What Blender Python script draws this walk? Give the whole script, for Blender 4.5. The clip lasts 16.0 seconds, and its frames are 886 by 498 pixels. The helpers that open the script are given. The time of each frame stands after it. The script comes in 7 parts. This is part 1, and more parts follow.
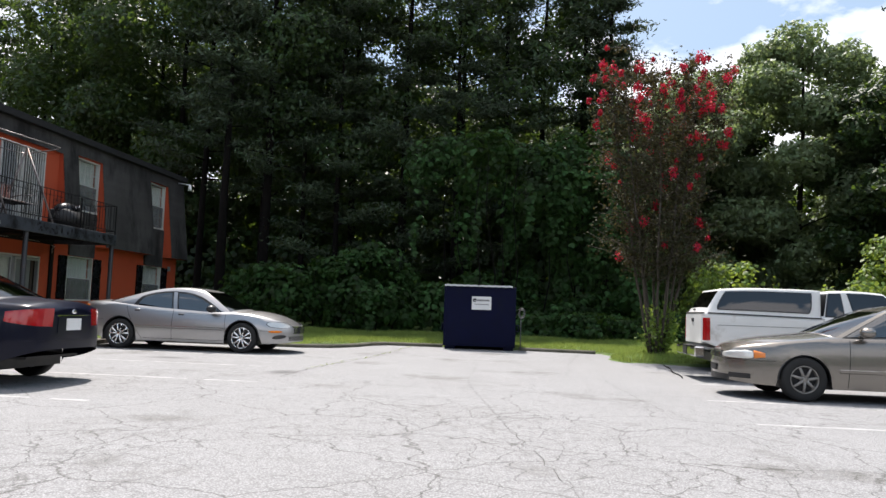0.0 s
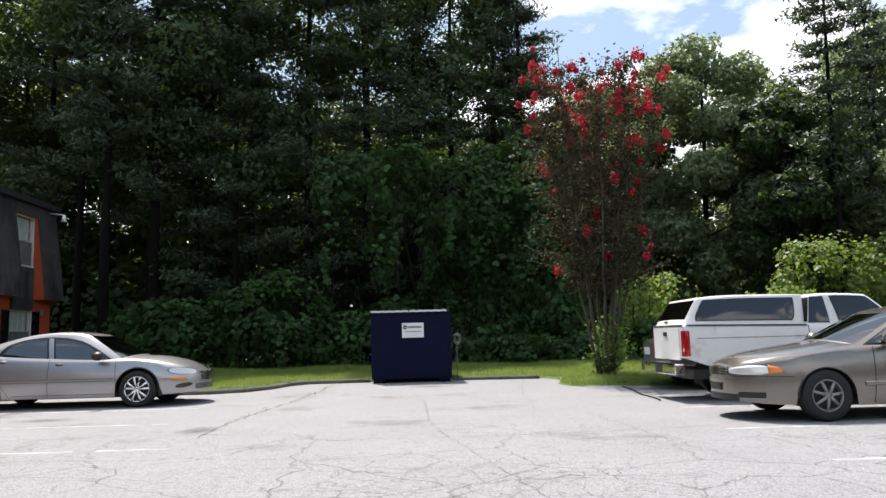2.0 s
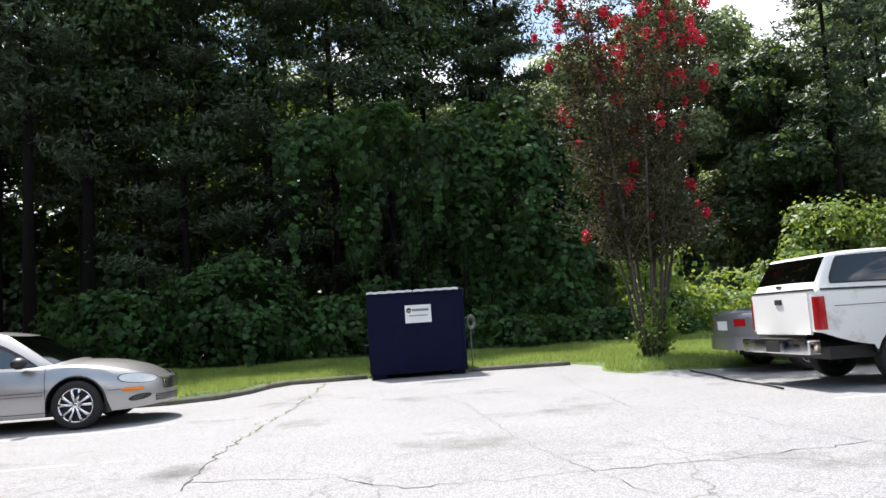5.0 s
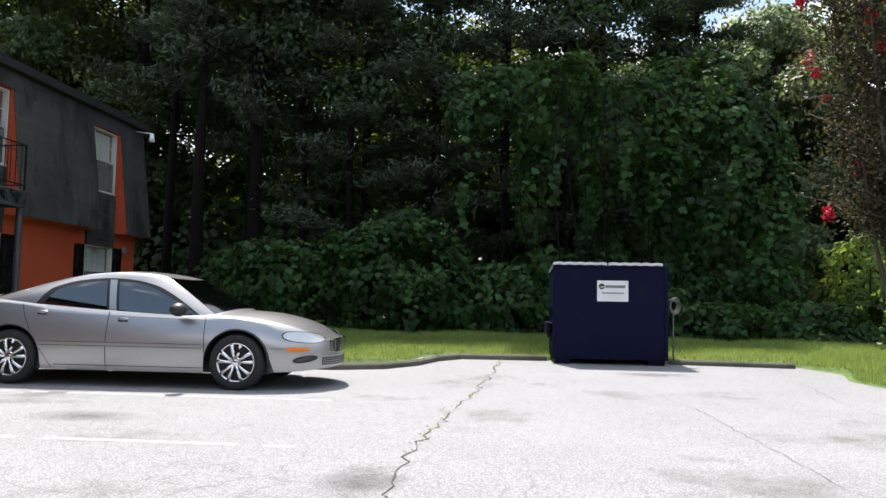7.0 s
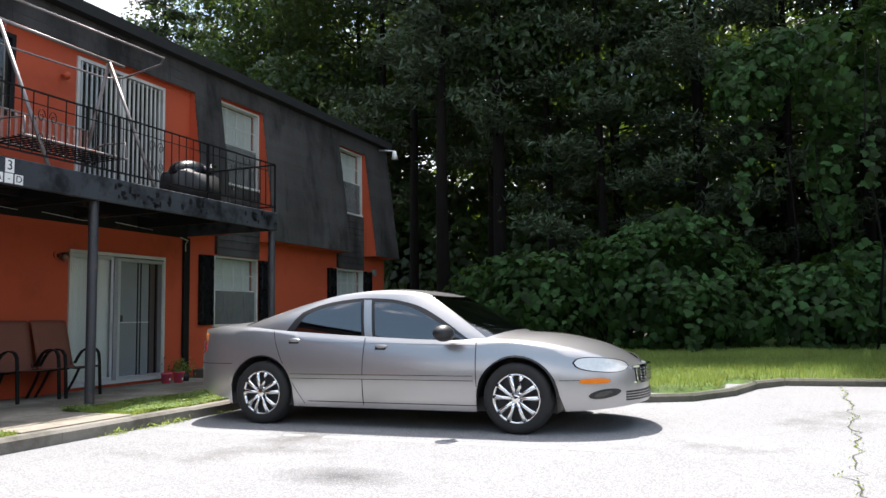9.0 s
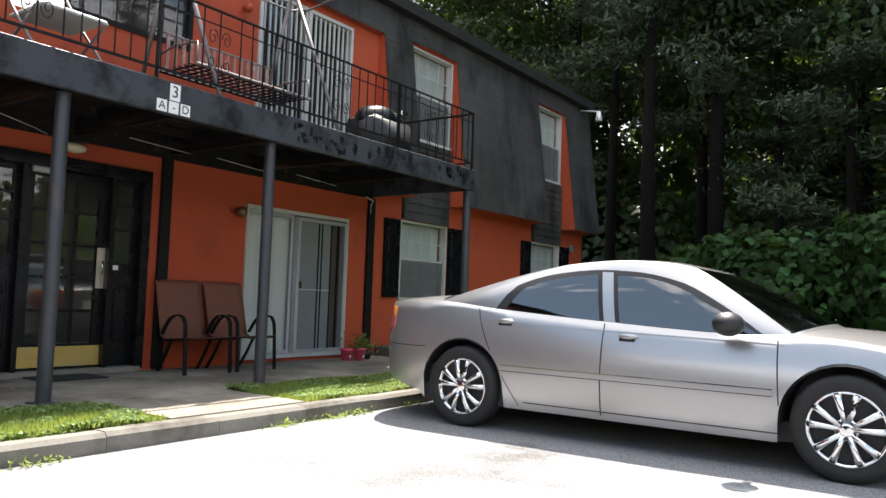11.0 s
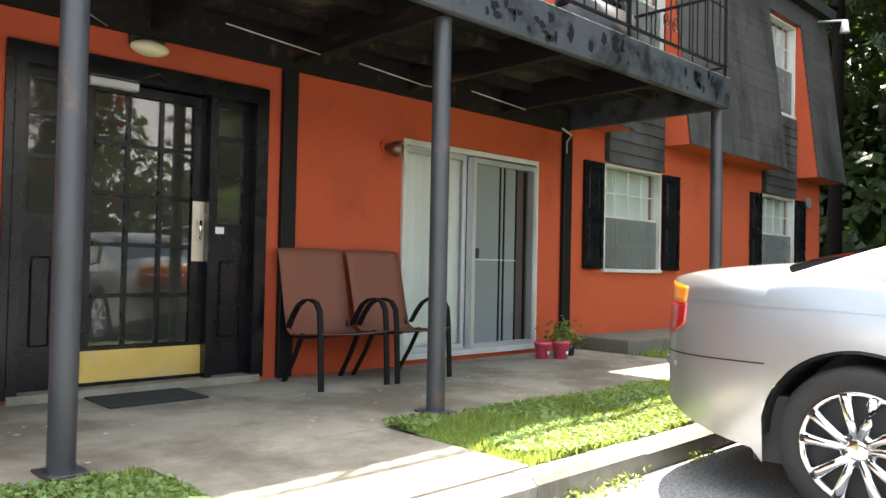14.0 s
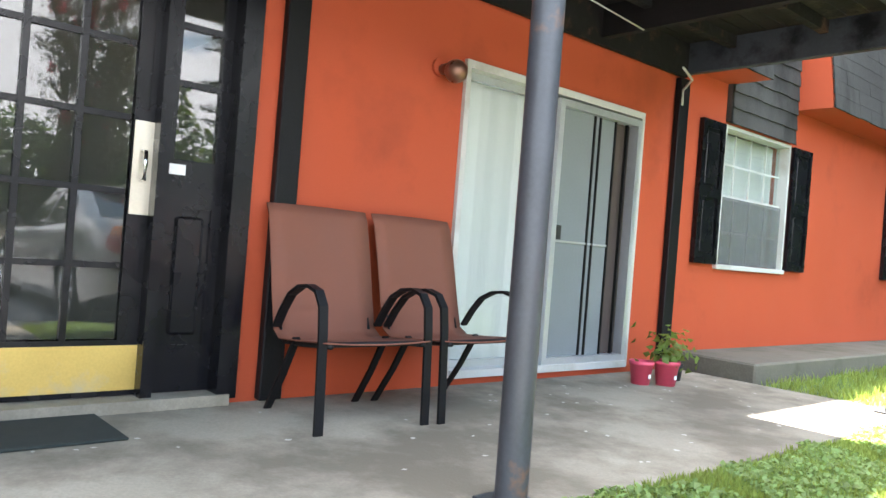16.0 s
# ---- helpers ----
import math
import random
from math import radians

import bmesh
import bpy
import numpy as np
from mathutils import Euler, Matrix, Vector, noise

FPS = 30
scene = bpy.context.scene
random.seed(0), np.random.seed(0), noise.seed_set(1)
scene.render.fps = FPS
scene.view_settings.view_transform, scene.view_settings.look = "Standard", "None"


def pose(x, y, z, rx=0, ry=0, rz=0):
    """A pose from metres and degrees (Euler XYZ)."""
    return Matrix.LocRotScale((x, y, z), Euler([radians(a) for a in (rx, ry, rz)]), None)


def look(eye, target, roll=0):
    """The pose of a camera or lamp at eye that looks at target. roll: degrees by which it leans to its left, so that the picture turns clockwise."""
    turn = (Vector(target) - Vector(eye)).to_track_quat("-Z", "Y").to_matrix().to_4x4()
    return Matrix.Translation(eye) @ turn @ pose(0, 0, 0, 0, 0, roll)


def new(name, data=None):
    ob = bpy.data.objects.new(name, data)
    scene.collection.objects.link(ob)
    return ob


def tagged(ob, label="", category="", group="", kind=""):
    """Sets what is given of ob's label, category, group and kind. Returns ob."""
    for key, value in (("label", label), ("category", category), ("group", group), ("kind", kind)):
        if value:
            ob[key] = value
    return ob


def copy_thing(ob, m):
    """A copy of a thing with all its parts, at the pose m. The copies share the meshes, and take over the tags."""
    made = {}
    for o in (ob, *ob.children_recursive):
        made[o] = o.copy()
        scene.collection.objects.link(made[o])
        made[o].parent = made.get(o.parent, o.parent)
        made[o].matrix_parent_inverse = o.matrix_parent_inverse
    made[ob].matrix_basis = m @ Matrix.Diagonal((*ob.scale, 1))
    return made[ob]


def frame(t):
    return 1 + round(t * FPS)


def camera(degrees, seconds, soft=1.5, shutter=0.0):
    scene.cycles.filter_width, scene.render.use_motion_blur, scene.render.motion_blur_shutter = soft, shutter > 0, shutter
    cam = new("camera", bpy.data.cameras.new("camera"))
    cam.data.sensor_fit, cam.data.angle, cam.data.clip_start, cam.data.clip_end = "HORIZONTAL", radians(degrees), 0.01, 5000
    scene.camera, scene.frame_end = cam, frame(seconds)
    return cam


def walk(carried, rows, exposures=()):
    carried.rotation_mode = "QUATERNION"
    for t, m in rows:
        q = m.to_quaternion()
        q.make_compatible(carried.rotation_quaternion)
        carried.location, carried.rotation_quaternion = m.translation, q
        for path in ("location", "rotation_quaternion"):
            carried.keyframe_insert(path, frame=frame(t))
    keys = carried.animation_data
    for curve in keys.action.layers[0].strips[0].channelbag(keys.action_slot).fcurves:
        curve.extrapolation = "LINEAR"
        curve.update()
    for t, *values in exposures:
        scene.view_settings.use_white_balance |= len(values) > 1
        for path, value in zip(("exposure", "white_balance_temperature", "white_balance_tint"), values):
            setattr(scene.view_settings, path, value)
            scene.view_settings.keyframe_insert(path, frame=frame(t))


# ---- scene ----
cam = camera(60.8, 16.0)
PATH = [
    (0, (0.47, -0.294, 1.094), (0.253, 1.687, 1.259), 2.0),
    (0.5, (0.231, 0.257, 1.098), (-0.031, 2.231, 1.284), 0.3),
    (1, (-0.04, 0.77, 1.086), (-0.128, 2.761, 1.259), 2.3),
    (1.5, (-0.29, 1.249, 1.075), (-0.34, 3.237, 1.291), 0.3),
    (2, (-0.524, 1.738, 1.113), (-0.458, 3.723, 1.351), -1.5),
    (2.5, (-0.672, 2.274, 1.135), (-0.51, 4.253, 1.371), 2.1),
    (3, (-0.937, 2.918, 1.103), (-0.834, 4.909, 1.257), -0.8),
    (3.2, (-1.023, 3.098, 1.104), (-0.916, 5.086, 1.289), 0.2),
    (5.3, (-1.897, 5.476, 1.146), (-1.675, 7.454, 1.341), -4.1),
    (5.5, (-1.965, 5.688, 1.164), (-1.744, 7.669, 1.326), -3.3),
    (6, (-2.194, 6.226, 1.19), (-2.035, 8.205, 1.426), 1.9),
    (6.5, (-2.386, 6.757, 1.216), (-2.35, 8.749, 1.391), 0.6),
    (7, (-2.604, 7.225, 1.148), (-2.766, 9.214, 1.283), 1.1),
    (7.5, (-2.814, 7.702, 1.149), (-3.093, 9.672, 1.356), 0.7),
    (8, (-3.107, 8.295, 1.124), (-3.544, 10.238, 1.308), -1.3),
    (8.5, (-3.379, 8.782, 1.161), (-3.795, 10.73, 1.339), 2.6),
    (9, (-3.714, 9.248, 1.12), (-4.467, 11.092, 1.302), -1.0),
    (9.5, (-4.071, 9.731, 1.106), (-4.868, 11.56, 1.248), 1.8),
    (10, (-4.371, 10.104, 1.053), (-5.278, 11.878, 1.22), 0.1),
    (10.2, (-4.513, 10.28, 1.067), (-5.493, 12.017, 1.213), -0.7),
    (12.3, (-6.221, 11.743, 1.078), (-7.546, 13.235, 1.215), 4.9),
    (12.5, (-6.358, 11.912, 1.073), (-7.725, 13.364, 1.224), 1.5),
    (13, (-6.856, 12.199, 1.058), (-8.363, 13.514, 1.071), 2.0),
    (13.5, (-7.279, 12.521, 1.055), (-8.684, 13.942, 1.111), 4.6),
    (14, (-7.72, 12.866, 1.057), (-9.159, 14.255, 1.104), 1.2),
    (14.5, (-8.177, 13.165, 1.034), (-9.643, 14.52, 1.161), 3.0),
    (15, (-8.491, 13.54, 1.037), (-9.895, 14.958, 1.156), 0.8),
    (15.5, (-8.958, 13.885, 1.016), (-10.418, 15.252, 1.009), 1.8),
    (16, (-9.368, 14.187, 1.004), (-10.876, 15.501, 1.008), 4.5),
]
EXPOSURES = [(0.0, 0.7, 6450, 14), (3.0, 0.75, 6400, 14), (5.5, 1.05, 6350, 14), (6.6, 1.05, 6350, 14), (7.3, 0.9, 6350, 14), (7.6, 0.92, 6350, 14), (8.0, 1.12, 6300, 14), (9.5, 1.15, 6350, 14), (10.2, 1.2, 6450, 14), (12.3, 2.18, 6900, 14), (13.0, 2.4, 7000, 14), (14.0, 2.68, 7050, 12), (14.6, 3.1, 6700, 12), (15.2, 3.46, 6450, 12), (16.0, 3.55, 6450, 12)]
walk(cam, [(t, look(eye, target, roll)) for t, eye, target, roll in PATH], EXPOSURES)

# ---- sky, sun ----
SUN_WAY = Vector((0.20, -0.47, -1.0)).normalized()
world = bpy.data.worlds.new("sky")
scene.world = world
world.use_nodes = True
wn, wl = world.node_tree.nodes, world.node_tree.links
wn.clear()
w_out, w_bg, w_sky = wn.new("ShaderNodeOutputWorld"), wn.new("ShaderNodeBackground"), wn.new("ShaderNodeTexSky")
w_sky.sky_type, w_sky.sun_disc = "NISHITA", False
w_sky.sun_elevation, w_sky.sun_rotation = math.asin(-SUN_WAY.z), math.atan2(-SUN_WAY.x, -SUN_WAY.y) % (2 * math.pi)
w_sky.air_density, w_sky.dust_density = 1.0, 3.0
w_co, w_map, w_noise, w_ramp, w_mix = (wn.new("ShaderNode" + k) for k in ("TexCoord", "Mapping", "TexNoise", "ValToRGB", "MixRGB"))
w_map.inputs["Scale"].default_value = (1.0, 1.0, 2.2)
w_map.inputs["Location"].default_value = (0.35, 0.1, 0.15)
w_noise.inputs["Scale"].default_value, w_noise.inputs["Detail"].default_value, w_noise.inputs["Roughness"].default_value = 2.6, 9, 0.55
w_ramp.color_ramp.elements[0].position, w_ramp.color_ramp.elements[1].position = 0.50, 0.56
w_mix.inputs[2].default_value = (11.0, 11.2, 11.6, 1)
wl.new(w_co.outputs["Generated"], w_map.inputs["Vector"])
wl.new(w_map.outputs[0], w_noise.inputs["Vector"])
w_sep, w_low = wn.new("ShaderNodeSeparateXYZ"), wn.new("ShaderNodeMath")
# cumulus stands thicker towards the horizon
w_low.operation = "MULTIPLY_ADD"
w_low.inputs[1].default_value = -0.8
w_add = wn.new("ShaderNodeMath")
wl.new(w_co.outputs["Generated"], w_sep.inputs[0])
wl.new(w_sep.outputs["Z"], w_low.inputs[0])
w_low.inputs[2].default_value = 0.27
w_thin = wn.new("ShaderNodeMath")
w_thin.operation = "MAXIMUM"
w_high = wn.new("ShaderNodeMath")
w_high.operation = "MULTIPLY_ADD"
w_high.inputs[1].default_value, w_high.inputs[2].default_value = 0.5, -0.38
wl.new(w_sep.outputs["Z"], w_high.inputs[0])
wl.new(w_high.outputs[0], w_thin.inputs[1])
wl.new(w_noise.outputs["Fac"], w_add.inputs[0])
wl.new(w_low.outputs[0], w_thin.inputs[0])
wl.new(w_thin.outputs[0], w_add.inputs[1])
wl.new(w_add.outputs[0], w_ramp.inputs[0])
wl.new(w_ramp.outputs[0], w_mix.inputs[0])
w_haze = wn.new("ShaderNodeMixRGB")
w_haze.inputs[0].default_value = 0.35
w_haze.inputs[2].default_value = (5.5, 8.2, 10.5, 1)
wl.new(w_sky.outputs[0], w_haze.inputs[1])
wl.new(w_haze.outputs[0], w_mix.inputs[1])
wl.new(w_mix.outputs[0], w_bg.inputs["Color"])
wl.new(w_bg.outputs[0], w_out.inputs["Surface"])
w_bg.inputs["Strength"].default_value = 0.082
sun = new("sun", bpy.data.lights.new("sun", "SUN"))
sun.data.energy, sun.data.angle, sun.data.color = 5.0, radians(0.5), (1.0, 0.95, 0.86)
sun.rotation_euler = SUN_WAY.to_track_quat("-Z", "Y").to_euler()
sun.location = (0, 10, 30)

# ---- helpers of this scene ----
rnd = random.Random(7)


def thing(name, label, category, loc=(0, 0, 0), group="", kind=""):
    ob = new(name)
    ob.empty_display_size = 0.2
    ob.location = loc
    return tagged(ob, label, category, group, kind)


def to_mesh(name, bm, smooth=False):
    me = bpy.data.meshes.new(name)
    bm.normal_update()
    bm.to_mesh(me)
    bm.free()
    if smooth:
        me.polygons.foreach_set("use_smooth", [True] * len(me.polygons))
    return me


def part(name, bm, material, parent=None, label="", smooth=False):
    """One mesh, in the world's coordinates, under a thing or a part."""
    me = bm if isinstance(bm, bpy.types.Mesh) else to_mesh(name, bm, smooth)
    if not me.materials:
        me.materials.append(material)
    ob = new(name, me)
    if parent:
        ob.parent = parent
        if parent.parent is None:
            ob.matrix_parent_inverse = parent.matrix_basis.inverted()
    if label:
        ob["label"] = label
    return ob


def solid(name, bm, material, label, category="", kind="", group="", smooth=False):
    return tagged(part(name, bm, material, None, "", smooth), label, category, group, kind)


def box(bm, x0, x1, y0, y1, z0, z1, bevel=0.0):
    v = [bm.verts.new((x, y, z)) for x in (x0, x1) for y in (y0, y1) for z in (z0, z1)]
    fs = [bm.faces.new([v[i] for i in q]) for q in ((0, 1, 3, 2), (4, 6, 7, 5), (0, 4, 5, 1), (2, 3, 7, 6), (0, 2, 6, 4), (1, 5, 7, 3))]
    if bevel:
        es = list({e for f in fs for e in f.edges})
        bmesh.ops.bevel(bm, geom=es, offset=bevel, segments=1, affect="EDGES")
    return bm


def cube(x0, x1, y0, y1, z0, z1, bevel=0.0):
    return box(bmesh.new(), min(x0, x1), max(x0, x1), min(y0, y1), max(y0, y1), min(z0, z1), max(z0, z1), bevel)


def rod(bm, a, b, r0, r1=None, n=10, caps=True):
    a, b = Vector(a), Vector(b)
    r1 = r0 if r1 is None else r1
    d = (b - a).normalized()
    u = d.orthogonal().normalized()
    w = d.cross(u)
    rings = []
    for p, r in ((a, r0), (b, r1)):
        rings.append([bm.verts.new(p + r * (math.cos(k * 2 * math.pi / n) * u + math.sin(k * 2 * math.pi / n) * w)) for k in range(n)])
    for k in range(n):
        bm.faces.new((rings[0][k], rings[0][(k + 1) % n], rings[1][(k + 1) % n], rings[1][k]))
    if caps:
        bm.faces.new(rings[0][::-1])
        bm.faces.new(rings[1])
    return bm


def tube(bm, pts, r, n=8, taper=None):
    """A pipe through points; taper: radius at the far end."""
    pts = [Vector(p) for p in pts]
    rings = []
    up = Vector((0.3, 0.2, 0.93))
    for k, p in enumerate(pts):
        d = (pts[min(k + 1, len(pts) - 1)] - pts[max(k - 1, 0)]).normalized()
        u = d.cross(up)
        u = u.normalized() if u.length > 1e-3 else d.orthogonal().normalized()
        w = d.cross(u)
        rr = r if taper is None else r + (taper - r) * k / (len(pts) - 1)
        rings.append([bm.verts.new(p + rr * (math.cos(j * 2 * math.pi / n) * u + math.sin(j * 2 * math.pi / n) * w)) for j in range(n)])
    for a, b in zip(rings, rings[1:]):
        for j in range(n):
            bm.faces.new((a[j], a[(j + 1) % n], b[(j + 1) % n], b[j]))
    bm.faces.new(rings[0][::-1])
    bm.faces.new(rings[-1])
    return bm


def lathe(bm, prof, n=32, axis="z", at=(0, 0, 0)):
    """Turns (radius, height) about an axis."""
    at = Vector(at)
    rings = []
    for r, h in prof:
        ring = []
        for k in range(n):
            c, s = r * math.cos(2 * math.pi * k / n), r * math.sin(2 * math.pi * k / n)
            ring.append(bm.verts.new(at + (Vector((c, s, h)) if axis == "z" else Vector((c, h, s)) if axis == "y" else Vector((h, c, s)))))
        rings.append(ring)
    for a, b in zip(rings, rings[1:]):
        for k in range(n):
            q = (a[k], a[(k + 1) % n], b[(k + 1) % n], b[k])
            bm.faces.new(q if axis != "y" else q[::-1])
    return bm


def prism(bm, outline, axis, a, b):
    """Extrudes a closed outline of (u, v) along an axis from a to b."""
    def put(u, v, t):
        return (t, u, v) if axis == "x" else (u, t, v) if axis == "y" else (u, v, t)
    lo = [bm.verts.new(put(u, v, a)) for u, v in outline]
    hi = [bm.verts.new(put(u, v, b)) for u, v in outline]
    n = len(outline)
    for k in range(n):
        bm.faces.new((lo[k], lo[(k + 1) % n], hi[(k + 1) % n], hi[k]))
    bm.faces.new(lo[::-1])
    bm.faces.new(hi)
    bmesh.ops.recalc_face_normals(bm, faces=bm.faces)
    return bm


def wall_with_holes(x0, x1, ys, zs, holes):
    """A wall between x0 and x1, cut on a grid of ys and zs; holes are (y0, y1, z0, z1)."""
    bm = bmesh.new()
    for y0, y1 in zip(ys, ys[1:]):
        for z0, z1 in zip(zs, zs[1:]):
            yc, zc = (y0 + y1) / 2, (z0 + z1) / 2
            if not any(a < yc < b and c < zc < d for a, b, c, d in holes):
                box(bm, x0, x1, y0, y1, z0, z1)
    bmesh.ops.remove_doubles(bm, verts=bm.verts, dist=1e-4)
    bm.verts.index_update()
    seen = {}
    for fc in bm.faces:
        seen.setdefault(tuple(sorted(v.index for v in fc.verts)), []).append(fc)
    bmesh.ops.delete(bm, geom=[fc for some in seen.values() if len(some) > 1 for fc in some], context="FACES")
    return bm


# ---- materials ----
def material(name, color, rough=0.6, metal=0.0, var=0.12, scale=8.0, grain=60.0, bump=0.15, spots=None, spot_amount=0.5, spot_scale=3.0,
             spec=0.5, coat=0.0, by_object=0.0, bump_dist=0.01, stretch=(1, 1, 1)):
    """Paint or mineral: colour with a coarse and a fine variation, optional stains of another colour, fine relief."""
    m = bpy.data.materials.new(name)
    m.use_nodes = True
    nt = m.node_tree
    n, l = nt.nodes, nt.links
    p = n["Principled BSDF"]
    p.inputs["Roughness"].default_value = rough
    p.inputs["Metallic"].default_value = metal
    p.inputs["Specular IOR Level"].default_value = spec
    p.inputs["Coat Weight"].default_value = coat
    co, mp = n.new("ShaderNodeTexCoord"), n.new("ShaderNodeMapping")
    mp.inputs["Scale"].default_value = stretch
    l.new(co.outputs["Object"], mp.inputs["Vector"])
    coarse, fine = n.new("ShaderNodeTexNoise"), n.new("ShaderNodeTexNoise")
    coarse.inputs["Scale"].default_value, coarse.inputs["Detail"].default_value = scale, 6
    fine.inputs["Scale"].default_value, fine.inputs["Detail"].default_value = grain, 3
    for t in (coarse, fine):
        l.new(mp.outputs[0], t.inputs["Vector"])
    add = n.new("ShaderNodeMath")
    add.operation = "MULTIPLY_ADD"
    l.new(fine.outputs["Fac"], add.inputs[0])
    add.inputs[1].default_value = 0.6
    l.new(coarse.outputs["Fac"], add.inputs[2])
    rng = n.new("ShaderNodeMapRange")
    rng.inputs[1].default_value, rng.inputs[2].default_value = 0.45, 1.15
    rng.inputs[3].default_value, rng.inputs[4].default_value = 1 - var, 1 + var
    l.new(add.outputs[0], rng.inputs[0])
    last = rng.outputs[0]
    if by_object:
        info, r2, mul = n.new("ShaderNodeObjectInfo"), n.new("ShaderNodeMapRange"), n.new("ShaderNodeMath")
        r2.inputs[3].default_value, r2.inputs[4].default_value = 1 - by_object, 1 + by_object
        mul.operation = "MULTIPLY"
        l.new(info.outputs["Random"], r2.inputs[0])
        l.new(r2.outputs[0], mul.inputs[0])
        l.new(last, mul.inputs[1])
        last = mul.outputs[0]
    mixc = n.new("ShaderNodeVectorMath")
    mixc.operation = "SCALE"
    mixc.inputs[0].default_value = color[:3]
    l.new(last, mixc.inputs["Scale"])
    out = mixc.outputs[0]
    if spots:
        st, rp, mx = n.new("ShaderNodeTexNoise"), n.new("ShaderNodeValToRGB"), n.new("ShaderNodeMixRGB")
        st.inputs["Scale"].default_value, st.inputs["Detail"].default_value, st.inputs["Roughness"].default_value = spot_scale, 8, 0.65
        l.new(mp.outputs[0], st.inputs["Vector"])
        rp.color_ramp.elements[0].position, rp.color_ramp.elements[1].position = 0.62 - 0.2 * spot_amount, 0.74 - 0.14 * spot_amount
        l.new(st.outputs["Fac"], rp.inputs[0])
        l.new(rp.outputs[0], mx.inputs[0])
        l.new(out, mx.inputs[1])
        mx.inputs[2].default_value = (*spots, 1)
        out = mx.outputs[0]
    l.new(out, p.inputs["Base Color"])
    rr = n.new("ShaderNodeMapRange")
    rr.inputs[1].default_value, rr.inputs[2].default_value = 0.3, 0.7
    rr.inputs[3].default_value, rr.inputs[4].default_value = max(0.02, rough - 0.08), min(1, rough + 0.08)
    l.new(coarse.outputs["Fac"], rr.inputs[0])
    l.new(rr.outputs[0], p.inputs["Roughness"])
    if bump:
        b = n.new("ShaderNodeBump")
        b.inputs["Strength"].default_value, b.inputs["Distance"].default_value = bump, bump_dist
        l.new(add.outputs[0], b.inputs["Height"])
        l.new(b.outputs[0], p.inputs["Normal"])
    return m


def car_paint(name, color, metal=0.65, rough=0.32):
    """Metallic base under clear lacquer: broad dust film, tiny flake sparkle in the gloss."""
    m = material(name, color, rough, metal, 0.035, 1.3, 14.0, 0.0, coat=0.85)
    p = m.node_tree.nodes["Principled BSDF"]
    for link in list(p.inputs["Roughness"].links):
        m.node_tree.links.remove(link)
    p.inputs["Roughness"].default_value = rough
    p.inputs["Coat Roughness"].default_value = 0.07
    return m


def glass(name, color=(0.8, 0.85, 0.85), mixed=0.6, rough=0.02, dust=0.0, dust_color=(0.3, 0.3, 0.27)):
    """A pane: a gloss over a see-through tint."""
    m = bpy.data.materials.new(name)
    m.use_nodes = True
    n, l = m.node_tree.nodes, m.node_tree.links
    n.clear()
    out, mx, tr, gl, fr, mul, pw = (n.new("ShaderNode" + k) for k in ("OutputMaterial", "MixShader", "BsdfTransparent", "BsdfGlossy", "LayerWeight", "Math", "Math"))
    tr.inputs[0].default_value = (*color, 1)
    gl.inputs["Roughness"].default_value = rough
    fr.inputs[0].default_value = 0.5
    pw.operation = "POWER"
    pw.inputs[1].default_value = 4.0
    mul.operation = "MULTIPLY_ADD"
    mul.inputs[1].default_value, mul.inputs[2].default_value = 0.6, mixed
    l.new(fr.outputs["Facing"], pw.inputs[0])
    l.new(pw.outputs[0], mul.inputs[0])
    l.new(mul.outputs[0], mx.inputs[0])
    l.new(tr.outputs[0], mx.inputs[1])
    l.new(gl.outputs[0], mx.inputs[2])
    if dust:
        df, m2, tn, rp, co = (n.new("ShaderNode" + k) for k in ("BsdfDiffuse", "MixShader", "TexNoise", "MapRange", "TexCoord"))
        df.inputs[0].default_value = (*dust_color, 1)
        tn.inputs["Scale"].default_value, tn.inputs["Detail"].default_value = 3.0, 6
        l.new(co.outputs["Object"], tn.inputs["Vector"])
        rp.inputs[1].default_value, rp.inputs[2].default_value, rp.inputs[3].default_value, rp.inputs[4].default_value = 0.3, 0.7, dust * 0.75, dust * 1.25
        l.new(tn.outputs["Fac"], rp.inputs[0])
        l.new(rp.outputs[0], m2.inputs[0])
        l.new(mx.outputs[0], m2.inputs[1])
        l.new(df.outputs[0], m2.inputs[2])
        l.new(m2.outputs[0], out.inputs[0])
        return m
    l.new(mx.outputs[0], out.inputs[0])
    return m


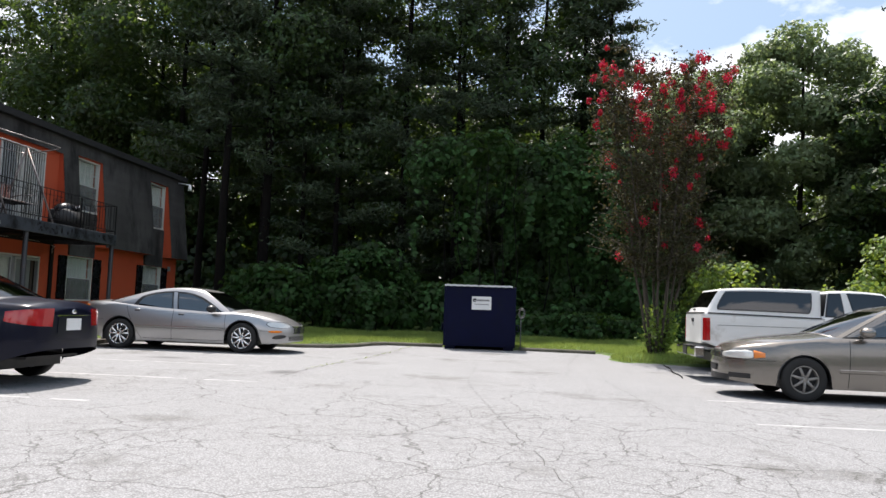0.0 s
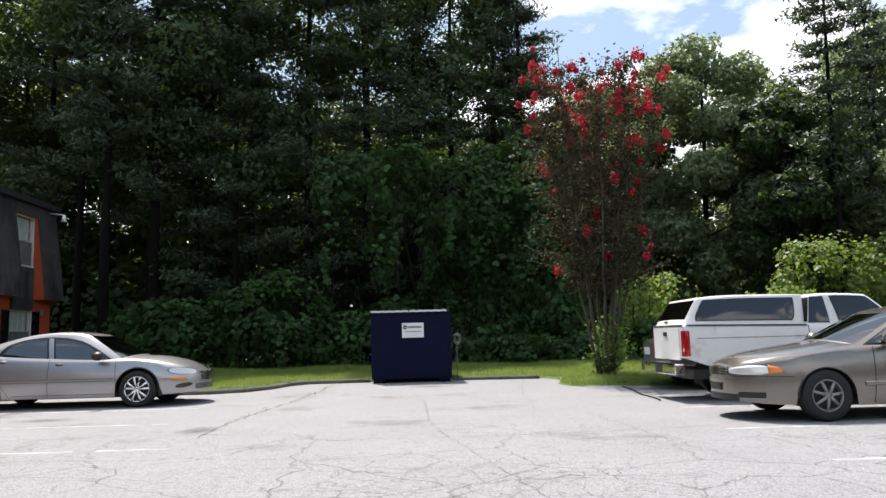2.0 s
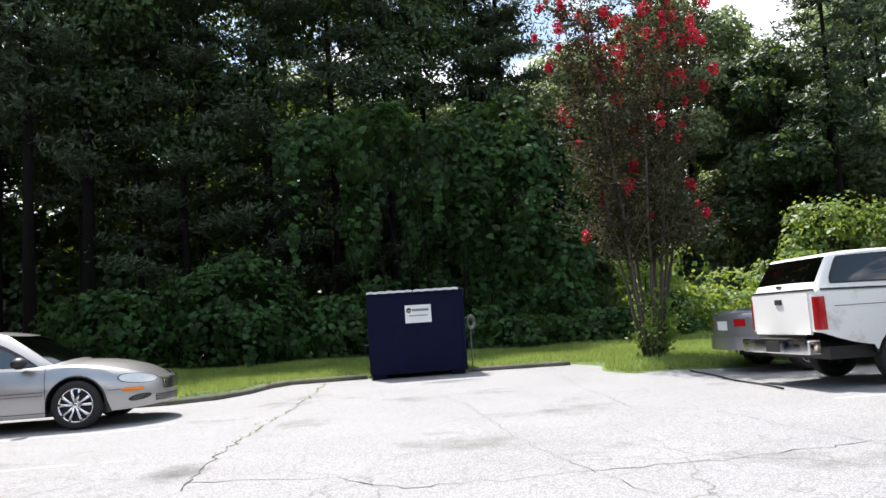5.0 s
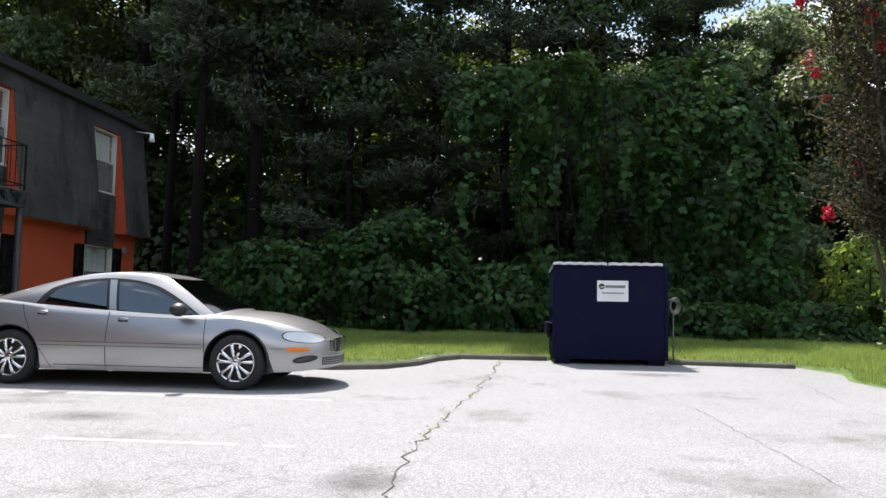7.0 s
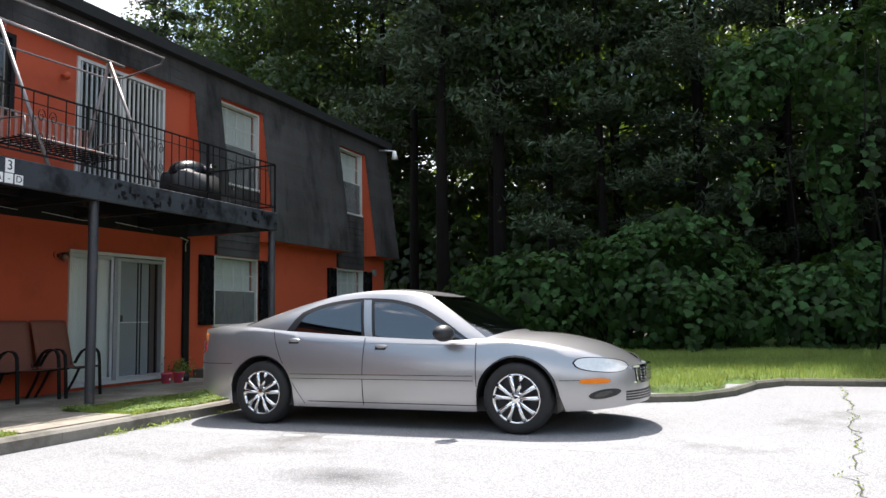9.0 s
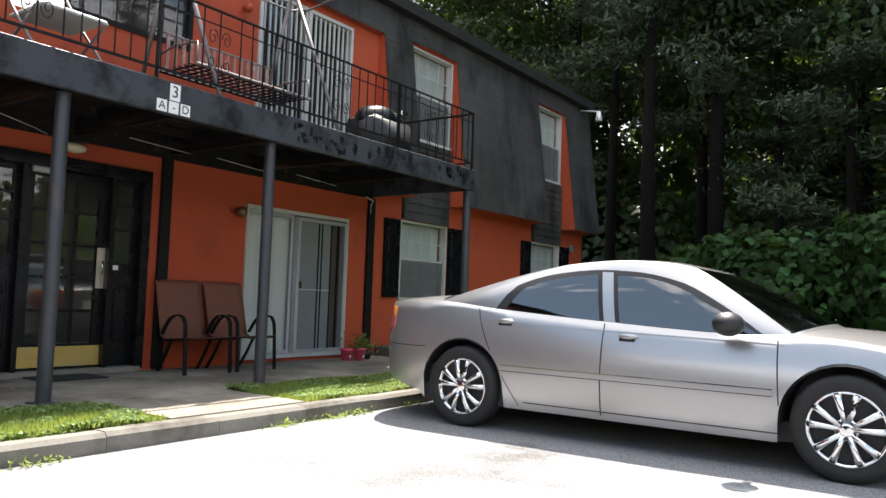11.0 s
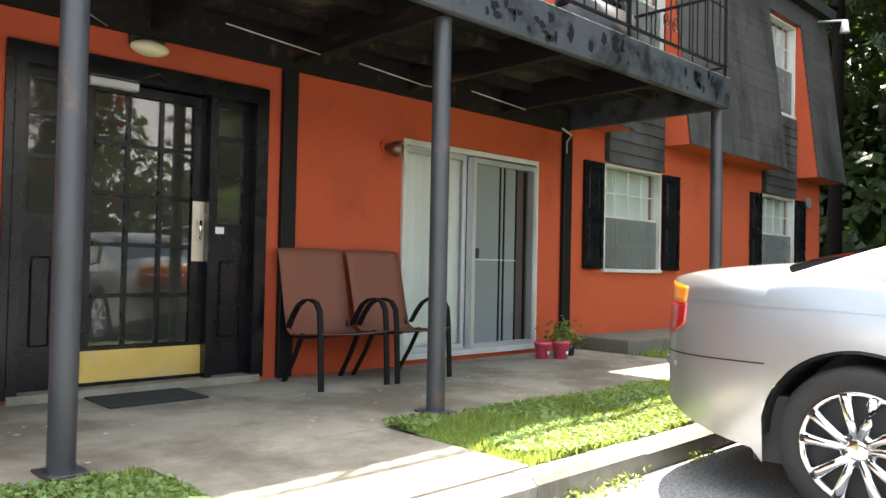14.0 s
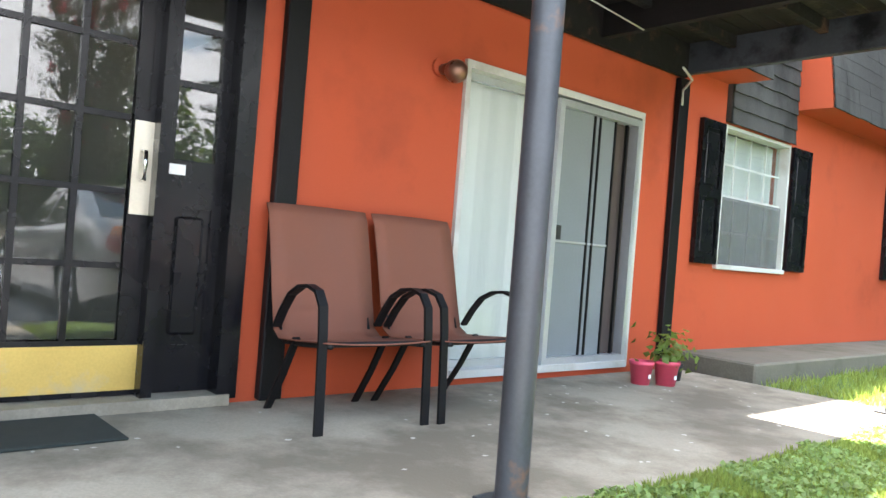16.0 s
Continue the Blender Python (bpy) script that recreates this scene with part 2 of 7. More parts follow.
def leaf_material(name, front, back_light, var=0.35, rough=0.5, trans=0.4, spec=0.4):
    m = bpy.data.materials.new(name)
    m.use_nodes = True
    n, l = m.node_tree.nodes, m.node_tree.links
    p, out = n["Principled BSDF"], n["Material Output"]
    p.inputs["Roughness"].default_value = rough
    p.inputs["Specular IOR Level"].default_value = spec
    geo, hs = n.new("ShaderNodeNewGeometry"), n.new("ShaderNodeHueSaturation")
    tn, co = n.new("ShaderNodeTexNoise"), n.new("ShaderNodeTexCoord")
    tn.inputs["Scale"].default_value = 0.6
    l.new(co.outputs["Object"], tn.inputs["Vector"])
    r, r2, r3 = n.new("ShaderNodeMapRange"), n.new("ShaderNodeMapRange"), n.new("ShaderNodeMath")
    r.inputs[3].default_value, r.inputs[4].default_value = 1 - var, 1 + var
    l.new(geo.outputs["Random Per Island"], r.inputs[0])
    r2.inputs[1].default_value, r2.inputs[2].default_value, r2.inputs[3].default_value, r2.inputs[4].default_value = 0.3, 0.7, 0.7, 1.3
    l.new(tn.outputs["Fac"], r2.inputs[0])
    r3.operation = "MULTIPLY"
    l.new(r.outputs[0], r3.inputs[0])
    l.new(r2.outputs[0], r3.inputs[1])
    hs.inputs["Color"].default_value = (*front, 1)
    l.new(r3.outputs[0], hs.inputs["Value"])
    h = n.new("ShaderNodeMapRange")
    h.inputs[3].default_value, h.inputs[4].default_value = 0.485, 0.515
    l.new(geo.outputs["Random Per Island"], h.inputs[0])
    l.new(h.outputs[0], hs.inputs["Hue"])
    l.new(hs.outputs[0], p.inputs["Base Color"])
    tl, mx = n.new("ShaderNodeBsdfTranslucent"), n.new("ShaderNodeMixShader")
    tl.inputs[0].default_value = (*back_light, 1)
    mx.inputs[0].default_value = trans
    l.new(p.outputs[0], mx.inputs[1])
    l.new(tl.outputs[0], mx.inputs[2])
    l.new(mx.outputs[0], out.inputs[0])
    return m


def asphalt_material():
    """Old pale asphalt: stone grain, broad stains, a net of fine cracks."""
    m = material("old_asphalt", (0.305, 0.306, 0.312), 0.88, 0, 0.16, 0.7, 140, 0.5, spots=(0.17, 0.166, 0.16), spot_amount=0.3, spot_scale=0.55, bump_dist=0.008)
    n, l = m.node_tree.nodes, m.node_tree.links
    p = n["Principled BSDF"]
    base = p.inputs["Base Color"].links[0].from_socket
    co, wob, addv = n.new("ShaderNodeTexCoord"), n.new("ShaderNodeTexNoise"), n.new("ShaderNodeMixRGB")
    wob.inputs["Scale"].default_value, wob.inputs["Detail"].default_value = 2.5, 5
    l.new(co.outputs["Object"], wob.inputs["Vector"])
    addv.blend_type, addv.inputs[0].default_value = "LINEAR_LIGHT", 0.16
    l.new(co.outputs["Object"], addv.inputs[1])
    l.new(wob.outputs["Color"], addv.inputs[2])
    area = n.new("ShaderNodeTexNoise")
    area.inputs["Scale"].default_value, area.inputs["Detail"].default_value = 0.22, 3
    l.new(co.outputs["Object"], area.inputs["Vector"])
    ra = n.new("ShaderNodeMapRange")
    ra.inputs[1].default_value, ra.inputs[2].default_value = 0.36, 0.54
    l.new(area.outputs["Fac"], ra.inputs[0])
    # the lane by the entrance is more crazed than the far end
    sp_y, far, zone = n.new("ShaderNodeSeparateXYZ"), n.new("ShaderNodeMapRange"), n.new("ShaderNodeMath")
    l.new(addv.outputs[0], sp_y.inputs[0])
    far.inputs[1].default_value, far.inputs[2].default_value, far.inputs[3].default_value, far.inputs[4].default_value = 8.5, 13.0, 1.0, 0.22
    l.new(sp_y.outputs["Y"], far.inputs[0])
    zone.operation = "MULTIPLY"
    l.new(ra.outputs[0], zone.inputs[0])
    l.new(far.outputs[0], zone.inputs[1])
    out = base
    for scale, width, strength, patchy in ((0.62, 0.007, 0.85, False), (2.2, 0.017, 0.85, True), (5.2, 0.032, 0.5, True)):
        vo, rp, inv = n.new("ShaderNodeTexVoronoi"), n.new("ShaderNodeMapRange"), n.new("ShaderNodeMixRGB")
        vo.feature = "DISTANCE_TO_EDGE"
        vo.inputs["Scale"].default_value = scale
        l.new(addv.outputs[0], vo.inputs["Vector"])
        rp.inputs[1].default_value, rp.inputs[2].default_value, rp.inputs[3].default_value, rp.inputs[4].default_value = 0.0, width, strength, 0.0
        l.new(vo.outputs["Distance"], rp.inputs[0])
        fac = rp.outputs[0]
        mu = n.new("ShaderNodeMath")
        mu.operation = "MULTIPLY"
        l.new(fac, mu.inputs[0])
        l.new((zone if patchy else far).outputs[0], mu.inputs[1])
        fac = mu.outputs[0]
        l.new(fac, inv.inputs[0])
        l.new(out, inv.inputs[1])
        inv.inputs[2].default_value = (0.075, 0.072, 0.066, 1)
        out = inv.outputs[0]
    sp, rs, ms = n.new("ShaderNodeTexVoronoi"), n.new("ShaderNodeMapRange"), n.new("ShaderNodeMixRGB")
    sp.inputs["Scale"].default_value = 70
    l.new(co.outputs["Object"], sp.inputs["Vector"])
    rs.inputs[1].default_value, rs.inputs[2].default_value, rs.inputs[3].default_value, rs.inputs[4].default_value = 0.1, 0.6, 1.12, 0.58
    l.new(sp.outputs["Distance"], rs.inputs[0])
    ms.blend_type, ms.inputs[0].default_value = "MULTIPLY", 1.0
    l.new(out, ms.inputs[1])
    l.new(rs.outputs[0], ms.inputs[2])
    l.new(ms.outputs[0], p.inputs["Base Color"])
    return m


M_asphalt = asphalt_material()
M_concrete = material("worn_concrete", (0.29, 0.258, 0.205), 0.85, 0, 0.28, 1.6, 90, 0.35, spots=(0.15, 0.13, 0.098), spot_amount=1.0, spot_scale=1.4)
# moss tone of the slab; on lawn kerbs it doubles as painted shade
M_slab = material("moss_and_shade_concrete", (0.12, 0.112, 0.088), 0.9, 0, 0.3, 3, 60, 0.4, spots=(0.06, 0.065, 0.04), spot_amount=0.8, spot_scale=1.5)
M_flake = material("pale_scuffs", (0.5, 0.47, 0.42), 0.9, 0, 0.2, 8, 50, 0.1)
M_kerb = material("kerb_concrete", (0.21, 0.195, 0.165), 0.9, 0, 0.25, 2.5, 70, 0.5, spots=(0.10, 0.09, 0.072), spot_amount=0.75, spot_scale=1.6)
M_line = material("faded_line_paint", (0.42, 0.42, 0.42), 0.85, 0, 0.15, 3, 90, 0.3, spots=(0.27, 0.27, 0.272), spot_amount=1.25, spot_scale=5)
M_red = material("orange_red_wall_paint", (0.40, 0.062, 0.019), 0.75, 0, 0.09, 1.2, 160, 0.25, spots=(0.31, 0.046, 0.014), spot_amount=0.4, spot_scale=0.9, bump_dist=0.004)
M_black = material("black_gloss_paint", (0.006, 0.006, 0.008), 0.26, 0, 0.2, 5, 80, 0.08, spec=0.3, bump_dist=0.004)
M_trim = material("black_trim_paint", (0.007, 0.007, 0.008), 0.5, 0, 0.25, 5, 80, 0.15, spec=0.2)
M_fascia = material("dark_grey_fascia_paint", (0.04, 0.045, 0.053), 0.5, 0, 0.2, 2.5, 60, 0.2, spec=0.3, spots=(0.006, 0.0065, 0.008), spot_amount=0.75, spot_scale=3.2)
M_joist = material("dark_weathered_joist", (0.009, 0.008, 0.008), 0.8, 0, 0.4, 6, 50, 0.4, spec=0.2, spots=(0.06, 0.033, 0.022), spot_amount=0.3, spot_scale=2.2, stretch=(0.4, 3, 3))
M_deck = material("dark_deck_underside", (0.011, 0.0095, 0.009), 0.85, 0, 0.4, 4, 50, 0.4, spec=0.2, spots=(0.075, 0.055, 0.042), spot_amount=0.22, spot_scale=1.6)
M_post = material("post_grey_paint", (0.036, 0.039, 0.046), 0.45, 0, 0.3, 4, 60, 0.12, spots=(0.14, 0.07, 0.035), spot_amount=0.0, spot_scale=4)
M_shingle = material("grey_shingle", (0.054, 0.052, 0.050), 0.95, 0, 0.4, 1.2, 120, 0.5, spec=0.15, spots=(0.02, 0.0195, 0.019), spot_amount=0.85, spot_scale=1.3, by_object=0.07, stretch=(1, 1, 0.4))
M_roof = material("black_roof_edge", (0.012, 0.012, 0.013), 0.8, 0, 0.2, 4, 60, 0.2)
M_white = material("white_frame_paint", (0.48, 0.48, 0.455), 0.45, 0, 0.06, 5, 60, 0.05, spots=(0.36, 0.34, 0.29), spot_amount=0.45, spot_scale=2)
M_alu = material("grey_aluminium_frame", (0.5, 0.52, 0.54), 0.4, 0.6, 0.1, 6, 80, 0.05)
M_blind = material("pale_vinyl_blind", (0.62, 0.66, 0.64), 0.5, 0, 0.06, 3, 40, 0.03, by_object=0.13)
M_greydoor = material("grey_security_door", (0.17, 0.19, 0.20), 0.5, 0, 0.1, 3, 60, 0.06)

M_inside = material("dim_room_wall", (0.25, 0.24, 0.22), 0.9, 0, 0.1, 2, 40, 0.0)
M_pane = glass("window_pane", (0.95, 0.96, 0.95), 0.03, 0.02, 0.04)
M_screen = glass("grey_insect_screen", (0.7, 0.7, 0.7), 0.0, 0.4, 0.34, (0.22, 0.23, 0.23))
M_doorpane = glass("door_pane", (0.6, 0.6, 0.58), 0.07, 0.012, 0.12, (0.17, 0.175, 0.15))
M_brass = material("brass_kick_plate", (0.62, 0.44, 0.13), 0.42, 0.55, 0.12, 4, 90, 0.06, spots=(0.5, 0.42, 0.25), spot_amount=0.35, spot_scale=3)
M_steel = material("worn_steel_plate", (0.62, 0.57, 0.47), 0.35, 0.8, 0.1, 5, 90, 0.05)
M_chrome = material("chrome", (0.8, 0.8, 0.8), 0.1, 1.0, 0.04, 4, 60, 0.02)
M_rubber = material("tyre_rubber", (0.014, 0.014, 0.014), 0.8, 0, 0.25, 8, 90, 0.2)
M_plastic = material("black_plastic", (0.015, 0.015, 0.016), 0.5, 0, 0.2, 6, 90, 0.1)
M_sling = material("brown_sling_fabric", (0.178, 0.064, 0.038), 0.8, 0, 0.1, 3, 500, 0.25, bump_dist=0.002)
M_mat = material("dark_door_mat", (0.018, 0.024, 0.022), 0.95, 0, 0.3, 10, 200, 0.5)
M_pink = material("pink_plastic_pot", (0.62, 0.075, 0.13), 0.5, 0, 0.08, 5, 80, 0.05)
M_wire = material("white_cable", (0.36, 0.36, 0.34), 0.6, 0, 0.15, 8, 80, 0.05)
M_lampshade = material("cream_lamp_glass", (0.62, 0.56, 0.38), 0.35, 0, 0.06, 4, 50, 0.03)
M_copper = material("copper_lamp_globe", (0.19, 0.10, 0.07), 0.3, 0.7, 0.2, 8, 60, 0.05)
M_signwhite = material("white_sign_enamel", (0.75, 0.75, 0.74), 0.4, 0, 0.05, 5, 50, 0.03)
M_ink = material("black_ink", (0.015, 0.015, 0.016), 0.5, 0, 0.1, 5, 50, 0.0)
M_navy = material("navy_dumpster_paint", (0.0022, 0.004, 0.023), 0.45, 0, 0.25, 3, 40, 0.2, spec=0.1, spots=(0.005, 0.0075, 0.019), spot_amount=0.3, spot_scale=1.8)
M_lid = material("grey_plastic_lid", (0.62, 0.63, 0.64), 0.55, 0, 0.1, 4, 60, 0.1)
# far darker than bark itself: the trunks' backlit shade sits in the colour
M_bark = material("silhouette_bark", (0.009, 0.0078, 0.007), 0.95, 0, 0.45, 5, 40, 0.9, spec=0.1, bump_dist=0.03, stretch=(2, 2, 0.5))
M_bark_m = material("smooth_myrtle_bark", (0.058, 0.046, 0.035), 0.8, 0, 0.3, 5, 50, 0.3, stretch=(2, 2, 0.4))
M_soil = material("leaf_litter_soil", (0.05, 0.04, 0.026), 1.0, 0, 0.4, 1.2, 30, 0.8, bump_dist=0.04)
M_grassbed = material("grass_bed", (0.085, 0.14, 0.026), 0.95, 0, 0.35, 2.5, 60, 0.8, spots=(0.11, 0.1, 0.04), spot_amount=0.3, spot_scale=2.2, bump_dist=0.03)
M_lawn = leaf_material("lawn_blade", (0.19, 0.25, 0.072), (0.36, 0.44, 0.1), 0.45, 0.6, 0.4, 0.2)
M_clover = leaf_material("clover_leaf", (0.17, 0.25, 0.09), (0.34, 0.44, 0.1), 0.4, 0.55, 0.35, 0.3)
M_grass = leaf_material("grass_blade", (0.22, 0.28, 0.075), (0.42, 0.5, 0.1), 0.45, 0.6, 0.4, 0.2)
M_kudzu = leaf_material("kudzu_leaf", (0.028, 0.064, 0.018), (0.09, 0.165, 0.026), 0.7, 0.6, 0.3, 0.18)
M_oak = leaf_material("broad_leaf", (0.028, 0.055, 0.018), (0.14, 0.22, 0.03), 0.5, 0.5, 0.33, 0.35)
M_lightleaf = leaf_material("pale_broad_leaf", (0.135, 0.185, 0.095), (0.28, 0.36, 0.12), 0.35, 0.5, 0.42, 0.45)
M_pine = leaf_material("pine_needles", (0.042, 0.066, 0.034), (0.1, 0.14, 0.04), 0.5, 0.5, 0.22, 0.35)
M_myrtle = leaf_material("myrtle_leaf", (0.034, 0.036, 0.018), (0.10, 0.08, 0.028), 0.5, 0.6, 0.28, 0.15)
M_flower = leaf_material("red_blossom", (0.5, 0.010, 0.04), (0.5, 0.015, 0.05), 0.3, 0.6, 0.35)
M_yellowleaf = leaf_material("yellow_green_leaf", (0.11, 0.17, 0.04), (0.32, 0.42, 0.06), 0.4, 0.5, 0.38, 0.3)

# ---- ground ----
def ground_z(y):
    t = min(1, max(0, (y - 16.0) / 5.5))
    return 0.08 * t * t * (3 - 2 * t)


def sheet(xs, ys, zf, flip=False):
    bm = bmesh.new()
    g = [[bm.verts.new((x, y, zf(x, y))) for y in ys] for x in xs]
    for i in range(len(xs) - 1):
        for j in range(len(ys) - 1):
            bm.faces.new((g[i][j], g[i + 1][j], g[i + 1][j + 1], g[i][j + 1]))
    return bm


ys_far = [-900, -300, -60, -20, 0, 8, 14, 15.5, 16.5, 17.5, 18.5, 19.5, 20.5, 21, 22, 26, 40, 90, 300, 900]
solid("ground", sheet([-900, -300, -80, -30, -14, 30, 80, 300, 900], ys_far, lambda x, y: ground_z(y) - 0.03), M_soil, "brown leaf-strewn earth reaching under the woods", "ground", "structure")
solid("parking_lot", sheet([-9.82, -8, -6, -4, -2, 0, 2, 4, 8, 14, 24], [-30, -15, 0, 8, 14, 16, 17, 18, 19, 20, 21, 21.4], lambda x, y: ground_z(y)), M_asphalt,
      "pale cracked old asphalt of a parking lot", "parking lot", "structure")

# faded bay lines
for k, (x0, x1, y0, y1) in enumerate(((-9.6, -4.2, 12.97, 13.07), (-9.6, -4.3, 15.62, 15.72), (-9.6, -3.3, 10.25, 10.35), (-9.6, -4.2, 7.5, 7.6), (3.0, 8.8, 8.24, 8.34), (3.0, 8.8, 10.54, 10.64), (3.4, 8.8, 13.2, 13.3))):
    bm = bmesh.new()
    n = 24
    for s in range(n):
        if rnd.random() < 0.1:
            continue
        a, b = x0 + (x1 - x0) * s / n, x0 + (x1 - x0) * (s + 1) / n
        z = ground_z(y0) + 0.0015
        j = [rnd.uniform(-0.006, 0.006) for _ in range(2)]
        bm.faces.new([bm.verts.new(p) for p in ((a, y0 + j[0], z), (b, y0 + j[0], z), (b, y1 + j[1], z), (a, y1 + j[1], z))])
    solid("bay_line", bm, M_line, "faded white painted bay line on asphalt", "road marking", "structure", "bay lines")


def wander(points, step=0.12, amp=0.05, seed=1):
    r = random.Random(seed)
    out = []
    for (ax, ay), (bx, by) in zip(points, points[1:]):
        n = max(2, int(math.hypot(bx - ax, by - ay) / step))
        for k in range(n):
            t = k / n
            out.append((ax + (bx - ax) * t + r.gauss(0, amp), ay + (by - ay) * t + r.gauss(0, amp)))
    return out + [points[-1]]


M_crack = material("open_crack", (0.05, 0.047, 0.042), 1.0, 0, 0.3, 8, 60, 0.3)
for k, pts in enumerate((((-2.65, 21.0), (-2.75, 18.8), (-3.1, 15.4), (-3.2, 14.0), (-3.3, 12.9), (-3.25, 11.2)), ((2.0, 20.7), (1.5, 17.0), (1.3, 14.0), (2.2, 12.6)),
                         ((-3.3, 11.6), (-2.06, 11.14), (-1.6, 10.55), (-0.33, 10.57), (1.2, 10.6), (3.0, 10.9)), ((-0.7, 17.0), (-0.48, 16.0), (-0.41, 11.9), (0.2, 8.0), (0.9, 4.0)), ((1.9, 13.0), (2.1, 9.6), (2.8, 6.0)),
                         ((-5.6, 9.0), (-3.3, 8.5), (-1.3, 7.6), (1.4, 7.9)))):
    bm = bmesh.new()
    line = wander(pts, 0.14, 0.03 if k in (0, 2) else 0.018, k + 3)
    prev = None
    for i, (x, y) in enumerate(line):
        w = rnd.uniform(0.002, 0.009) * (1.1 if k == 0 else 0.9 if k == 2 else 0.4)
        z = ground_z(y) + 0.004
        ahead = line[min(i + 1, len(line) - 1)]
        behind = line[max(i - 1, 0)]
        way = Vector((ahead[0] - behind[0], ahead[1] - behind[1])).normalized()
        cur = (bm.verts.new((x - way.y * w, y + way.x * w, z)), bm.verts.new((x + way.y * w, y - way.x * w, z)))
        if prev:
            bm.faces.new((prev[0], prev[1], cur[1], cur[0]))
        prev = cur
    bmesh.ops.recalc_face_normals(bm, faces=bm.faces)
    solid("asphalt_crack", bm, M_crack, "dark wandering open crack in the asphalt", "crack", "structure", "asphalt cracks")

# kerbs: short cast lengths with worn tops
def kerb_run(points, width=0.15, height=0.13, length=0.9, name="kerb", side=1, mat=None):
    host = thing(name, "worn grey concrete kerb edging the grass", "kerb", (*points[0], ground_z(points[0][1])), "", "structure")
    acc = []
    for a, b in zip(points, points[1:]):
        L = math.hypot(b[0] - a[0], b[1] - a[1])
        n = max(1, round(L / length))
        for k in range(n):
            acc.append(((a[0] + (b[0] - a[0]) * k / n, a[1] + (b[1] - a[1]) * k / n), (a[0] + (b[0] - a[0]) * (k + 1) / n, a[1] + (b[1] - a[1]) * (k + 1) / n)))
    for a, b in acc:
        d = Vector((b[0] - a[0], b[1] - a[1], 0)).normalized()
        nrm = Vector((-d.y, d.x, 0)) * side
        bm = bmesh.new()
        h = height + rnd.uniform(-0.004, 0.004)
        prof = ((0, -0.05), (0, h - 0.03), (0.03, h), (width, h), (width, -0.05))
        ends = []
        for p, e in ((a, 0.0015), (b, -0.0015)):
            base = Vector((p[0], p[1], ground_z(p[1]))) + d * e
            ends.append([bm.verts.new(base + nrm * u + Vector((0, 0, v))) for u, v in prof])
        for k in range(5):
            bm.faces.new((ends[0][k], ends[0][(k + 1) % 5], ends[1][(k + 1) % 5], ends[1][k]))
        bm.faces.new(ends[0])
        bm.faces.new(ends[1][::-1])
        bmesh.ops.recalc_face_normals(bm, faces=bm.faces)
        part("kerb_stone", bm, mat or M_kerb, host)
    return host


kerb_run([(-9.82, 2.0), (-9.82, 18.2), (-9.6, 18.62), (-9.2, 18.75)], side=1)
# lawn kerbs wear the dark concrete to paint in their shaded face
kerb_run([(-9.19, 18.75), (-5.2, 18.8), (-4.45, 19.1), (-3.98, 19.75), (-3.72, 20.6), (-3.35, 21.1), (-1.8, 21.2)], width=0.085, height=0.10, length=1.6, side=1, mat=M_slab)
kerb_run([(0.35, 21.05), (2.45, 20.85)], width=0.085, height=0.09, length=1.6, side=1, mat=M_slab)
kerb_run([(4.5, 18.3), (10.0, 18.3)], height=0.11, side=1)

# lawns
def lawn_z(x, y):
    return ground_z(y) + 0.09 + 0.02 * math.sin(x * 1.7 + y) + 0.02 * math.sin(y * 2.3) + max(0, y - 22) * 0.03


def lawn_edge(x, y):
    """How far into the grass a place lies: 0 outside, 1 where the turf has its full height."""
    d = (y - 21.3 + 0.11 * max(0, x)) / 0.12 if x < 2.4 else (y - 20.9) / 0.5
    if x < -5.2:
        d = max(d, (y - 18.9) / 0.1)
    if x < -4.15:
        d = max(d, (y - 19.9) / 0.12)
    d = max(d, min(x - 2.6 - 0.15 * math.sin(y * 2.9), y - 17.9 - 0.2 * math.sin(x * 2.3)) / 0.6)
    return min(1, max(0, d))


solid("lawn", sheet([-9.67 + 0.15 * k for k in range(150)], [17.0 + 0.15 * k for k in range(96)], lambda x, y: ground_z(y) - 0.02 + (lawn_z(x, y) - ground_z(y) + 0.02) * lawn_edge(x, y)), M_grassbed,
      "short rough grass along the woods", "lawn", "structure")

# ---- apartment block ----
FX = -12.93  # face of the lower wall
Y0, Y1 = 3.0, 27.55
PATIO = 0.15
house = thing("apartment_building", "two-storey orange-red apartment block with grey shingled mansard", "building", (-16.0, 15.5, 0), "", "structure")

low_holes = [(14.17, 15.90, 0.20, 2.36), (17.35, 19.29, 0.20, 2.22), (20.55, 21.87, 1.05, 2.35), (25.0, 26.32, 1.05, 2.35), (7.6, 9.5, 0.2, 2.22)]
ys = sorted({Y0, Y1} | {v for h in low_holes for v in h[:2]})
zs = sorted({0.0, 2.62} | {v for h in low_holes for v in h[2:]})
part("lower_wall", wall_with_holes(FX - 0.2, FX, ys, zs, low_holes), M_red, house)
up_holes = [(17.40, 19.22, 2.97, 5.14), (20.62, 21.90, 3.75, 5.32), (25.05, 26.3, 3.75, 5.34), (13.2, 16.38, 3.95, 5.1)]
ys = sorted({Y0, Y1} | {v for h in up_holes for v in h[:2]})
zs = sorted({2.62, 5.75} | {v for h in up_holes for v in h[2:]})
part("upper_wall", wall_with_holes(FX - 0.2, FX, ys, zs, up_holes), M_red, house)
part("end_wall", cube(-22, FX - 0.2, Y1 - 0.2, Y1, 0, 5.75), M_red, house)
part("far_end_wall", cube(-22, FX - 0.2, Y0, Y0 + 0.2, 0, 5.75), M_red, house)
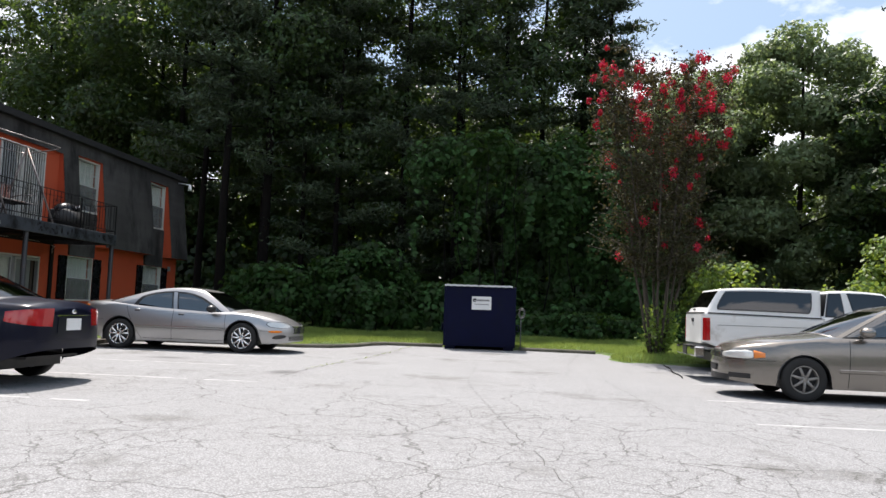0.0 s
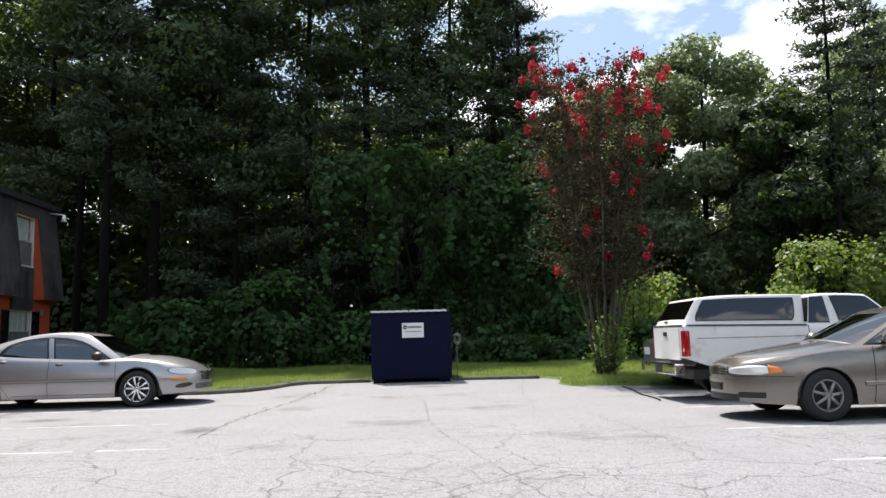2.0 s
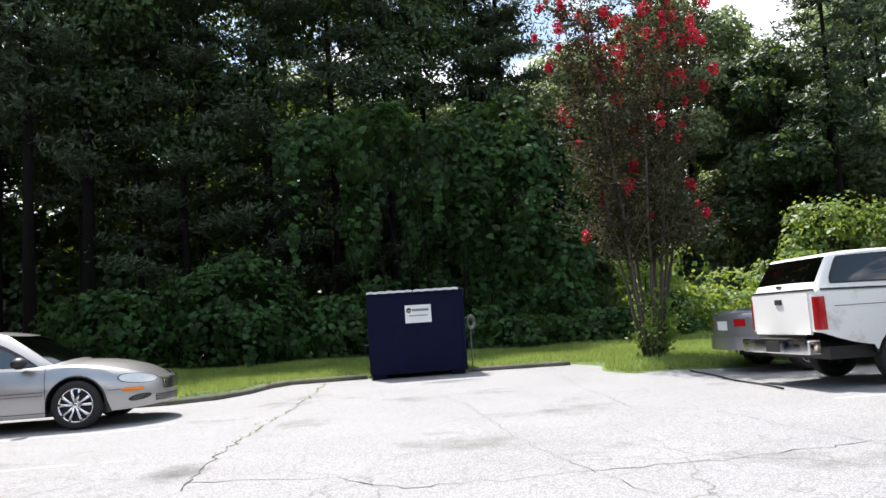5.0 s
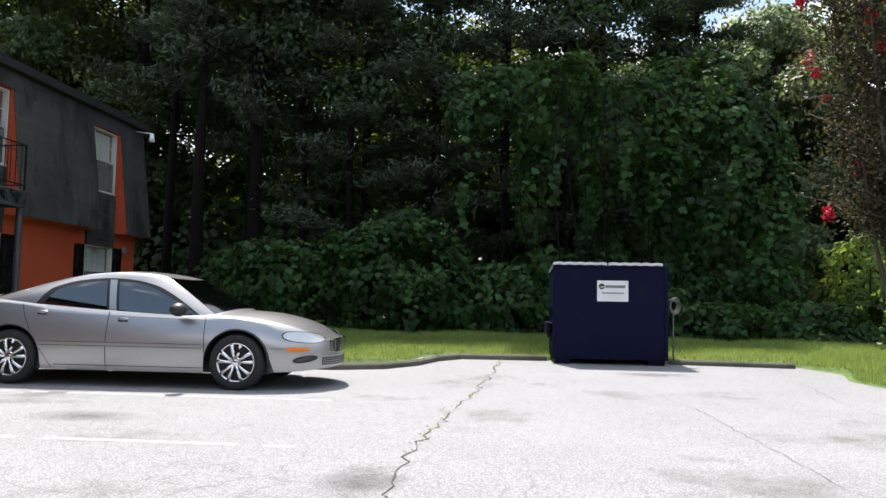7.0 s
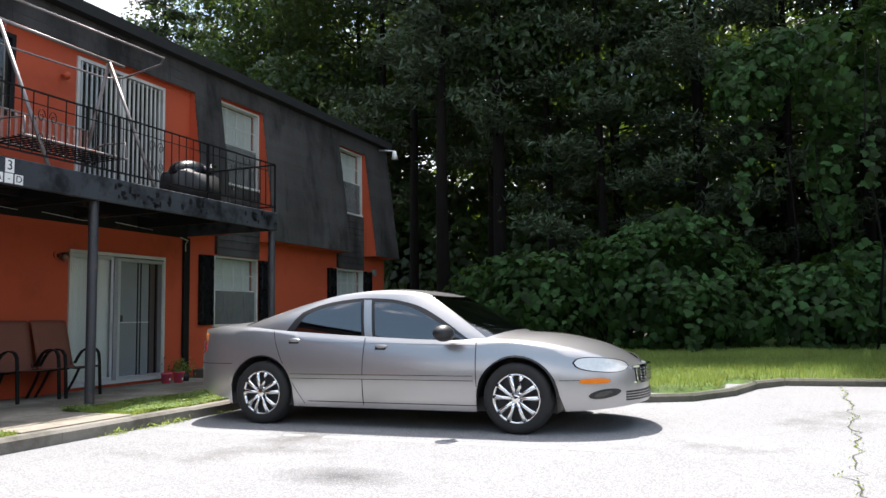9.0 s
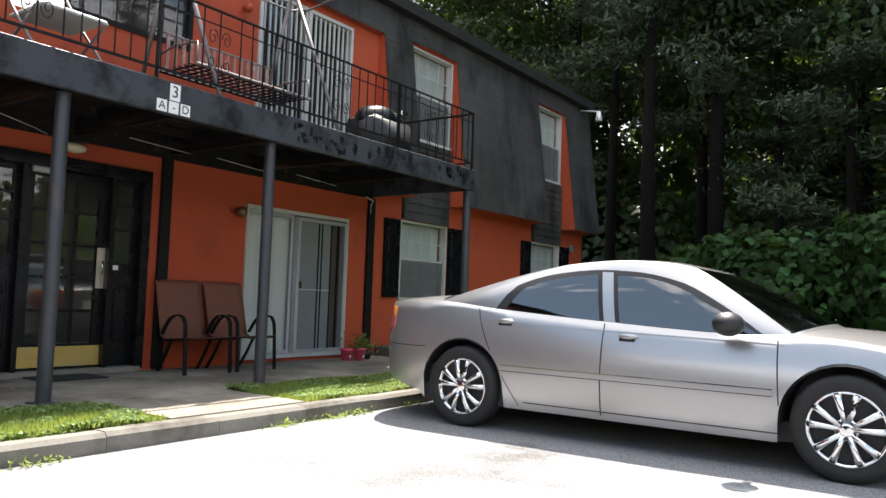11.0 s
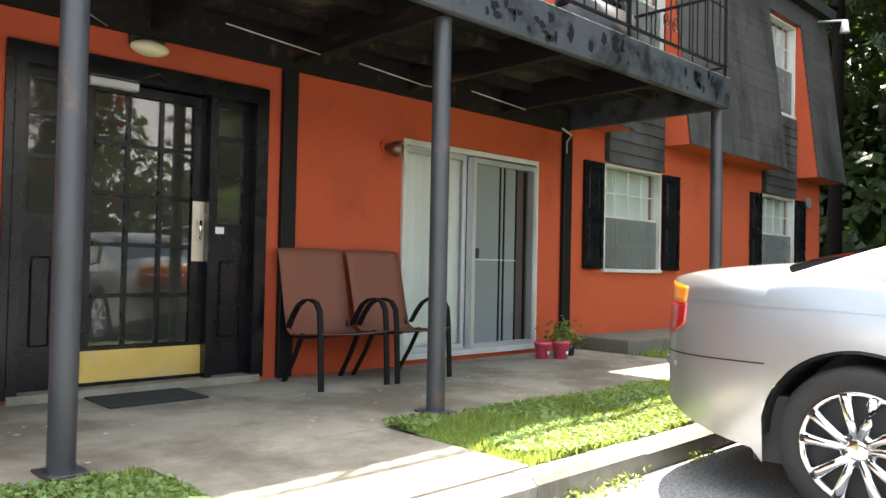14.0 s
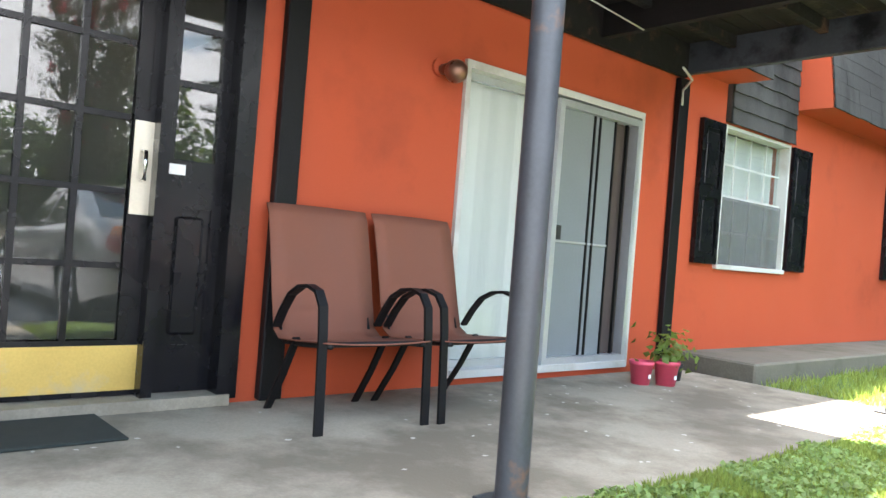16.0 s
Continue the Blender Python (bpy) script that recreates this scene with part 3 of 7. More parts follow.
part("rear_wall", cube(-22.2, -22, Y0, Y1, 0, 5.75), M_red, house)
part("storey_floor", cube(-22, FX - 0.2, Y0 + 0.2, Y1 - 0.2, 2.55, 2.75), M_inside, house)
part("ground_slab", cube(-22, FX - 0.2, Y0 + 0.2, Y1 - 0.2, 0.0, 0.18), M_inside, house)
part("partition", cube(-16.2, -16.1, Y0 + 0.2, Y1 - 0.2, 0.18, 5.6), M_inside, house)
part("partition", cube(-16.1, FX - 0.2, 16.7, 16.8, 0.18, 2.55), M_inside, house)
part("partition", cube(-16.1, FX - 0.2, 13.6, 13.7, 0.18, 2.55), M_inside, house)
bm = bmesh.new()
prism(bm, [(-22.4, 5.75), (-12.72, 5.75), (-12.70, 5.92), (-12.9, 5.96), (-17.5, 6.2), (-22.4, 5.96)], "y", Y0 - 0.2, Y1 + 0.12)
part("roof", bm, M_roof, house, "low dark roof with a black drip edge")

# mansard: sloped shingled bays between red cheeks; a shallow band runs above the balcony
def mansard_x(z):
    return -12.52 - (z - 2.72) * 0.36 / 3.03


bays = [("mansard_bay", 19.86, 20.6, 2.72), ("mansard_bay", 21.92, 25.03, 2.72), ("mansard_bay", 26.34, Y1 + 0.1, 2.72), ("mansard_band", Y0, 19.86, 5.24), ("mansard_band", 20.6, 21.92, 5.36), ("mansard_band", 25.03, 26.34, 5.36)]
for name, a, b, z0 in bays:
    bm = bmesh.new()
    prism(bm, [(FX + 0.001, z0), (mansard_x(z0) - 0.02, z0), (mansard_x(5.75) - 0.02, 5.745), (FX + 0.001, 5.745)], "y", a, b)
    bay = part(name, bm, M_red, house, "red-painted cheek and soffit")
    rows = math.ceil((5.74 - z0) / 0.145)
    for r in range(rows):
        zb, zt = z0 + r * 0.145, min(5.742, z0 + (r + 1) * 0.145 + 0.02)
        n_cells = max(1, round((b - a) / 0.3))
        bm = bmesh.new()
        for c in range(n_cells):
            y0c, y1c = a + (b - a) * c / n_cells + 0.0006, a + (b - a) * (c + 1) / n_cells - 0.0006
            lift = 0.004 + rnd.uniform(-0.001, 0.0025)
            drop = rnd.uniform(-0.006, 0.006)
            xs0, xs1 = mansard_x(zb) + lift, mansard_x(zt) + 0.002
            v = [bm.verts.new(q) for q in ((xs0, y0c, zb + drop), (xs0, y1c, zb + drop), (xs1, y1c, zt), (xs1, y0c, zt), (xs0 - 0.02, y0c, zb + drop), (xs0 - 0.02, y1c, zb + drop))]
            bm.faces.new((v[0], v[1], v[2], v[3]))
            bm.faces.new((v[4], v[5], v[1], v[0]))
            bm.faces.new((v[0], v[3], v[4]))
            bm.faces.new((v[1], v[5], v[2]))
        part("shingle_course", bm, M_shingle, bay, "weathered dark grey shingles")
# shingled aprons between the windows of the two floors
for a, b in ((20.58, 21.88), (25.03, 26.32)):
    apron = part("apron", cube(FX - 0.01, FX + 0.05, a, b, 2.38, 3.72), M_shingle, house, "grey shingled panel between windows")
    for r in range(9):
        bm = bmesh.new()
        n = 5
        for c in range(n):
            y0c, y1c = a + (b - a) * (c + 0.0) / n + 0.004, a + (b - a) * (c + 1.0) / n - 0.004
            z0 = 2.36 + r * 0.148 + rnd.uniform(-0.006, 0.006)
            v = [bm.verts.new(q) for q in ((FX + 0.072, y0c, z0), (FX + 0.072, y1c, z0), (FX + 0.056, y1c, z0 + 0.165), (FX + 0.056, y0c, z0 + 0.165), (FX + 0.06, y0c, z0), (FX + 0.06, y1c, z0))]
            bm.faces.new((v[0], v[1], v[2], v[3]))
            bm.faces.new((v[4], v[5], v[1], v[0]))
        part("shingle_course", bm, M_shingle, apron)

# black upright trims on the lower wall
for y0, y1, z0 in ((13.84, 13.99, 0.16), (16.07, 16.20, 0.16), (19.72, 19.86, 0.2), (11.4, 11.53, 0.16)):
    part("upright_trim", cube(FX + 0.002, FX + 0.06, y0, y1, z0, 2.6, 0.006), M_trim, house, "black-painted upright board")


# ---- windows ----
def sash_window(name, y0, y1, z0, z1, blinds, shutters, label, deep=0.06):
    w = thing(name, label, "window", (FX - deep, (y0 + y1) / 2, z0), "", "structure")
    x = FX - deep
    fr = bmesh.new()
    box(fr, x - 0.05, FX + 0.025, y0, y0 + 0.03, z0, z1)
    box(fr, x - 0.05, FX + 0.025, y1 - 0.03, y1, z0, z1)
    box(fr, x - 0.05, FX + 0.025, y0 + 0.03, y1 - 0.03, z1 - 0.03, z1)
    part("window_frame", fr, M_white, w)
    part("window_sill", cube(x - 0.05, FX + 0.045, y0 - 0.01, y1 + 0.01, z0 - 0.02, z0 + 0.025, 0.006), M_white, w)
    zm = (z0 + z1) / 2
    part("meeting_rail", cube(x - 0.03, x + 0.03, y0 + 0.045, y1 - 0.045, zm - 0.022, zm + 0.022), M_white, w)
    for za, zb, dx in ((z0 + 0.03, zm - 0.022, 0.012), (zm + 0.022, z1 - 0.045, -0.012)):
        pane = part("pane", cube(x + dx - 0.003, x + dx + 0.003, y0 + 0.045, y1 - 0.045, za, zb), M_pane, w)
        pane.visible_shadow = False
        mu = bmesh.new()
        for k in (1, 2, 3):
            yy = y0 + 0.045 + (y1 - y0 - 0.09) * k / 4
            box(mu, x + dx + 0.004, x + dx + 0.016, yy - 0.007, yy + 0.007, za, zb)
        zc = (za + zb) / 2
        box(mu, x + dx + 0.004, x + dx + 0.015, y0 + 0.045, y1 - 0.045, zc - 0.008, zc + 0.008)
        part("muntin", mu, M_white, w)
    scr = part("insect_screen", cube(x + 0.04, x + 0.043, y0 + 0.05, y1 - 0.05, z0 + 0.03, zm), M_screen, w, "grey mesh over the lower sash")
    if blinds:
        n = int((z1 - z0) / 0.045)
        bl = bmesh.new()
        for k in range(n):
            z = z0 + 0.05 + k * 0.045
            if z < z1 - 0.06:
                v = [bl.verts.new(q) for q in ((x - 0.076, y0 + 0.05, z), (x - 0.076, y1 - 0.05, z), (x - 0.084, y1 - 0.05, z + 0.046), (x - 0.084, y0 + 0.05, z + 0.046))]
                bl.faces.new(v)
        part("blind", bl, M_blind, w, "closed pale slatted blind")
    if shutters:
        for s0, s1 in ((y0 - 0.41, y0 - 0.03), (y1 + 0.05, y1 + 0.46)):
            sh = thing("shutter", "black panelled decorative window shutter on red wall", "shutter", (FX, (s0 + s1) / 2, z0), "window shutters")
            sb = cube(FX + 0.003, FX + 0.028, s0, s1, z0 + 0.02, z1 - 0.01)
            part("backing", sb, M_black, sh)
            fr = bmesh.new()
            for a, b in ((s0, s0 + 0.055), (s1 - 0.055, s1)):
                box(fr, FX + 0.03, FX + 0.048, a, b, z0 + 0.02, z1 - 0.01)
            for a, b in ((z0 + 0.02, z0 + 0.09), (zm - 0.04, zm + 0.04), (z1 - 0.08, z1 - 0.01)):
                box(fr, FX + 0.03, FX + 0.047, s0 + 0.055, s1 - 0.055, a, b)
            part("shutter_frame", fr, M_black, sh)
            for a, b in ((z0 + 0.12, zm - 0.07), (zm + 0.07, z1 - 0.11)):
                part("raised_panel", cube(FX + 0.028, FX + 0.042, s0 + 0.085, s1 - 0.085, a, b, 0.01), M_black, sh)
    return w


sash_window("window_1", 20.55, 21.87, 1.05, 2.35, True, True, "white sash window with pale blind and screen")
sash_window("window_2", 25.0, 26.32, 1.05, 2.35, True, True, "white sash window with pale blind and screen")
sash_window("window_3", 20.62, 21.90, 3.75, 5.32, True, False, "upper white sash window set in the mansard")
sash_window("window_4", 25.05, 26.30, 3.75, 5.34, True, False, "upper white sash window set in the mansard")
w5 = thing("window_5", "dark wide balcony window with blue sky reflection painted behind the pane", "window", (FX, 14.8, 3.95), "", "structure")
fr = bmesh.new()
for a, b, c, d in ((13.2, 13.26, 3.95, 5.1), (16.32, 16.38, 3.95, 5.1), (13.26, 16.32, 5.04, 5.1), (13.26, 16.32, 3.95, 4.01), (14.75, 14.81, 4.01, 5.04)):
    box(fr, FX - 0.1, FX + 0.02, a, b, c, d)
part("window_frame", fr, M_trim, w5)
part("pane", cube(FX - 0.05, FX - 0.044, 13.26, 16.32, 4.01, 5.04), M_doorpane, w5).visible_shadow = False
# added blue wavy sheet paints the sky's reflection in this window
M_sky_reflection = material("painted_sky_reflection", (0.16, 0.22, 0.36), 0.8, 0, 0.2, 2, 60, 0.2)
bm = bmesh.new()
rail = [(FX - 0.16 + 0.02 * math.sin(k * 1.7), 13.3 + 0.04 * k) for k in range(56)]
for (xa, ya), (xb, yb) in zip(rail, rail[1:]):
    bm.faces.new([bm.verts.new(q) for q in ((xa, ya, 4.0), (xb, yb, 4.0), (xb, yb, 5.05), (xa, ya, 5.05))])
part("drape", bm, M_sky_reflection, w5)

# ---- entrance door with side lights ----
entry = thing("entrance_door", "black glazed entrance door with brass kick plate, closed", "door", (FX, 15.03, 0.2), "", "structure")
bm = bmesh.new()
for a, b, c, d, e in ((14.17, 14.23, 0.2, 2.36, 0.05), (15.84, 15.90, 0.2, 2.36, 0.05), (14.23, 15.84, 2.28, 2.36, 0.05), (14.52, 14.575, 0.2, 2.28, 0.02), (15.475, 15.53, 0.2, 2.28, 0.02)):
    box(bm, FX - 0.15, FX + e, a, b, c, d)
for a, b, e in ((14.12, 14.17, 0.035), (15.90, 15.95, 0.035)):
    box(bm, FX + 0.002, FX + e, a, b, 0.18, 2.41)
box(bm, FX + 0.002, FX + 0.034, 14.17, 15.90, 2.36, 2.41)
part("frame", bm, M_black, entry)
part("threshold", cube(FX - 0.2, FX + 0.07, 14.17, 15.90, 0.152, 0.206), M_concrete, entry, "worn pale metal sill")
DX = FX - 0.06
door = part("door_leaf", cube(DX - 0.045, DX, 14.575, 15.475, 0.21, 0.47), M_black, entry)
bm = bmesh.new()
box(bm, DX - 0.045, DX, 14.575, 14.675, 0.47, 2.27)
box(bm, DX - 0.045, DX, 15.38, 15.475, 0.47, 2.27)
box(bm, DX - 0.045, DX, 14.675, 15.38, 2.2, 2.27)
part("stile", bm, M_black, door)
cols = [14.675 + (15.38 - 14.675) * k / 3 for k in range(4)]
rows_ = [0.47 + (2.2 - 0.47) * k / 5 for k in range(6)]
bm = bmesh.new()
for c in cols[1:-1]:
    box(bm, DX - 0.04, DX - 0.004, c - 0.014, c + 0.014, 0.47, 2.2)
for z in rows_[1:-1]:
    for c0, c1 in zip(cols, cols[1:]):
        box(bm, DX - 0.04, DX - 0.006, c0 + 0.014, c1 - 0.014, z - 0.014, z + 0.014)
part("glazing_bar", bm, M_black, door)
for c0, c1 in zip(cols, cols[1:]):
    for z0, z1 in zip(rows_, rows_[1:]):
        part("pane", cube(DX - 0.028, DX - 0.022, c0 + 0.005, c1 - 0.005, z0 + 0.005, z1 - 0.005), M_doorpane, door).visible_shadow = False
part("kick_plate", cube(DX + 0.001, DX + 0.005, 14.58, 15.475, 0.235, 0.445), M_brass, entry, "scuffed brass kick plate")
pp = part("pull_plate", cube(DX + 0.001, DX + 0.006, 15.385, 15.475, 1.06, 1.5), M_steel, entry, "worn steel pull plate")
bm = tube(bmesh.new(), [(DX + 0.006, 15.43, 1.22), (DX + 0.045, 15.43, 1.225), (DX + 0.055, 15.43, 1.29), (DX + 0.045, 15.43, 1.355), (DX + 0.006, 15.43, 1.36)], 0.010)
part("pull_handle", bm, M_chrome, pp, "", True)
part("door_closer", cube(DX + 0.001, DX + 0.06, 14.62, 14.95, 2.22, 2.28, 0.008), M_alu, entry, "silver door closer box")
bm = tube(bmesh.new(), [(DX + 0.04, 14.9, 2.29), (DX + 0.22, 15.02, 2.33), (DX + 0.08, 15.14, 2.33)], 0.009)
part("closer_arm", bm, M_plastic, entry)
for a, b in ((14.23, 14.52), (15.53, 15.84)):
    bm = bmesh.new()
    box(bm, DX - 0.04, DX, a, a + 0.05, 0.21, 2.28)
    box(bm, DX - 0.04, DX, b - 0.05, b, 0.21, 2.28)
    for z0, z1 in ((2.22, 2.28), (1.98, 2.01), (1.70, 1.73), (1.11, 1.345), (0.21, 0.44)):
        box(bm, DX - 0.04, DX - 0.002, a + 0.05, b - 0.05, z0, z1)
    part("side_light", bm, M_black, entry)
    for z0, z1 in ((2.01, 2.22), (1.73, 1.98), (1.345, 1.70)):
        part("pane", cube(DX - 0.025, DX - 0.02, a + 0.05, b - 0.05, z0, z1), M_doorpane, entry).visible_shadow = False
    part("lower_panel", cube(DX - 0.03, DX - 0.015, a + 0.05, b - 0.05, 0.44, 1.11), M_black, entry)
    part("raised_panel", cube(DX - 0.015, DX - 0.004, a + 0.085, b - 0.085, 0.49, 1.07, 0.012), M_black, entry)
part("name_label", cube(DX + 0.0005, DX + 0.003, 15.56, 15.64, 1.27, 1.32), M_signwhite, entry, "small white label")

# ---- sliding glass doors ----
slider = thing("sliding_door", "white framed sliding glass door, vertical blinds closed, grey security panel", "door", (FX, 18.32, 0.2), "", "structure")
bm = bmesh.new()
for a, b, c, d, e in ((17.35, 17.39, 0.2, 2.22, 0.03), (19.25, 19.29, 0.2, 2.22, 0.03), (17.39, 19.25, 2.17, 2.22, 0.03), (17.39, 19.25, 0.2, 0.25, 0.05)):
    box(bm, FX - 0.14, FX + e, a, b, c, d)
part("frame", bm, M_white, slider)
part("pane", cube(FX - 0.075, FX - 0.069, 17.44, 18.2, 0.3, 2.12), M_pane, slider).visible_shadow = False
bm = bmesh.new()
for a, b, c, d in ((17.39, 17.44, 0.25, 2.17), (18.2, 18.25, 0.25, 2.17), (17.44, 18.2, 2.12, 2.17), (17.44, 18.2, 0.25, 0.3)):
    box(bm, FX - 0.09, FX - 0.05, a, b, c, d)
part("fixed_sash", bm, M_alu, slider)
for k in range(9):
    y = 17.46 + k * 0.086
    bm = bmesh.new()
    v = [bm.verts.new(q) for q in ((FX - 0.15, y, 0.27), (FX - 0.11, y + 0.074, 0.27), (FX - 0.11, y + 0.074, 2.14), (FX - 0.15, y, 2.14))]
    bm.faces.new(v)
    part("blind_slat", bm, M_blind, slider)
scr = part("security_panel", cube(FX - 0.035, FX - 0.02, 18.31, 18.98, 0.3, 2.10), M_greydoor, slider, "flat grey security panel door")
bm = bmesh.new()
for a, b, c, d in ((18.26, 18.31, 0.24, 2.15), (19.2, 19.25, 0.24, 2.15), (18.31, 19.2, 2.10, 2.15), (18.31, 19.2, 0.24, 0.3)):
    box(bm, FX - 0.045, FX + 0.035, a, b, c, d)
part("panel_frame", bm, M_alu, slider)
part("panel_rail", cube(FX - 0.02, FX - 0.008, 18.31, 18.98, 1.13, 1.145), M_alu, scr)
for k, y in enumerate((18.71, 18.775, 18.965, 19.115)):
    part("upright", cube(FX - 0.03, FX - 0.006, y, y + 0.014, 0.3, 2.10), M_trim, slider)
part("dark_leaf", cube(FX - 0.06, FX - 0.05, 18.98, 19.2, 0.3, 2.10), material("brown_dark_curtain", (0.06, 0.045, 0.04), 0.8, 0, 0.3, 3, 50, 0.1, stretch=(8, 8, 0.4)), slider, "dark brown curtain edge")
part("lock", cube(FX - 0.02, FX + 0.02, 18.335, 18.385, 1.15, 1.25, 0.004), M_plastic, slider)

# ---- balcony ----
BX, BY1, BZ0, BZ1 = -11.0, 19.80, 2.62, 2.92
BY0 = 5.0
balcony = thing("balcony", "dark grey timber balcony with peeling fascia", "balcony", (-12.0, 14.0, 2.62), "", "structure")
part("fascia", cube(BX - 0.06, BX, BY0, BY1, BZ0, BZ1, 0.008), M_fascia, balcony, "peeling grey-black fascia board")
part("end_fascia", cube(FX + 0.05, BX - 0.062, BY1 - 0.06, BY1, BZ0, BZ1, 0.008), M_fascia, balcony, "peeling grey-black fascia board")
flakes = bmesh.new()
for k in range(46):
    yc, zc = (rnd.uniform(16.3, 18.3) if k < 30 else rnd.uniform(18.9, 19.75)), rnd.uniform(BZ0 + 0.05, BZ1 - 0.05)
    ry, rz = rnd.uniform(0.015, 0.06), rnd.uniform(0.015, 0.065)
    flakes.faces.new([flakes.verts.new((BX + 0.0025, yc + ry * math.cos(a * 0.785) * rnd.uniform(0.5, 1.2), zc + rz * math.sin(a * 0.785) * rnd.uniform(0.5, 1.2))) for a in range(8)])
bmesh.ops.recalc_face_normals(flakes, faces=flakes.faces)
part("peeled_patch", flakes, M_trim, balcony, "dark bare patches where the paint has peeled")
for k in range(13):
    x0 = FX + 0.03 + k * 0.146
    part("deck_board", cube(x0, x0 + 0.138, BY0, BY1 - 0.065, BZ1 - 0.045, BZ1 + rnd.uniform(-0.004, 0.002)), M_deck, balcony)
for y in (6.0, 7.6, 9.2, 10.8, 12.4, 13.95, 15.0, 16.14, 17.35, 18.6):
    part("joist", cube(FX + 0.03, BX - 0.063, y - 0.03, y + 0.03, BZ0 + 0.02, BZ1 - 0.048), M_joist, balcony)
for x in (-12.45, -11.75):
    part("long_beam", cube(x - 0.03, x + 0.03, BY0, BY1 - 0.065, BZ1 - 0.14, BZ1 - 0.05), M_joist, balcony)
part("ledger", cube(FX + 0.062, FX + 0.1, BY0, BY1 - 0.065, BZ0 - 0.03, BZ1 - 0.05), M_joist, balcony)

for k, y in enumerate((19.84, 16.13, 13.95, 11.7, 9.5)):
    post = thing("balcony_post", "dark grey round steel post under the balcony", "post", (-11.14, y, PATIO if k else 0.12), "balcony posts")
    zb = PATIO
    lean = rnd.uniform(-0.01, 0.01)
    bm = bmesh.new()
    for j in range(6):
        rod(bm, (-11.14 + lean * j / 6, y, zb + (BZ0 - zb) * j / 6), (-11.14 + lean * (j + 1) / 6, y, zb + (BZ0 - zb) * (j + 1) / 6), 0.058, n=20, caps=False)
    bmesh.ops.remove_doubles(bm, verts=bm.verts, dist=1e-4)
    part("shaft", bm, M_post, post, "", True)
    part("base_plate", cube(-11.24, -11.04, y - 0.09, y + 0.09, zb, zb + 0.012, 0.003), M_post, post)

rail = thing("balcony_railing", "thin black iron railing with scrolled panels", "railing", (BX - 0.05, 12.4, BZ1), "", "structure")
RT = 3.74
RX = BX - 0.04
part("top_rail", cube(RX - 0.015, RX + 0.015, BY0, BY1, RT - 0.014, RT), M_trim, rail)
part("mid_rail", cube(RX - 0.006, RX + 0.006, BY0, BY1, RT - 0.15, RT - 0.14), M_trim, rail)
part("bottom_rail", cube(RX - 0.012, RX + 0.012, BY0, BY1, BZ1 + 0.09, BZ1 + 0.11), M_trim, rail)
part("top_rail", cube(FX + 0.01, RX - 0.02, BY1 - 0.04, BY1, RT - 0.02, RT), M_trim, rail)
part("bottom_rail", cube(FX + 0.01, RX - 0.02, BY1 - 0.03, BY1 - 0.01, BZ1 + 0.09, BZ1 + 0.11), M_trim, rail)
bar = to_mesh("baluster", cube(-0.005, 0.005, -0.005, 0.005, BZ1 + 0.11, RT - 0.014))
bar.materials.append(M_trim)


def baluster(x, y):
    ob = new("baluster", bar)
    ob.location = (x, y, 0)
    ob.parent = rail
    ob.matrix_parent_inverse = rail.matrix_basis.inverted()


scrolls = (18.75, 17.05, 15.35, 13.65, 12.0)
y = BY1 - 0.14
while y > 6.5:
    if not any(abs(y - s) < 0.13 for s in scrolls):
        baluster(RX, y)
    y -= 0.145
for k in range(1, 12):
    baluster(FX + k * 0.155, BY1 - 0.02)
for y in (BY1 - 0.02, 18.1, 16.4, 14.7, 13.0, 11.3):
    part("rail_post", cube(RX - 0.012, RX + 0.012, y - 0.012, y + 0.012, BZ1, RT), M_trim, rail)


def scroll(y, x=None):
    bm = bmesh.new()
    for s in (-1, 1):
        for zc, up in ((RT - 0.27, 1), (BZ1 + 0.3, -1)):
            pts = []
            for k in range(22):
                a = k * 0.42
                r = 0.10 * (1 - k / 26)
                pts.append((RX, y + s * (0.02 + 0.06 + r * 0.55 * math.cos(a + math.pi)), zc + up * r * math.sin(a) * 0.9))
            tube(bm, pts, 0.005, 5)
    rod(bm, (RX, y, BZ1 + 0.1), (RX, y, RT - 0.02), 0.007, n=6)
    part("scroll_panel", bm, M_trim, rail, "curled wrought iron scrolls")


for s in scrolls:
    scroll(s)

# balcony door: white frame, security bars, dark behind
bd = thing("balcony_door", "sliding balcony door behind white vertical security bars", "door", (FX, 18.31, 2.97), "", "structure")
bm = bmesh.new()
for a, b, c, d in ((17.40, 17.45, 2.95, 5.14), (19.17, 19.22, 2.95, 5.14), (17.45, 19.17, 5.09, 5.14), (18.28, 18.34, 2.95, 5.09)):
    box(bm, FX - 0.12, FX + 0.03, a, b, c, d)
part("frame", bm, M_white, bd)
part("pane", cube(FX - 0.1, FX - 0.094, 17.45, 19.17, 2.97, 5.09), M_doorpane, bd).visible_shadow = False
for k in range(18):
    yb = 17.50 + k * 0.095
    if abs(yb - 18.31) > 0.045:
        part("security_bar", cube(FX - 0.01, FX + 0.012, yb - 0.02, yb + 0.02 - 0.012, 2.98, 5.08), M_white if yb > 18 else M_alu, bd)

# ---- patio, walk, slab, grass strips ----
solid("patio", cube(FX, -11.02, 5.0, 20.0, -0.05, PATIO, 0.002), M_concrete, "stained grey concrete patio under the balcony", "patio", "structure")
solid("walkway", cube(-11.018, -9.965, 14.28, 15.62, -0.05, PATIO - 0.006, 0.002), M_concrete, "pale worn concrete walk from kerb to patio", "walkway", "structure")
solid("step_slab", cube(FX, -12.2, 20.02, 27.5, 0.0, 0.30, 0.015), M_slab, "raised mossy concrete slab along the wall", "slab", "structure")


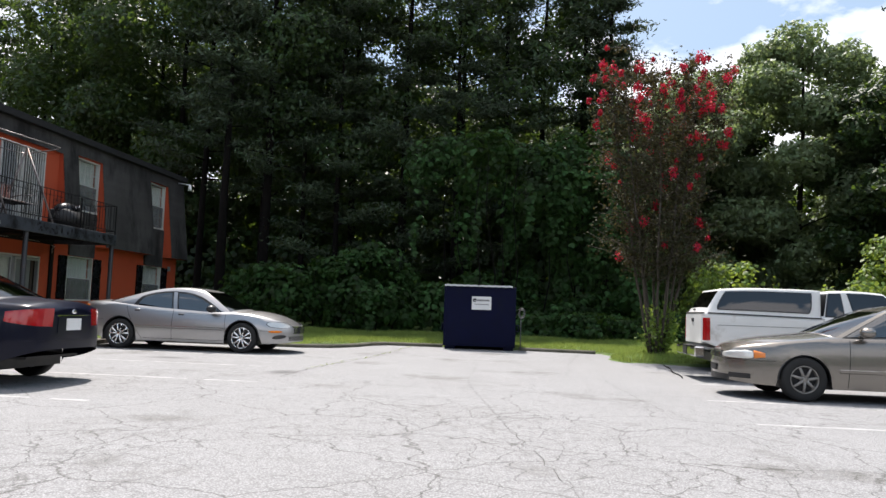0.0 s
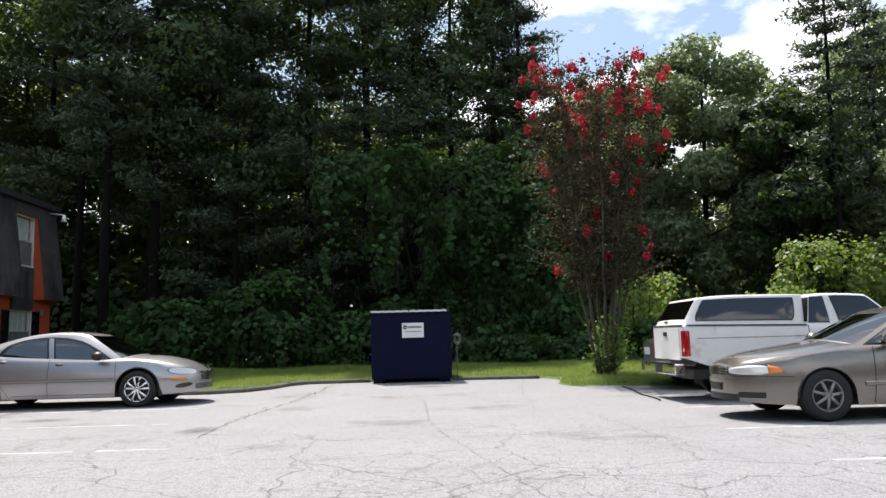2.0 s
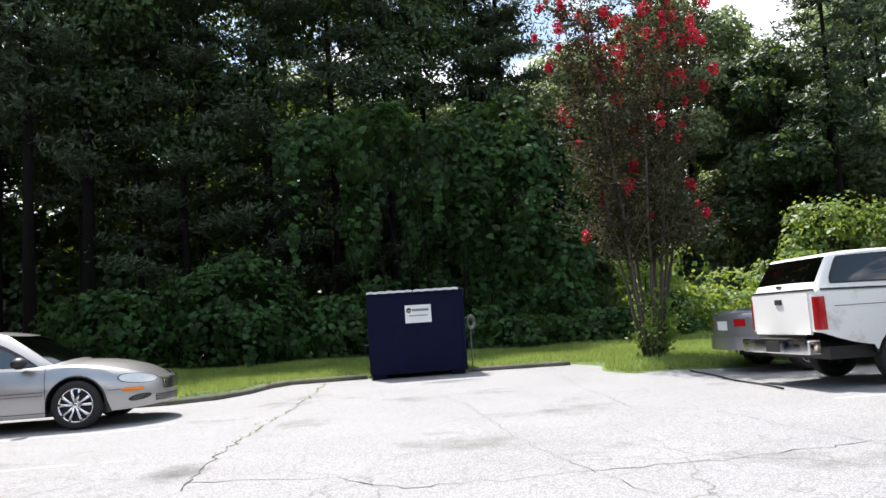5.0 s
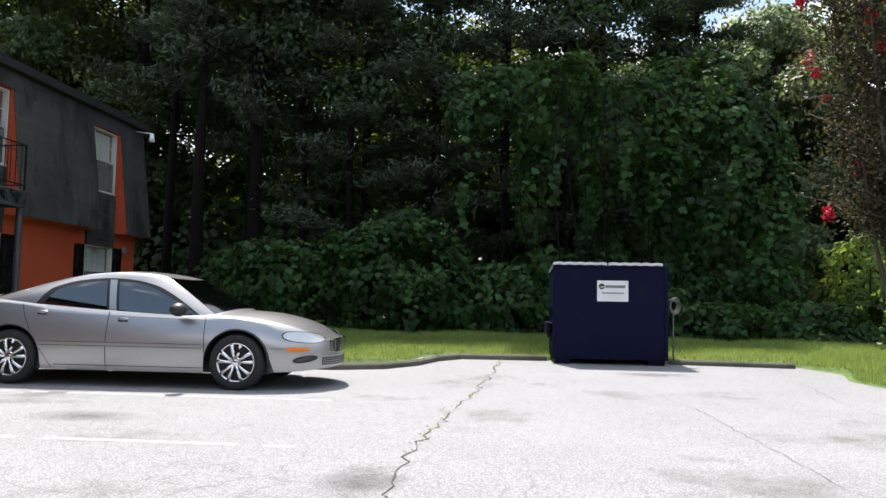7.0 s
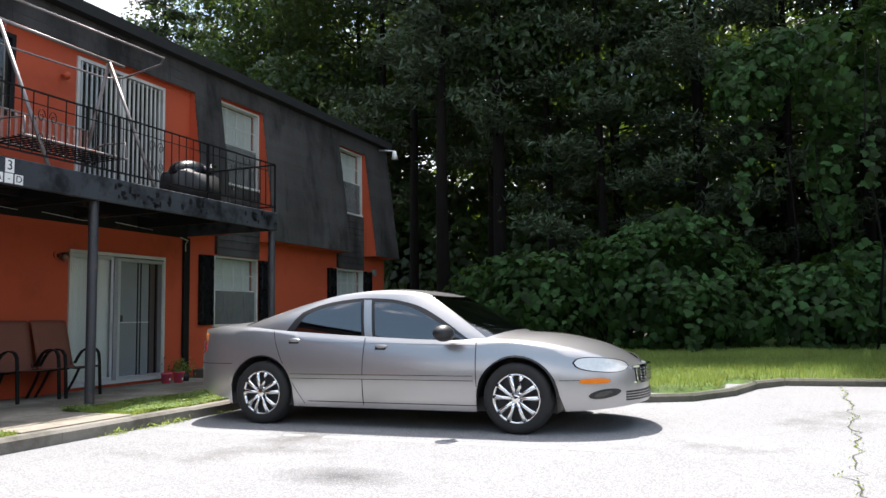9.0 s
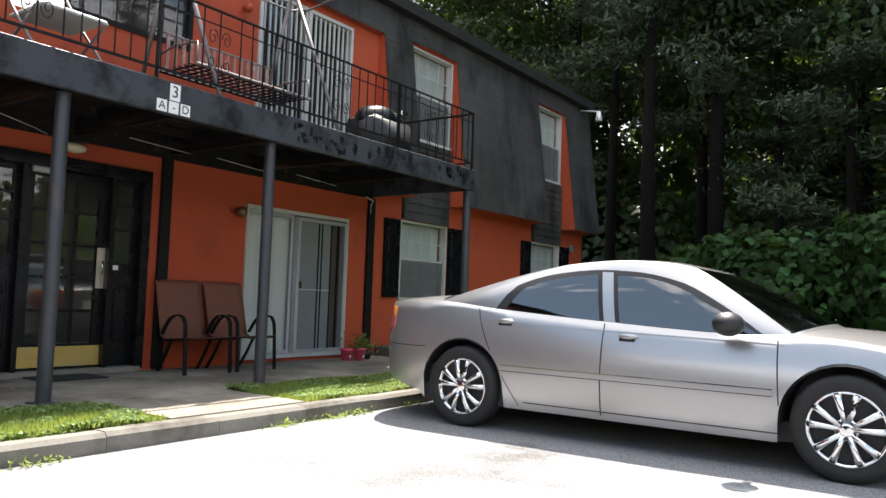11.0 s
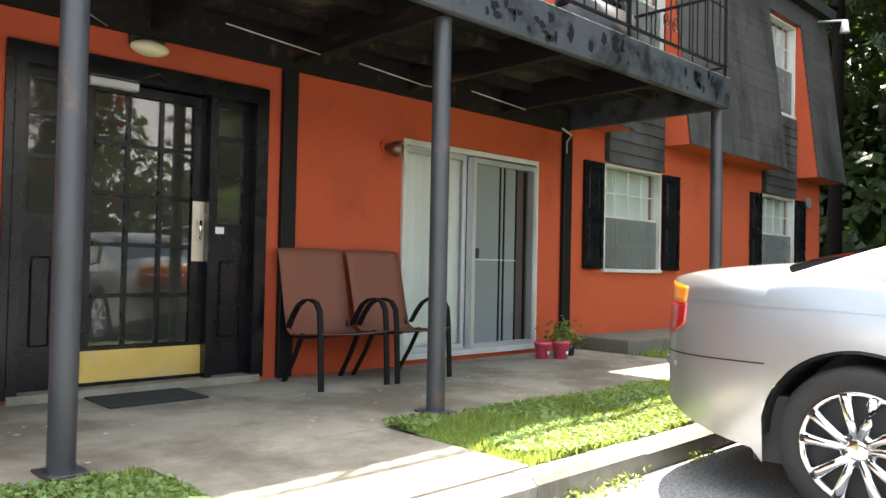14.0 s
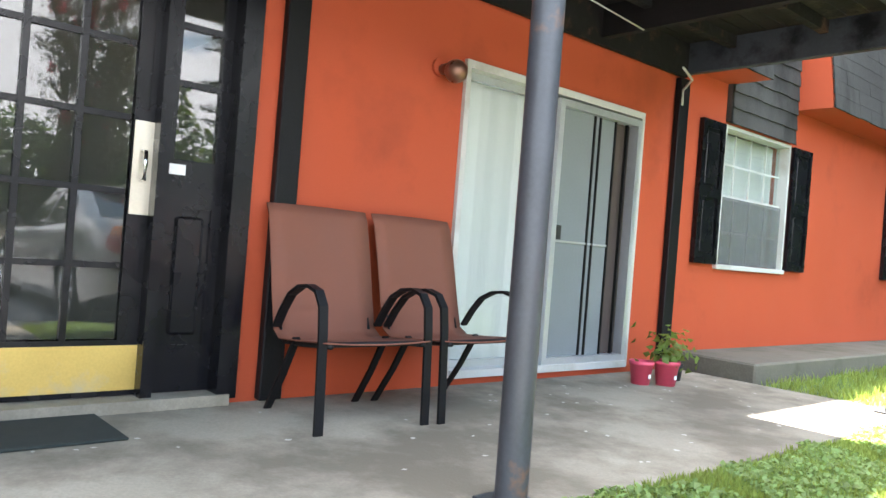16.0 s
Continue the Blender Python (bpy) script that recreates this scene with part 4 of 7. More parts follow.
def strip_z(x, y):
    return PATIO - 0.015 + 0.02 * math.sin(x * 5 + y * 2.2) * math.sin(y * 3.1)


for x0, x1, y0, y1 in ((-11.0, -9.955, 5.0, 14.26), (-11.0, -9.955, 15.64, 20.0), (-12.18, -9.7, 20.02, 29.0)):
    nx, ny = 8, int((y1 - y0) / 0.2)
    solid("grass_strip", sheet([x0 + (x1 - x0) * k / nx for k in range(nx + 1)], [y0 + (y1 - y0) * k / ny for k in range(ny + 1)], lambda x, y: strip_z(x, y) - (0.06 if x > -9.97 and y < 20.01 else 0.0)), M_grassbed,
          "sunlit strip of short grass by the patio", "grass", "structure")

# ---- vehicles ----
def smooth_curve(points):
    """A smooth line through (x, value) points."""
    xs, vs = [p[0] for p in points], [p[1] for p in points]
    def at(x):
        if x <= xs[0]:
            return vs[0]
        if x >= xs[-1]:
            return vs[-1]
        k = max(i for i in range(len(xs) - 1) if xs[i] <= x)
        def slope(i):
            if 0 < i < len(xs) - 1:
                a, b = (vs[i] - vs[i - 1]) / (xs[i] - xs[i - 1]), (vs[i + 1] - vs[i]) / (xs[i + 1] - xs[i])
                return 0 if a * b <= 0 else 2 * a * b / (a + b)
            j = min(max(i, 1), len(xs) - 1)
            return (vs[j] - vs[j - 1]) / (xs[j] - xs[j - 1])
        h = xs[k + 1] - xs[k]
        t = (x - xs[k]) / h
        return ((2 * t**3 - 3 * t**2 + 1) * vs[k] + (t**3 - 2 * t**2 + t) * h * slope(k) + (-2 * t**3 + 3 * t**2) * vs[k + 1] + (t**3 - t**2) * h * slope(k + 1))
    return at


class Shell:
    """The shape of a car: x forward from the rear axle, y to the left, z up."""

    def __init__(s, rear, front, half, wheelbase, arch, hub, sill, belt, deck, n_rear=3.6, n_front=2.6, taper_r=0.55, taper_f=1.15, bulge=0.035):
        s.rear, s.front, s.half, s.wheelbase, s.arch, s.hub, s.sill = rear, front, half, wheelbase, arch, hub, sill
        s.belt, s.deck = smooth_curve(belt), smooth_curve(deck)
        s.nr, s.nf, s.tr, s.tf, s.bulge = n_rear, n_front, taper_r, taper_f, bulge

    def width(s, x):
        if x > s.front - s.tf:
            u = min(1, (x - s.front + s.tf) / s.tf)
            return s.half * max(0, 1 - u**s.nf) ** (1 / s.nf)
        if x < s.rear + s.tr:
            u = min(1, (s.rear + s.tr - x) / s.tr)
            return s.half * max(0, 1 - u**s.nr) ** (1 / s.nr)
        return s.half

    def low(s, x):
        z = s.sill
        if x < -s.arch:
            z += 0.06 + 0.20 * ((-s.arch - x) / (-s.arch - s.rear)) ** 1.5
        elif x > s.wheelbase + s.arch:
            z += 0.02 + 0.05 * ((x - s.wheelbase - s.arch) / (s.front - s.wheelbase - s.arch)) ** 2
        for c in (0, s.wheelbase):
            if abs(x - c) < s.arch:
                z = max(z, s.hub + math.sqrt(s.arch**2 - (x - c) ** 2))
        return z

    def y(s, x, z):
        t = (z - s.sill) / max(0.05, s.belt(x) - s.sill)
        t = min(1, max(0, t))
        k = 1 - s.bulge * (2 * t - 1.0) ** 2 - s.bulge * 0.9 * t**3
        return s.width(x) * k

    def body(s, skip=None):
        xs = set()
        n = int((s.front - s.rear) / 0.05)
        xs |= {s.rear + (s.front - s.rear) * k / n for k in range(n + 1)}
        for c in (0, s.wheelbase):
            xs |= {c - s.arch, c + s.arch} | {c + s.arch * math.cos(a * math.pi / 16) for a in range(17)}
        for k in range(1, 9):
            xs |= {s.front - s.tf * (1 - math.sin(k * math.pi / 18)) * 0.3, s.rear + s.tr * (1 - math.sin(k * math.pi / 18)) * 0.3}
        xs = sorted(xs)
        xs = [x for k, x in enumerate(xs) if k == 0 or x - xs[k - 1] > 0.004]
        bm = bmesh.new()
        rows, dk = 9, 7
        for side in (-1, 1):
            prev = None
            for x in xs:
                lo, be = s.low(x), s.belt(x)
                col = [bm.verts.new((x, side * s.y(x, lo + (be - lo) * r / rows), lo + (be - lo) * r / rows)) for r in range(rows + 1)]
                yb = s.y(x, be)
                for d in range(1, dk + 1):
                    q = d / dk
                    col.append(bm.verts.new((x, side * yb * (1 - q), be + (s.deck(x) - be) * (1 - (1 - q) ** 2.3))))
                if prev:
                    for a in range(len(col) - 1):
                        f = (prev[a], col[a], col[a + 1], prev[a + 1])
                        bm.faces.new(f if side < 0 else f[::-1])
                prev = col
        bmesh.ops.remove_doubles(bm, verts=bm.verts, dist=2e-3)
        bmesh.ops.dissolve_degenerate(bm, edges=bm.edges, dist=1e-4)
        return bm

    def patch(s, x0, x1, z0, z1, side, off=0.006, nx=8, nz=4, shape=None):
        """A thin plate lying on the flank."""
        bm = bmesh.new()
        def put(u, v, o):
            x = x0 + (x1 - x0) * u
            a, b = (z0, z1) if shape is None else shape(u)
            z = a + (b - a) * v
            e = 0.01
            dydx = (s.y(min(x + e, s.front - 1e-4), z) - s.y(x - e, z)) / (2 * e)
            nrm = Vector((-dydx, 1, 0)).normalized() * o
            return bm.verts.new((x + nrm.x, side * (s.y(x, z) + nrm.y), z))
        top = [[put(i / nx, j / nz, off) for j in range(nz + 1)] for i in range(nx + 1)]
        bot = [[put(i / nx, j / nz, -0.012) for j in range(nz + 1)] for i in range(nx + 1)]
        for i in range(nx):
            for j in range(nz):
                bm.faces.new((top[i][j], top[i + 1][j], top[i + 1][j + 1], top[i][j + 1]))
        for i in range(nx):
            for j in (0, nz):
                bm.faces.new((top[i][j], top[i + 1][j], bot[i + 1][j], bot[i][j]))
        for j in range(nz):
            for i in (0, nx):
                bm.faces.new((top[i][j], top[i][j + 1], bot[i][j + 1], bot[i][j]))
        bmesh.ops.recalc_face_normals(bm, faces=bm.faces)
        return bm

    def end_x(s, y, z, front=True):
        lim = s.front if front else s.rear
        lo, hi = (s.front - s.tf, s.front) if front else (s.rear, s.rear + s.tr)
        for _ in range(40):
            mid = (lo + hi) / 2
            inside = s.y(mid, z) > abs(y)
            if front:
                lo, hi = (mid, hi) if inside else (lo, mid)
            else:
                lo, hi = (lo, mid) if inside else (mid, hi)
        return (lo + hi) / 2

    def end_patch(s, y0, y1, z0, z1, front=True, off=0.008, ny=10, nz=3):
        bm = bmesh.new()
        sg = 1 if front else -1
        g = [[bm.verts.new((s.end_x(y0 + (y1 - y0) * i / ny, z0 + (z1 - z0) * j / nz, front) + sg * off, y0 + (y1 - y0) * i / ny, z0 + (z1 - z0) * j / nz)) for j in range(nz + 1)] for i in range(ny + 1)]
        h = [[bm.verts.new(v.co - Vector((sg * (off + 0.02), 0, 0))) for v in col] for col in g]
        for i in range(ny):
            for j in range(nz):
                bm.faces.new((g[i][j], g[i + 1][j], g[i + 1][j + 1], g[i][j + 1]))
            for j in (0, nz):
                bm.faces.new((g[i][j], g[i + 1][j], h[i + 1][j], h[i][j]))
        for j in range(nz):
            for i in (0, ny):
                bm.faces.new((g[i][j], g[i][j + 1], h[i][j + 1], h[i][j]))
        bmesh.ops.recalc_face_normals(bm, faces=bm.faces)
        return bm


def cabin(shell, xb, xr, roof, wr, windows, glass_mat=None, paint=None, host=None, front_glass=True, rear_glass=True, base_in=0.015, v_win=(0.06, 0.86), bow=(0.16, -0.14), seal=None, outlines=()):
    """A glasshouse between the belt and the roof. xb, xr: its ends at the belt and at the roof. windows: side panes as (u0, u1, v0, v1), where
    u0 and u1 tell, for a height v, how far from the rear (0) to the front (1) the pane begins and ends."""
    ns, ne, nv = 40, 14, 10
    roofz = smooth_curve(roof)
    loop = [("R", k / ns) for k in range(ns + 1)] + [("F", k / ne) for k in range(1, ne)] + [("L", 1 - k / ns) for k in range(ns + 1)] + [("B", k / ne) for k in range(1, ne)]

    def put(kind, u, v, off=0.0):
        if kind in "RL":
            sg = -1 if kind == "R" else 1
            a = xb[0] + (xb[1] - xb[0]) * u
            b = xr[0] + (xr[1] - xr[0]) * u
            yb = (shell.y(a, shell.belt(a)) - base_in) * (1 - 0.10 * abs(2 * u - 1) ** 6)
            yr = wr * (1 - 0.09 * abs(2 * u - 1) ** 4)
            zb = shell.belt(a) - 0.02
        else:
            sg = 1
            f = kind == "F"
            i = 1 if f else 0
            q = (2 * u - 1) * (1 if f else -1)
            d = (1 - abs(q) ** 2.2) * bow[0 if f else 1]
            a, b = xb[i] + d, xr[i] + d * 0.4
            yb = (shell.y(xb[i], shell.belt(xb[i])) - base_in) * 0.90 * q
            yr = wr * 0.91 * q
            zb = shell.belt(a) + (shell.deck(a) - shell.belt(a)) * (1 - abs(q) ** 2.3) - 0.02
        y = yb + (yr - yb) * v**1.25
        z = zb + (roofz(b) - zb) * (1 - (1 - v) ** 1.12)
        return Vector((a + (b - a) * v, sg * (y + off * 0.9) if kind in "RL" else y, z + off * 0.35))

    grid = [[put(k, u, v / nv) for v in range(nv + 1)] for k, u in loop]
    n = len(loop)
    names = {"body": bmesh.new()}
    cache = {}

    def vert(tag, i, j):
        key = (tag, i % n, j)
        if key not in cache:
            cache[key] = names[tag].verts.new(grid[i % n][j])
        return cache[key]

    def tag_of(i, j):
        k, k2 = loop[i][0], loop[(i + 1) % n][0]
        if not (v_win[0] < (j + 0.5) / nv < v_win[1]) or (k in "RL" and k2 == k):
            return "body"
        if "F" in (k, k2):
            return "windscreen" if front_glass else "body"
        return "rear_window" if rear_glass else "body"

    for i in range(n):
        for j in range(nv):
            t = tag_of(i, j)
            if t not in names:
                names[t] = bmesh.new()
            names[t].faces.new((vert(t, i, j), vert(t, i + 1, j), vert(t, i + 1, j + 1), vert(t, i, j + 1)))
    bm = names["body"]
    mid = (xr[0] + xr[1]) / 2
    rings = [[vert("body", i, nv) for i in range(n)]]
    for q in (0.8, 0.6, 0.4, 0.2):
        rings.append([bm.verts.new((mid + (grid[i][nv].x - mid) * q, grid[i][nv].y * q, max(grid[i][nv].z, roofz(mid + (grid[i][nv].x - mid) * q)) + 0.035 * (1 - q * q))) for i in range(n)])
    for a, b in zip(rings, rings[1:]):
        for i in range(n):
            bm.faces.new((a[i], a[(i + 1) % n], b[(i + 1) % n], b[i]))
    bm.faces.new(rings[-1])
    for t, b in names.items():
        bmesh.ops.recalc_face_normals(b, faces=b.faces)
        part("cabin_shell" if t == "body" else t, b, paint if t == "body" else glass_mat, host, "", True)
    # side panes lie on dark surrounds, which also paint in the unlit interior
    for u0, u1, v0, v1 in windows:
        for kind in "RL":
            for grow, off, name, mat in ((1, 0.003, "window_surround", seal or M_plastic), (0, 0.008, "side_window", glass_mat)):
                bm = bmesh.new()
                va, vb = v0 - 0.035 * grow, v1 + 0.035 * grow
                g = []
                for j in range(13):
                    v = va + (vb - va) * j / 12
                    a, b = u0(v) - 0.012 * grow, u1(v) + 0.012 * grow
                    g.append([bm.verts.new(put(kind, a + (b - a) * i / 14, v, off)) for i in range(15)])
                for a, b in zip(g, g[1:]):
                    for i in range(14):
                        bm.faces.new((a[i], a[i + 1], b[i + 1], b[i]))
                bmesh.ops.recalc_face_normals(bm, faces=bm.faces)
                host_part = part(name, bm, mat, host if grow else host_part, "", True)

    def on_side(kind, x, z, off):
        """The place on the side of the glasshouse at a given length and height."""
        lo, hi = 0.0, 1.0
        for _ in range(26):
            v = (lo + hi) / 2
            a, b = xb[0] + (xr[0] - xb[0]) * v, xb[1] + (xr[1] - xb[1]) * v
            p = put(kind, min(1, max(0, (x - a) / (b - a))), v, off)
            lo, hi = (v, hi) if p.z < z else (lo, v)
        return p

    # panes given by the length and height of their lower and upper edges
    for name, mat, off, low, high in outlines:
        zl, zh = smooth_curve(low), smooth_curve(high)
        for kind in "RL":
            bm = bmesh.new()
            g = []
            for i in range(29):
                t = i / 28
                xl, xh = low[0][0] + (low[-1][0] - low[0][0]) * t, high[0][0] + (high[-1][0] - high[0][0]) * t
                g.append([bm.verts.new(on_side(kind, xl + (xh - xl) * j / 8, zl(xl) + (zh(xh) - zl(xl)) * j / 8, off)) for j in range(9)])
            for a, b in zip(g, g[1:]):
                for j in range(8):
                    bm.faces.new((a[j], a[j + 1], b[j + 1], b[j]))
            bmesh.ops.recalc_face_normals(bm, faces=bm.faces)
            part(name, bm, mat, host, "", True)


M_carglass = glass("tinted_car_glass", (0.12, 0.14, 0.15), 0.2)
M_darkglass = glass("dark_car_glass", (0.06, 0.06, 0.065), 0.10)
M_red_lens = material("red_lamp_lens", (0.36, 0.006, 0.008), 0.15, 0, 0.1, 10, 200, 0.1, coat=0.8)
M_amber_lens = material("amber_lamp_lens", (0.75, 0.2, 0.01), 0.15, 0, 0.1, 10, 200, 0.1, coat=0.8)
M_clear_lens = material("clear_lamp_lens", (0.72, 0.72, 0.69), 0.12, 0.25, 0.12, 14, 40, 0.1, coat=1.0)
M_cabin = material("dark_car_interior", (0.03, 0.03, 0.032), 0.8, 0, 0.2, 6, 60, 0.1)
# dark panel joints, and strips that paint shade in creases and recesses
M_seam = material("gap_and_crease_shade", (0.01, 0.01, 0.01), 0.9, 0, 0.1, 5, 50, 0)


def wheel(host, x, y, r, rim_r, width, spokes, rim_mat, style="bar"):
    side = -1 if y < 0 else 1
    hub = thing_part("wheel", tyre_mesh(r, rim_r, width, x, y), M_rubber, host, "black tyre")
    # rim ring, face dish, spokes, hub
    f = y + side * width * 0.5
    bm = lathe(bmesh.new(), [(rim_r, side * (-0.1)), (rim_r, side * 0.0), (rim_r * 0.985, side * 0.006), (rim_r * 0.93, side * 0.002), (rim_r * 0.88, side * -0.03), (rim_r * 0.86, side * -0.1)], 40, "y", (x, f - side * 0.012, r))
    part("rim", bm, rim_mat, hub, "", True)
    bm = lathe(bmesh.new(), [(rim_r * 0.9, -side * 0.07), (0.001, -side * 0.07)], 32, "y", (x, f, r))
    part("brake_disc", bm, M_cabin, hub)
    bm = bmesh.new()
    for k in range(spokes):
        a = 2 * math.pi * k / spokes + 0.3
        for da in ((-0.27, 0.27) if style == "split" else (0,)):
            ca, cb = Vector((math.cos(a + da * 0.8), 0, math.sin(a + da * 0.8))), Vector((math.cos(a + da), 0, math.sin(a + da)))
            p0, p1 = Vector((x, f - side * 0.005, r)) + ca * rim_r * 0.18, Vector((x, f - side * 0.015, r)) + cb * rim_r * 0.93
            r0, r1 = (0.017, 0.029) if style == "split" else (0.022, 0.017)
            tube(bm, [p0 + Vector((0, side * 0.002, 0)), p0.lerp(p1, 0.45) + Vector((0, side * 0.006, 0)), p0.lerp(p1, 0.8), p1 - Vector((0, side * 0.012, 0))], r0, 8, r1)
    bmesh.ops.recalc_face_normals(bm, faces=bm.faces)
    part("spokes", bm, rim_mat, hub, "", True)
    bm = lathe(bmesh.new(), [(rim_r * 0.31, -side * 0.03), (rim_r * 0.29, side * 0.004), (rim_r * 0.1, side * 0.008), (0.001, side * 0.01)], 20, "y", (x, f, r))
    part("hub_cap", bm, rim_mat, hub, "", True)
    for k in range(5):
        a = 2 * math.pi * k / 5 + 0.3 + math.pi / 5
        q = Vector((x + math.cos(a) * rim_r * 0.22, f + side * 0.002, r + math.sin(a) * rim_r * 0.22))
        part("wheel_nut", rod(bmesh.new(), q, q + Vector((0, side * 0.012, 0)), 0.009, n=6), M_plastic if style == "split" else M_alu, hub)
    return hub


def thing_part(name, bm, m, host, label=""):
    return part(name, bm, m, host, label, True)


def tyre_mesh(r, rim_r, width, x, y):
    w = width / 2
    prof = [(rim_r, -w * 0.9), (rim_r + 0.02, -w), (r - 0.04, -w * 1.04), (r - 0.012, -w * 0.9), (r, -w * 0.6), (r, w * 0.6), (r - 0.012, w * 0.9), (r - 0.04, w * 1.04), (rim_r + 0.02, w), (rim_r, w * 0.9)]
    bm = lathe(bmesh.new(), prof, 40, "y", (x, y, r))
    bmesh.ops.recalc_face_normals(bm, faces=bm.faces)
    return bm


def car(name, label, shell, cab, paint, at, heading, tyre, rim, spokes, rim_mat, style, glass_mat, front=None, rear=None, doors=(), handles=(), mirror=None, moulding=None, size=1.0):
    host = thing(name, label, "car")
    s = shell
    part("body", s.body(), paint, host, "", True)
    cabin(s, glass_mat=glass_mat, paint=paint, host=host, **cab)
    # underside and dark inside
    part("underbody", cube(s.rear + 0.6, s.front - 0.75, -s.half * 0.8, s.half * 0.8, s.sill - 0.01, s.sill + 0.12), M_plastic, host)
    part("floor_pan", cube(s.rear + 0.25, s.front - 0.35, -s.half * 0.6, s.half * 0.6, s.sill + 0.13, s.sill + 0.16), M_plastic, host)
    for c in (0, s.wheelbase):
        for sg in (-1, 1):
            bm = lathe(bmesh.new(), [(s.arch + 0.005, 0.0), (s.arch - 0.012, sg * 0.01), (s.arch - 0.012, -sg * 0.35), (0.001, -sg * 0.35)], 32, "y", (c, sg * (s.half - 0.03), s.hub))
            bmesh.ops.delete(bm, geom=[v for v in bm.verts if v.co.z < s.sill + 0.06], context="VERTS")
            part("wheel_arch_liner", bm, M_plastic, host)
    xb = cab["xb"]
    for x in (xb[0] + 0.75, xb[0] + 1.75):
        for sg in (-1, 1):
            part("seat", cube(x - 0.06, x + 0.1, sg * 0.38 - 0.24, sg * 0.38 + 0.24, 0.5, s.belt(x) + 0.17, 0.04), M_cabin, host)
    part("dashboard", cube(xb[1] - 0.45, xb[1] - 0.1, -0.6, 0.6, 0.6, s.belt(xb[1]) - 0.03, 0.03), M_cabin, host)
    part("cabin_floor", cube(xb[0], xb[1] - 0.3, -s.half * 0.9, s.half * 0.9, s.sill, 0.5), M_cabin, host)
    for x, yy in ((0, s.half - 0.115), (0, -s.half + 0.115), (s.wheelbase, s.half - 0.115), (s.wheelbase, -s.half + 0.115)):
        wheel(host, x, yy, tyre, rim, 0.21, spokes, rim_mat, style)
    for sg in (-1, 1):
        for x, lean in doors:
            bm = bmesh.new()
            n = 12
            g = []
            for k in range(n + 1):
                z = s.sill + 0.03 + (s.belt(x) - s.sill - 0.04) * k / n
                xx = x + lean * (1 - k / n) ** 1.25
                if z < s.low(xx) + 0.012:
                    continue
                g.append([bm.verts.new((xx + d, sg * (s.y(xx, z) + 0.0022), z)) for d in (-0.004, 0.004)])
            for a, b in zip(g, g[1:]):
                bm.faces.new((a[0], a[1], b[1], b[0]))
            part("door_gap", bm, M_seam, host)
        for x in handles:
            hz = s.belt(x) - 0.085
            bm = bmesh.new()
            bmesh.ops.create_uvsphere(bm, u_segments=14, v_segments=8, radius=1, matrix=Matrix.Translation((x, sg * (s.y(x, hz) + 0.004), hz)) @ Matrix.Diagonal((0.075, 0.022, 0.022, 1)))
            h = part("door_handle", bm, paint, host, "", True)
            # flat dark plate paints the shade of the pocket below the handle
            part("handle_recess", s.patch(x - 0.07, x + 0.05, hz - 0.035, hz - 0.005, sg, 0.003), M_seam, h)
        if moulding:
            a, b, z, m = moulding
            part("side_moulding", s.patch(a, b, z - 0.02, z + 0.016, sg, 0.018, 30, 2), paint if m is None else m, host)
            # dark strip paints the shade line under the moulding
            part("moulding_shadow_gap", s.patch(a, b, z - 0.027, z - 0.021, sg, 0.003, 30, 1), M_seam, host)
            part("moulding_line", s.patch(a, b, z + 0.019, z + 0.024, sg, 0.006, 30, 1), M_chrome if m is None else m, host)
        if mirror:
            x, z = mirror
            bm = bmesh.new()
            bmesh.ops.create_uvsphere(bm, u_segments=16, v_segments=10, radius=1, matrix=Matrix.Translation((x, sg * (s.half + 0.07), z)) @ Matrix.Diagonal((0.105, 0.12, 0.082, 1)))
            mi = part("mirror", bm, M_plastic if name.startswith("silver") else paint, host, "", True)
            part("mirror_arm", rod(bmesh.new(), (x + 0.02, sg * (s.half - 0.08), z - 0.05), (x, sg * (s.half + 0.04), z - 0.03), 0.025), M_plastic, mi)
    if front:
        front(s, host)
    if rear:
        rear(s, host)
    host.matrix_basis = pose(*at, 0, 0, heading) @ Matrix.Scale(size, 4)
    return host


# alloy darkened in its colour, for wheels standing in the car's shade
M_tanalloy = material("shaded_alloy", (0.28, 0.265, 0.245), 0.4, 0.6, 0.15, 8, 60, 0.05)
M_silver = car_paint("silver_beige_car_paint", (0.405, 0.40, 0.402), 0.72, 0.30)
M_gold = car_paint("champagne_car_paint", (0.23, 0.21, 0.186), 0.75, 0.27)
M_bluecar = car_paint("dark_blue_car_paint", (0.002, 0.003, 0.013), 0.0, 0.3)
M_bluecar.node_tree.nodes["Principled BSDF"].inputs["Coat Weight"].default_value = 0.2
M_bluecar.node_tree.nodes["Principled BSDF"].inputs["Specular IOR Level"].default_value = 0.2
M_whitecar = material("white_truck_paint", (0.72, 0.72, 0.7), 0.35, 0, 0.05, 2, 60, 0.03, spots=(0.5, 0.48, 0.44), spot_amount=0.1, spot_scale=2, coat=0.4)
M_greycar = car_paint("grey_car_paint", (0.24, 0.25, 0.26), 0.6, 0.33)


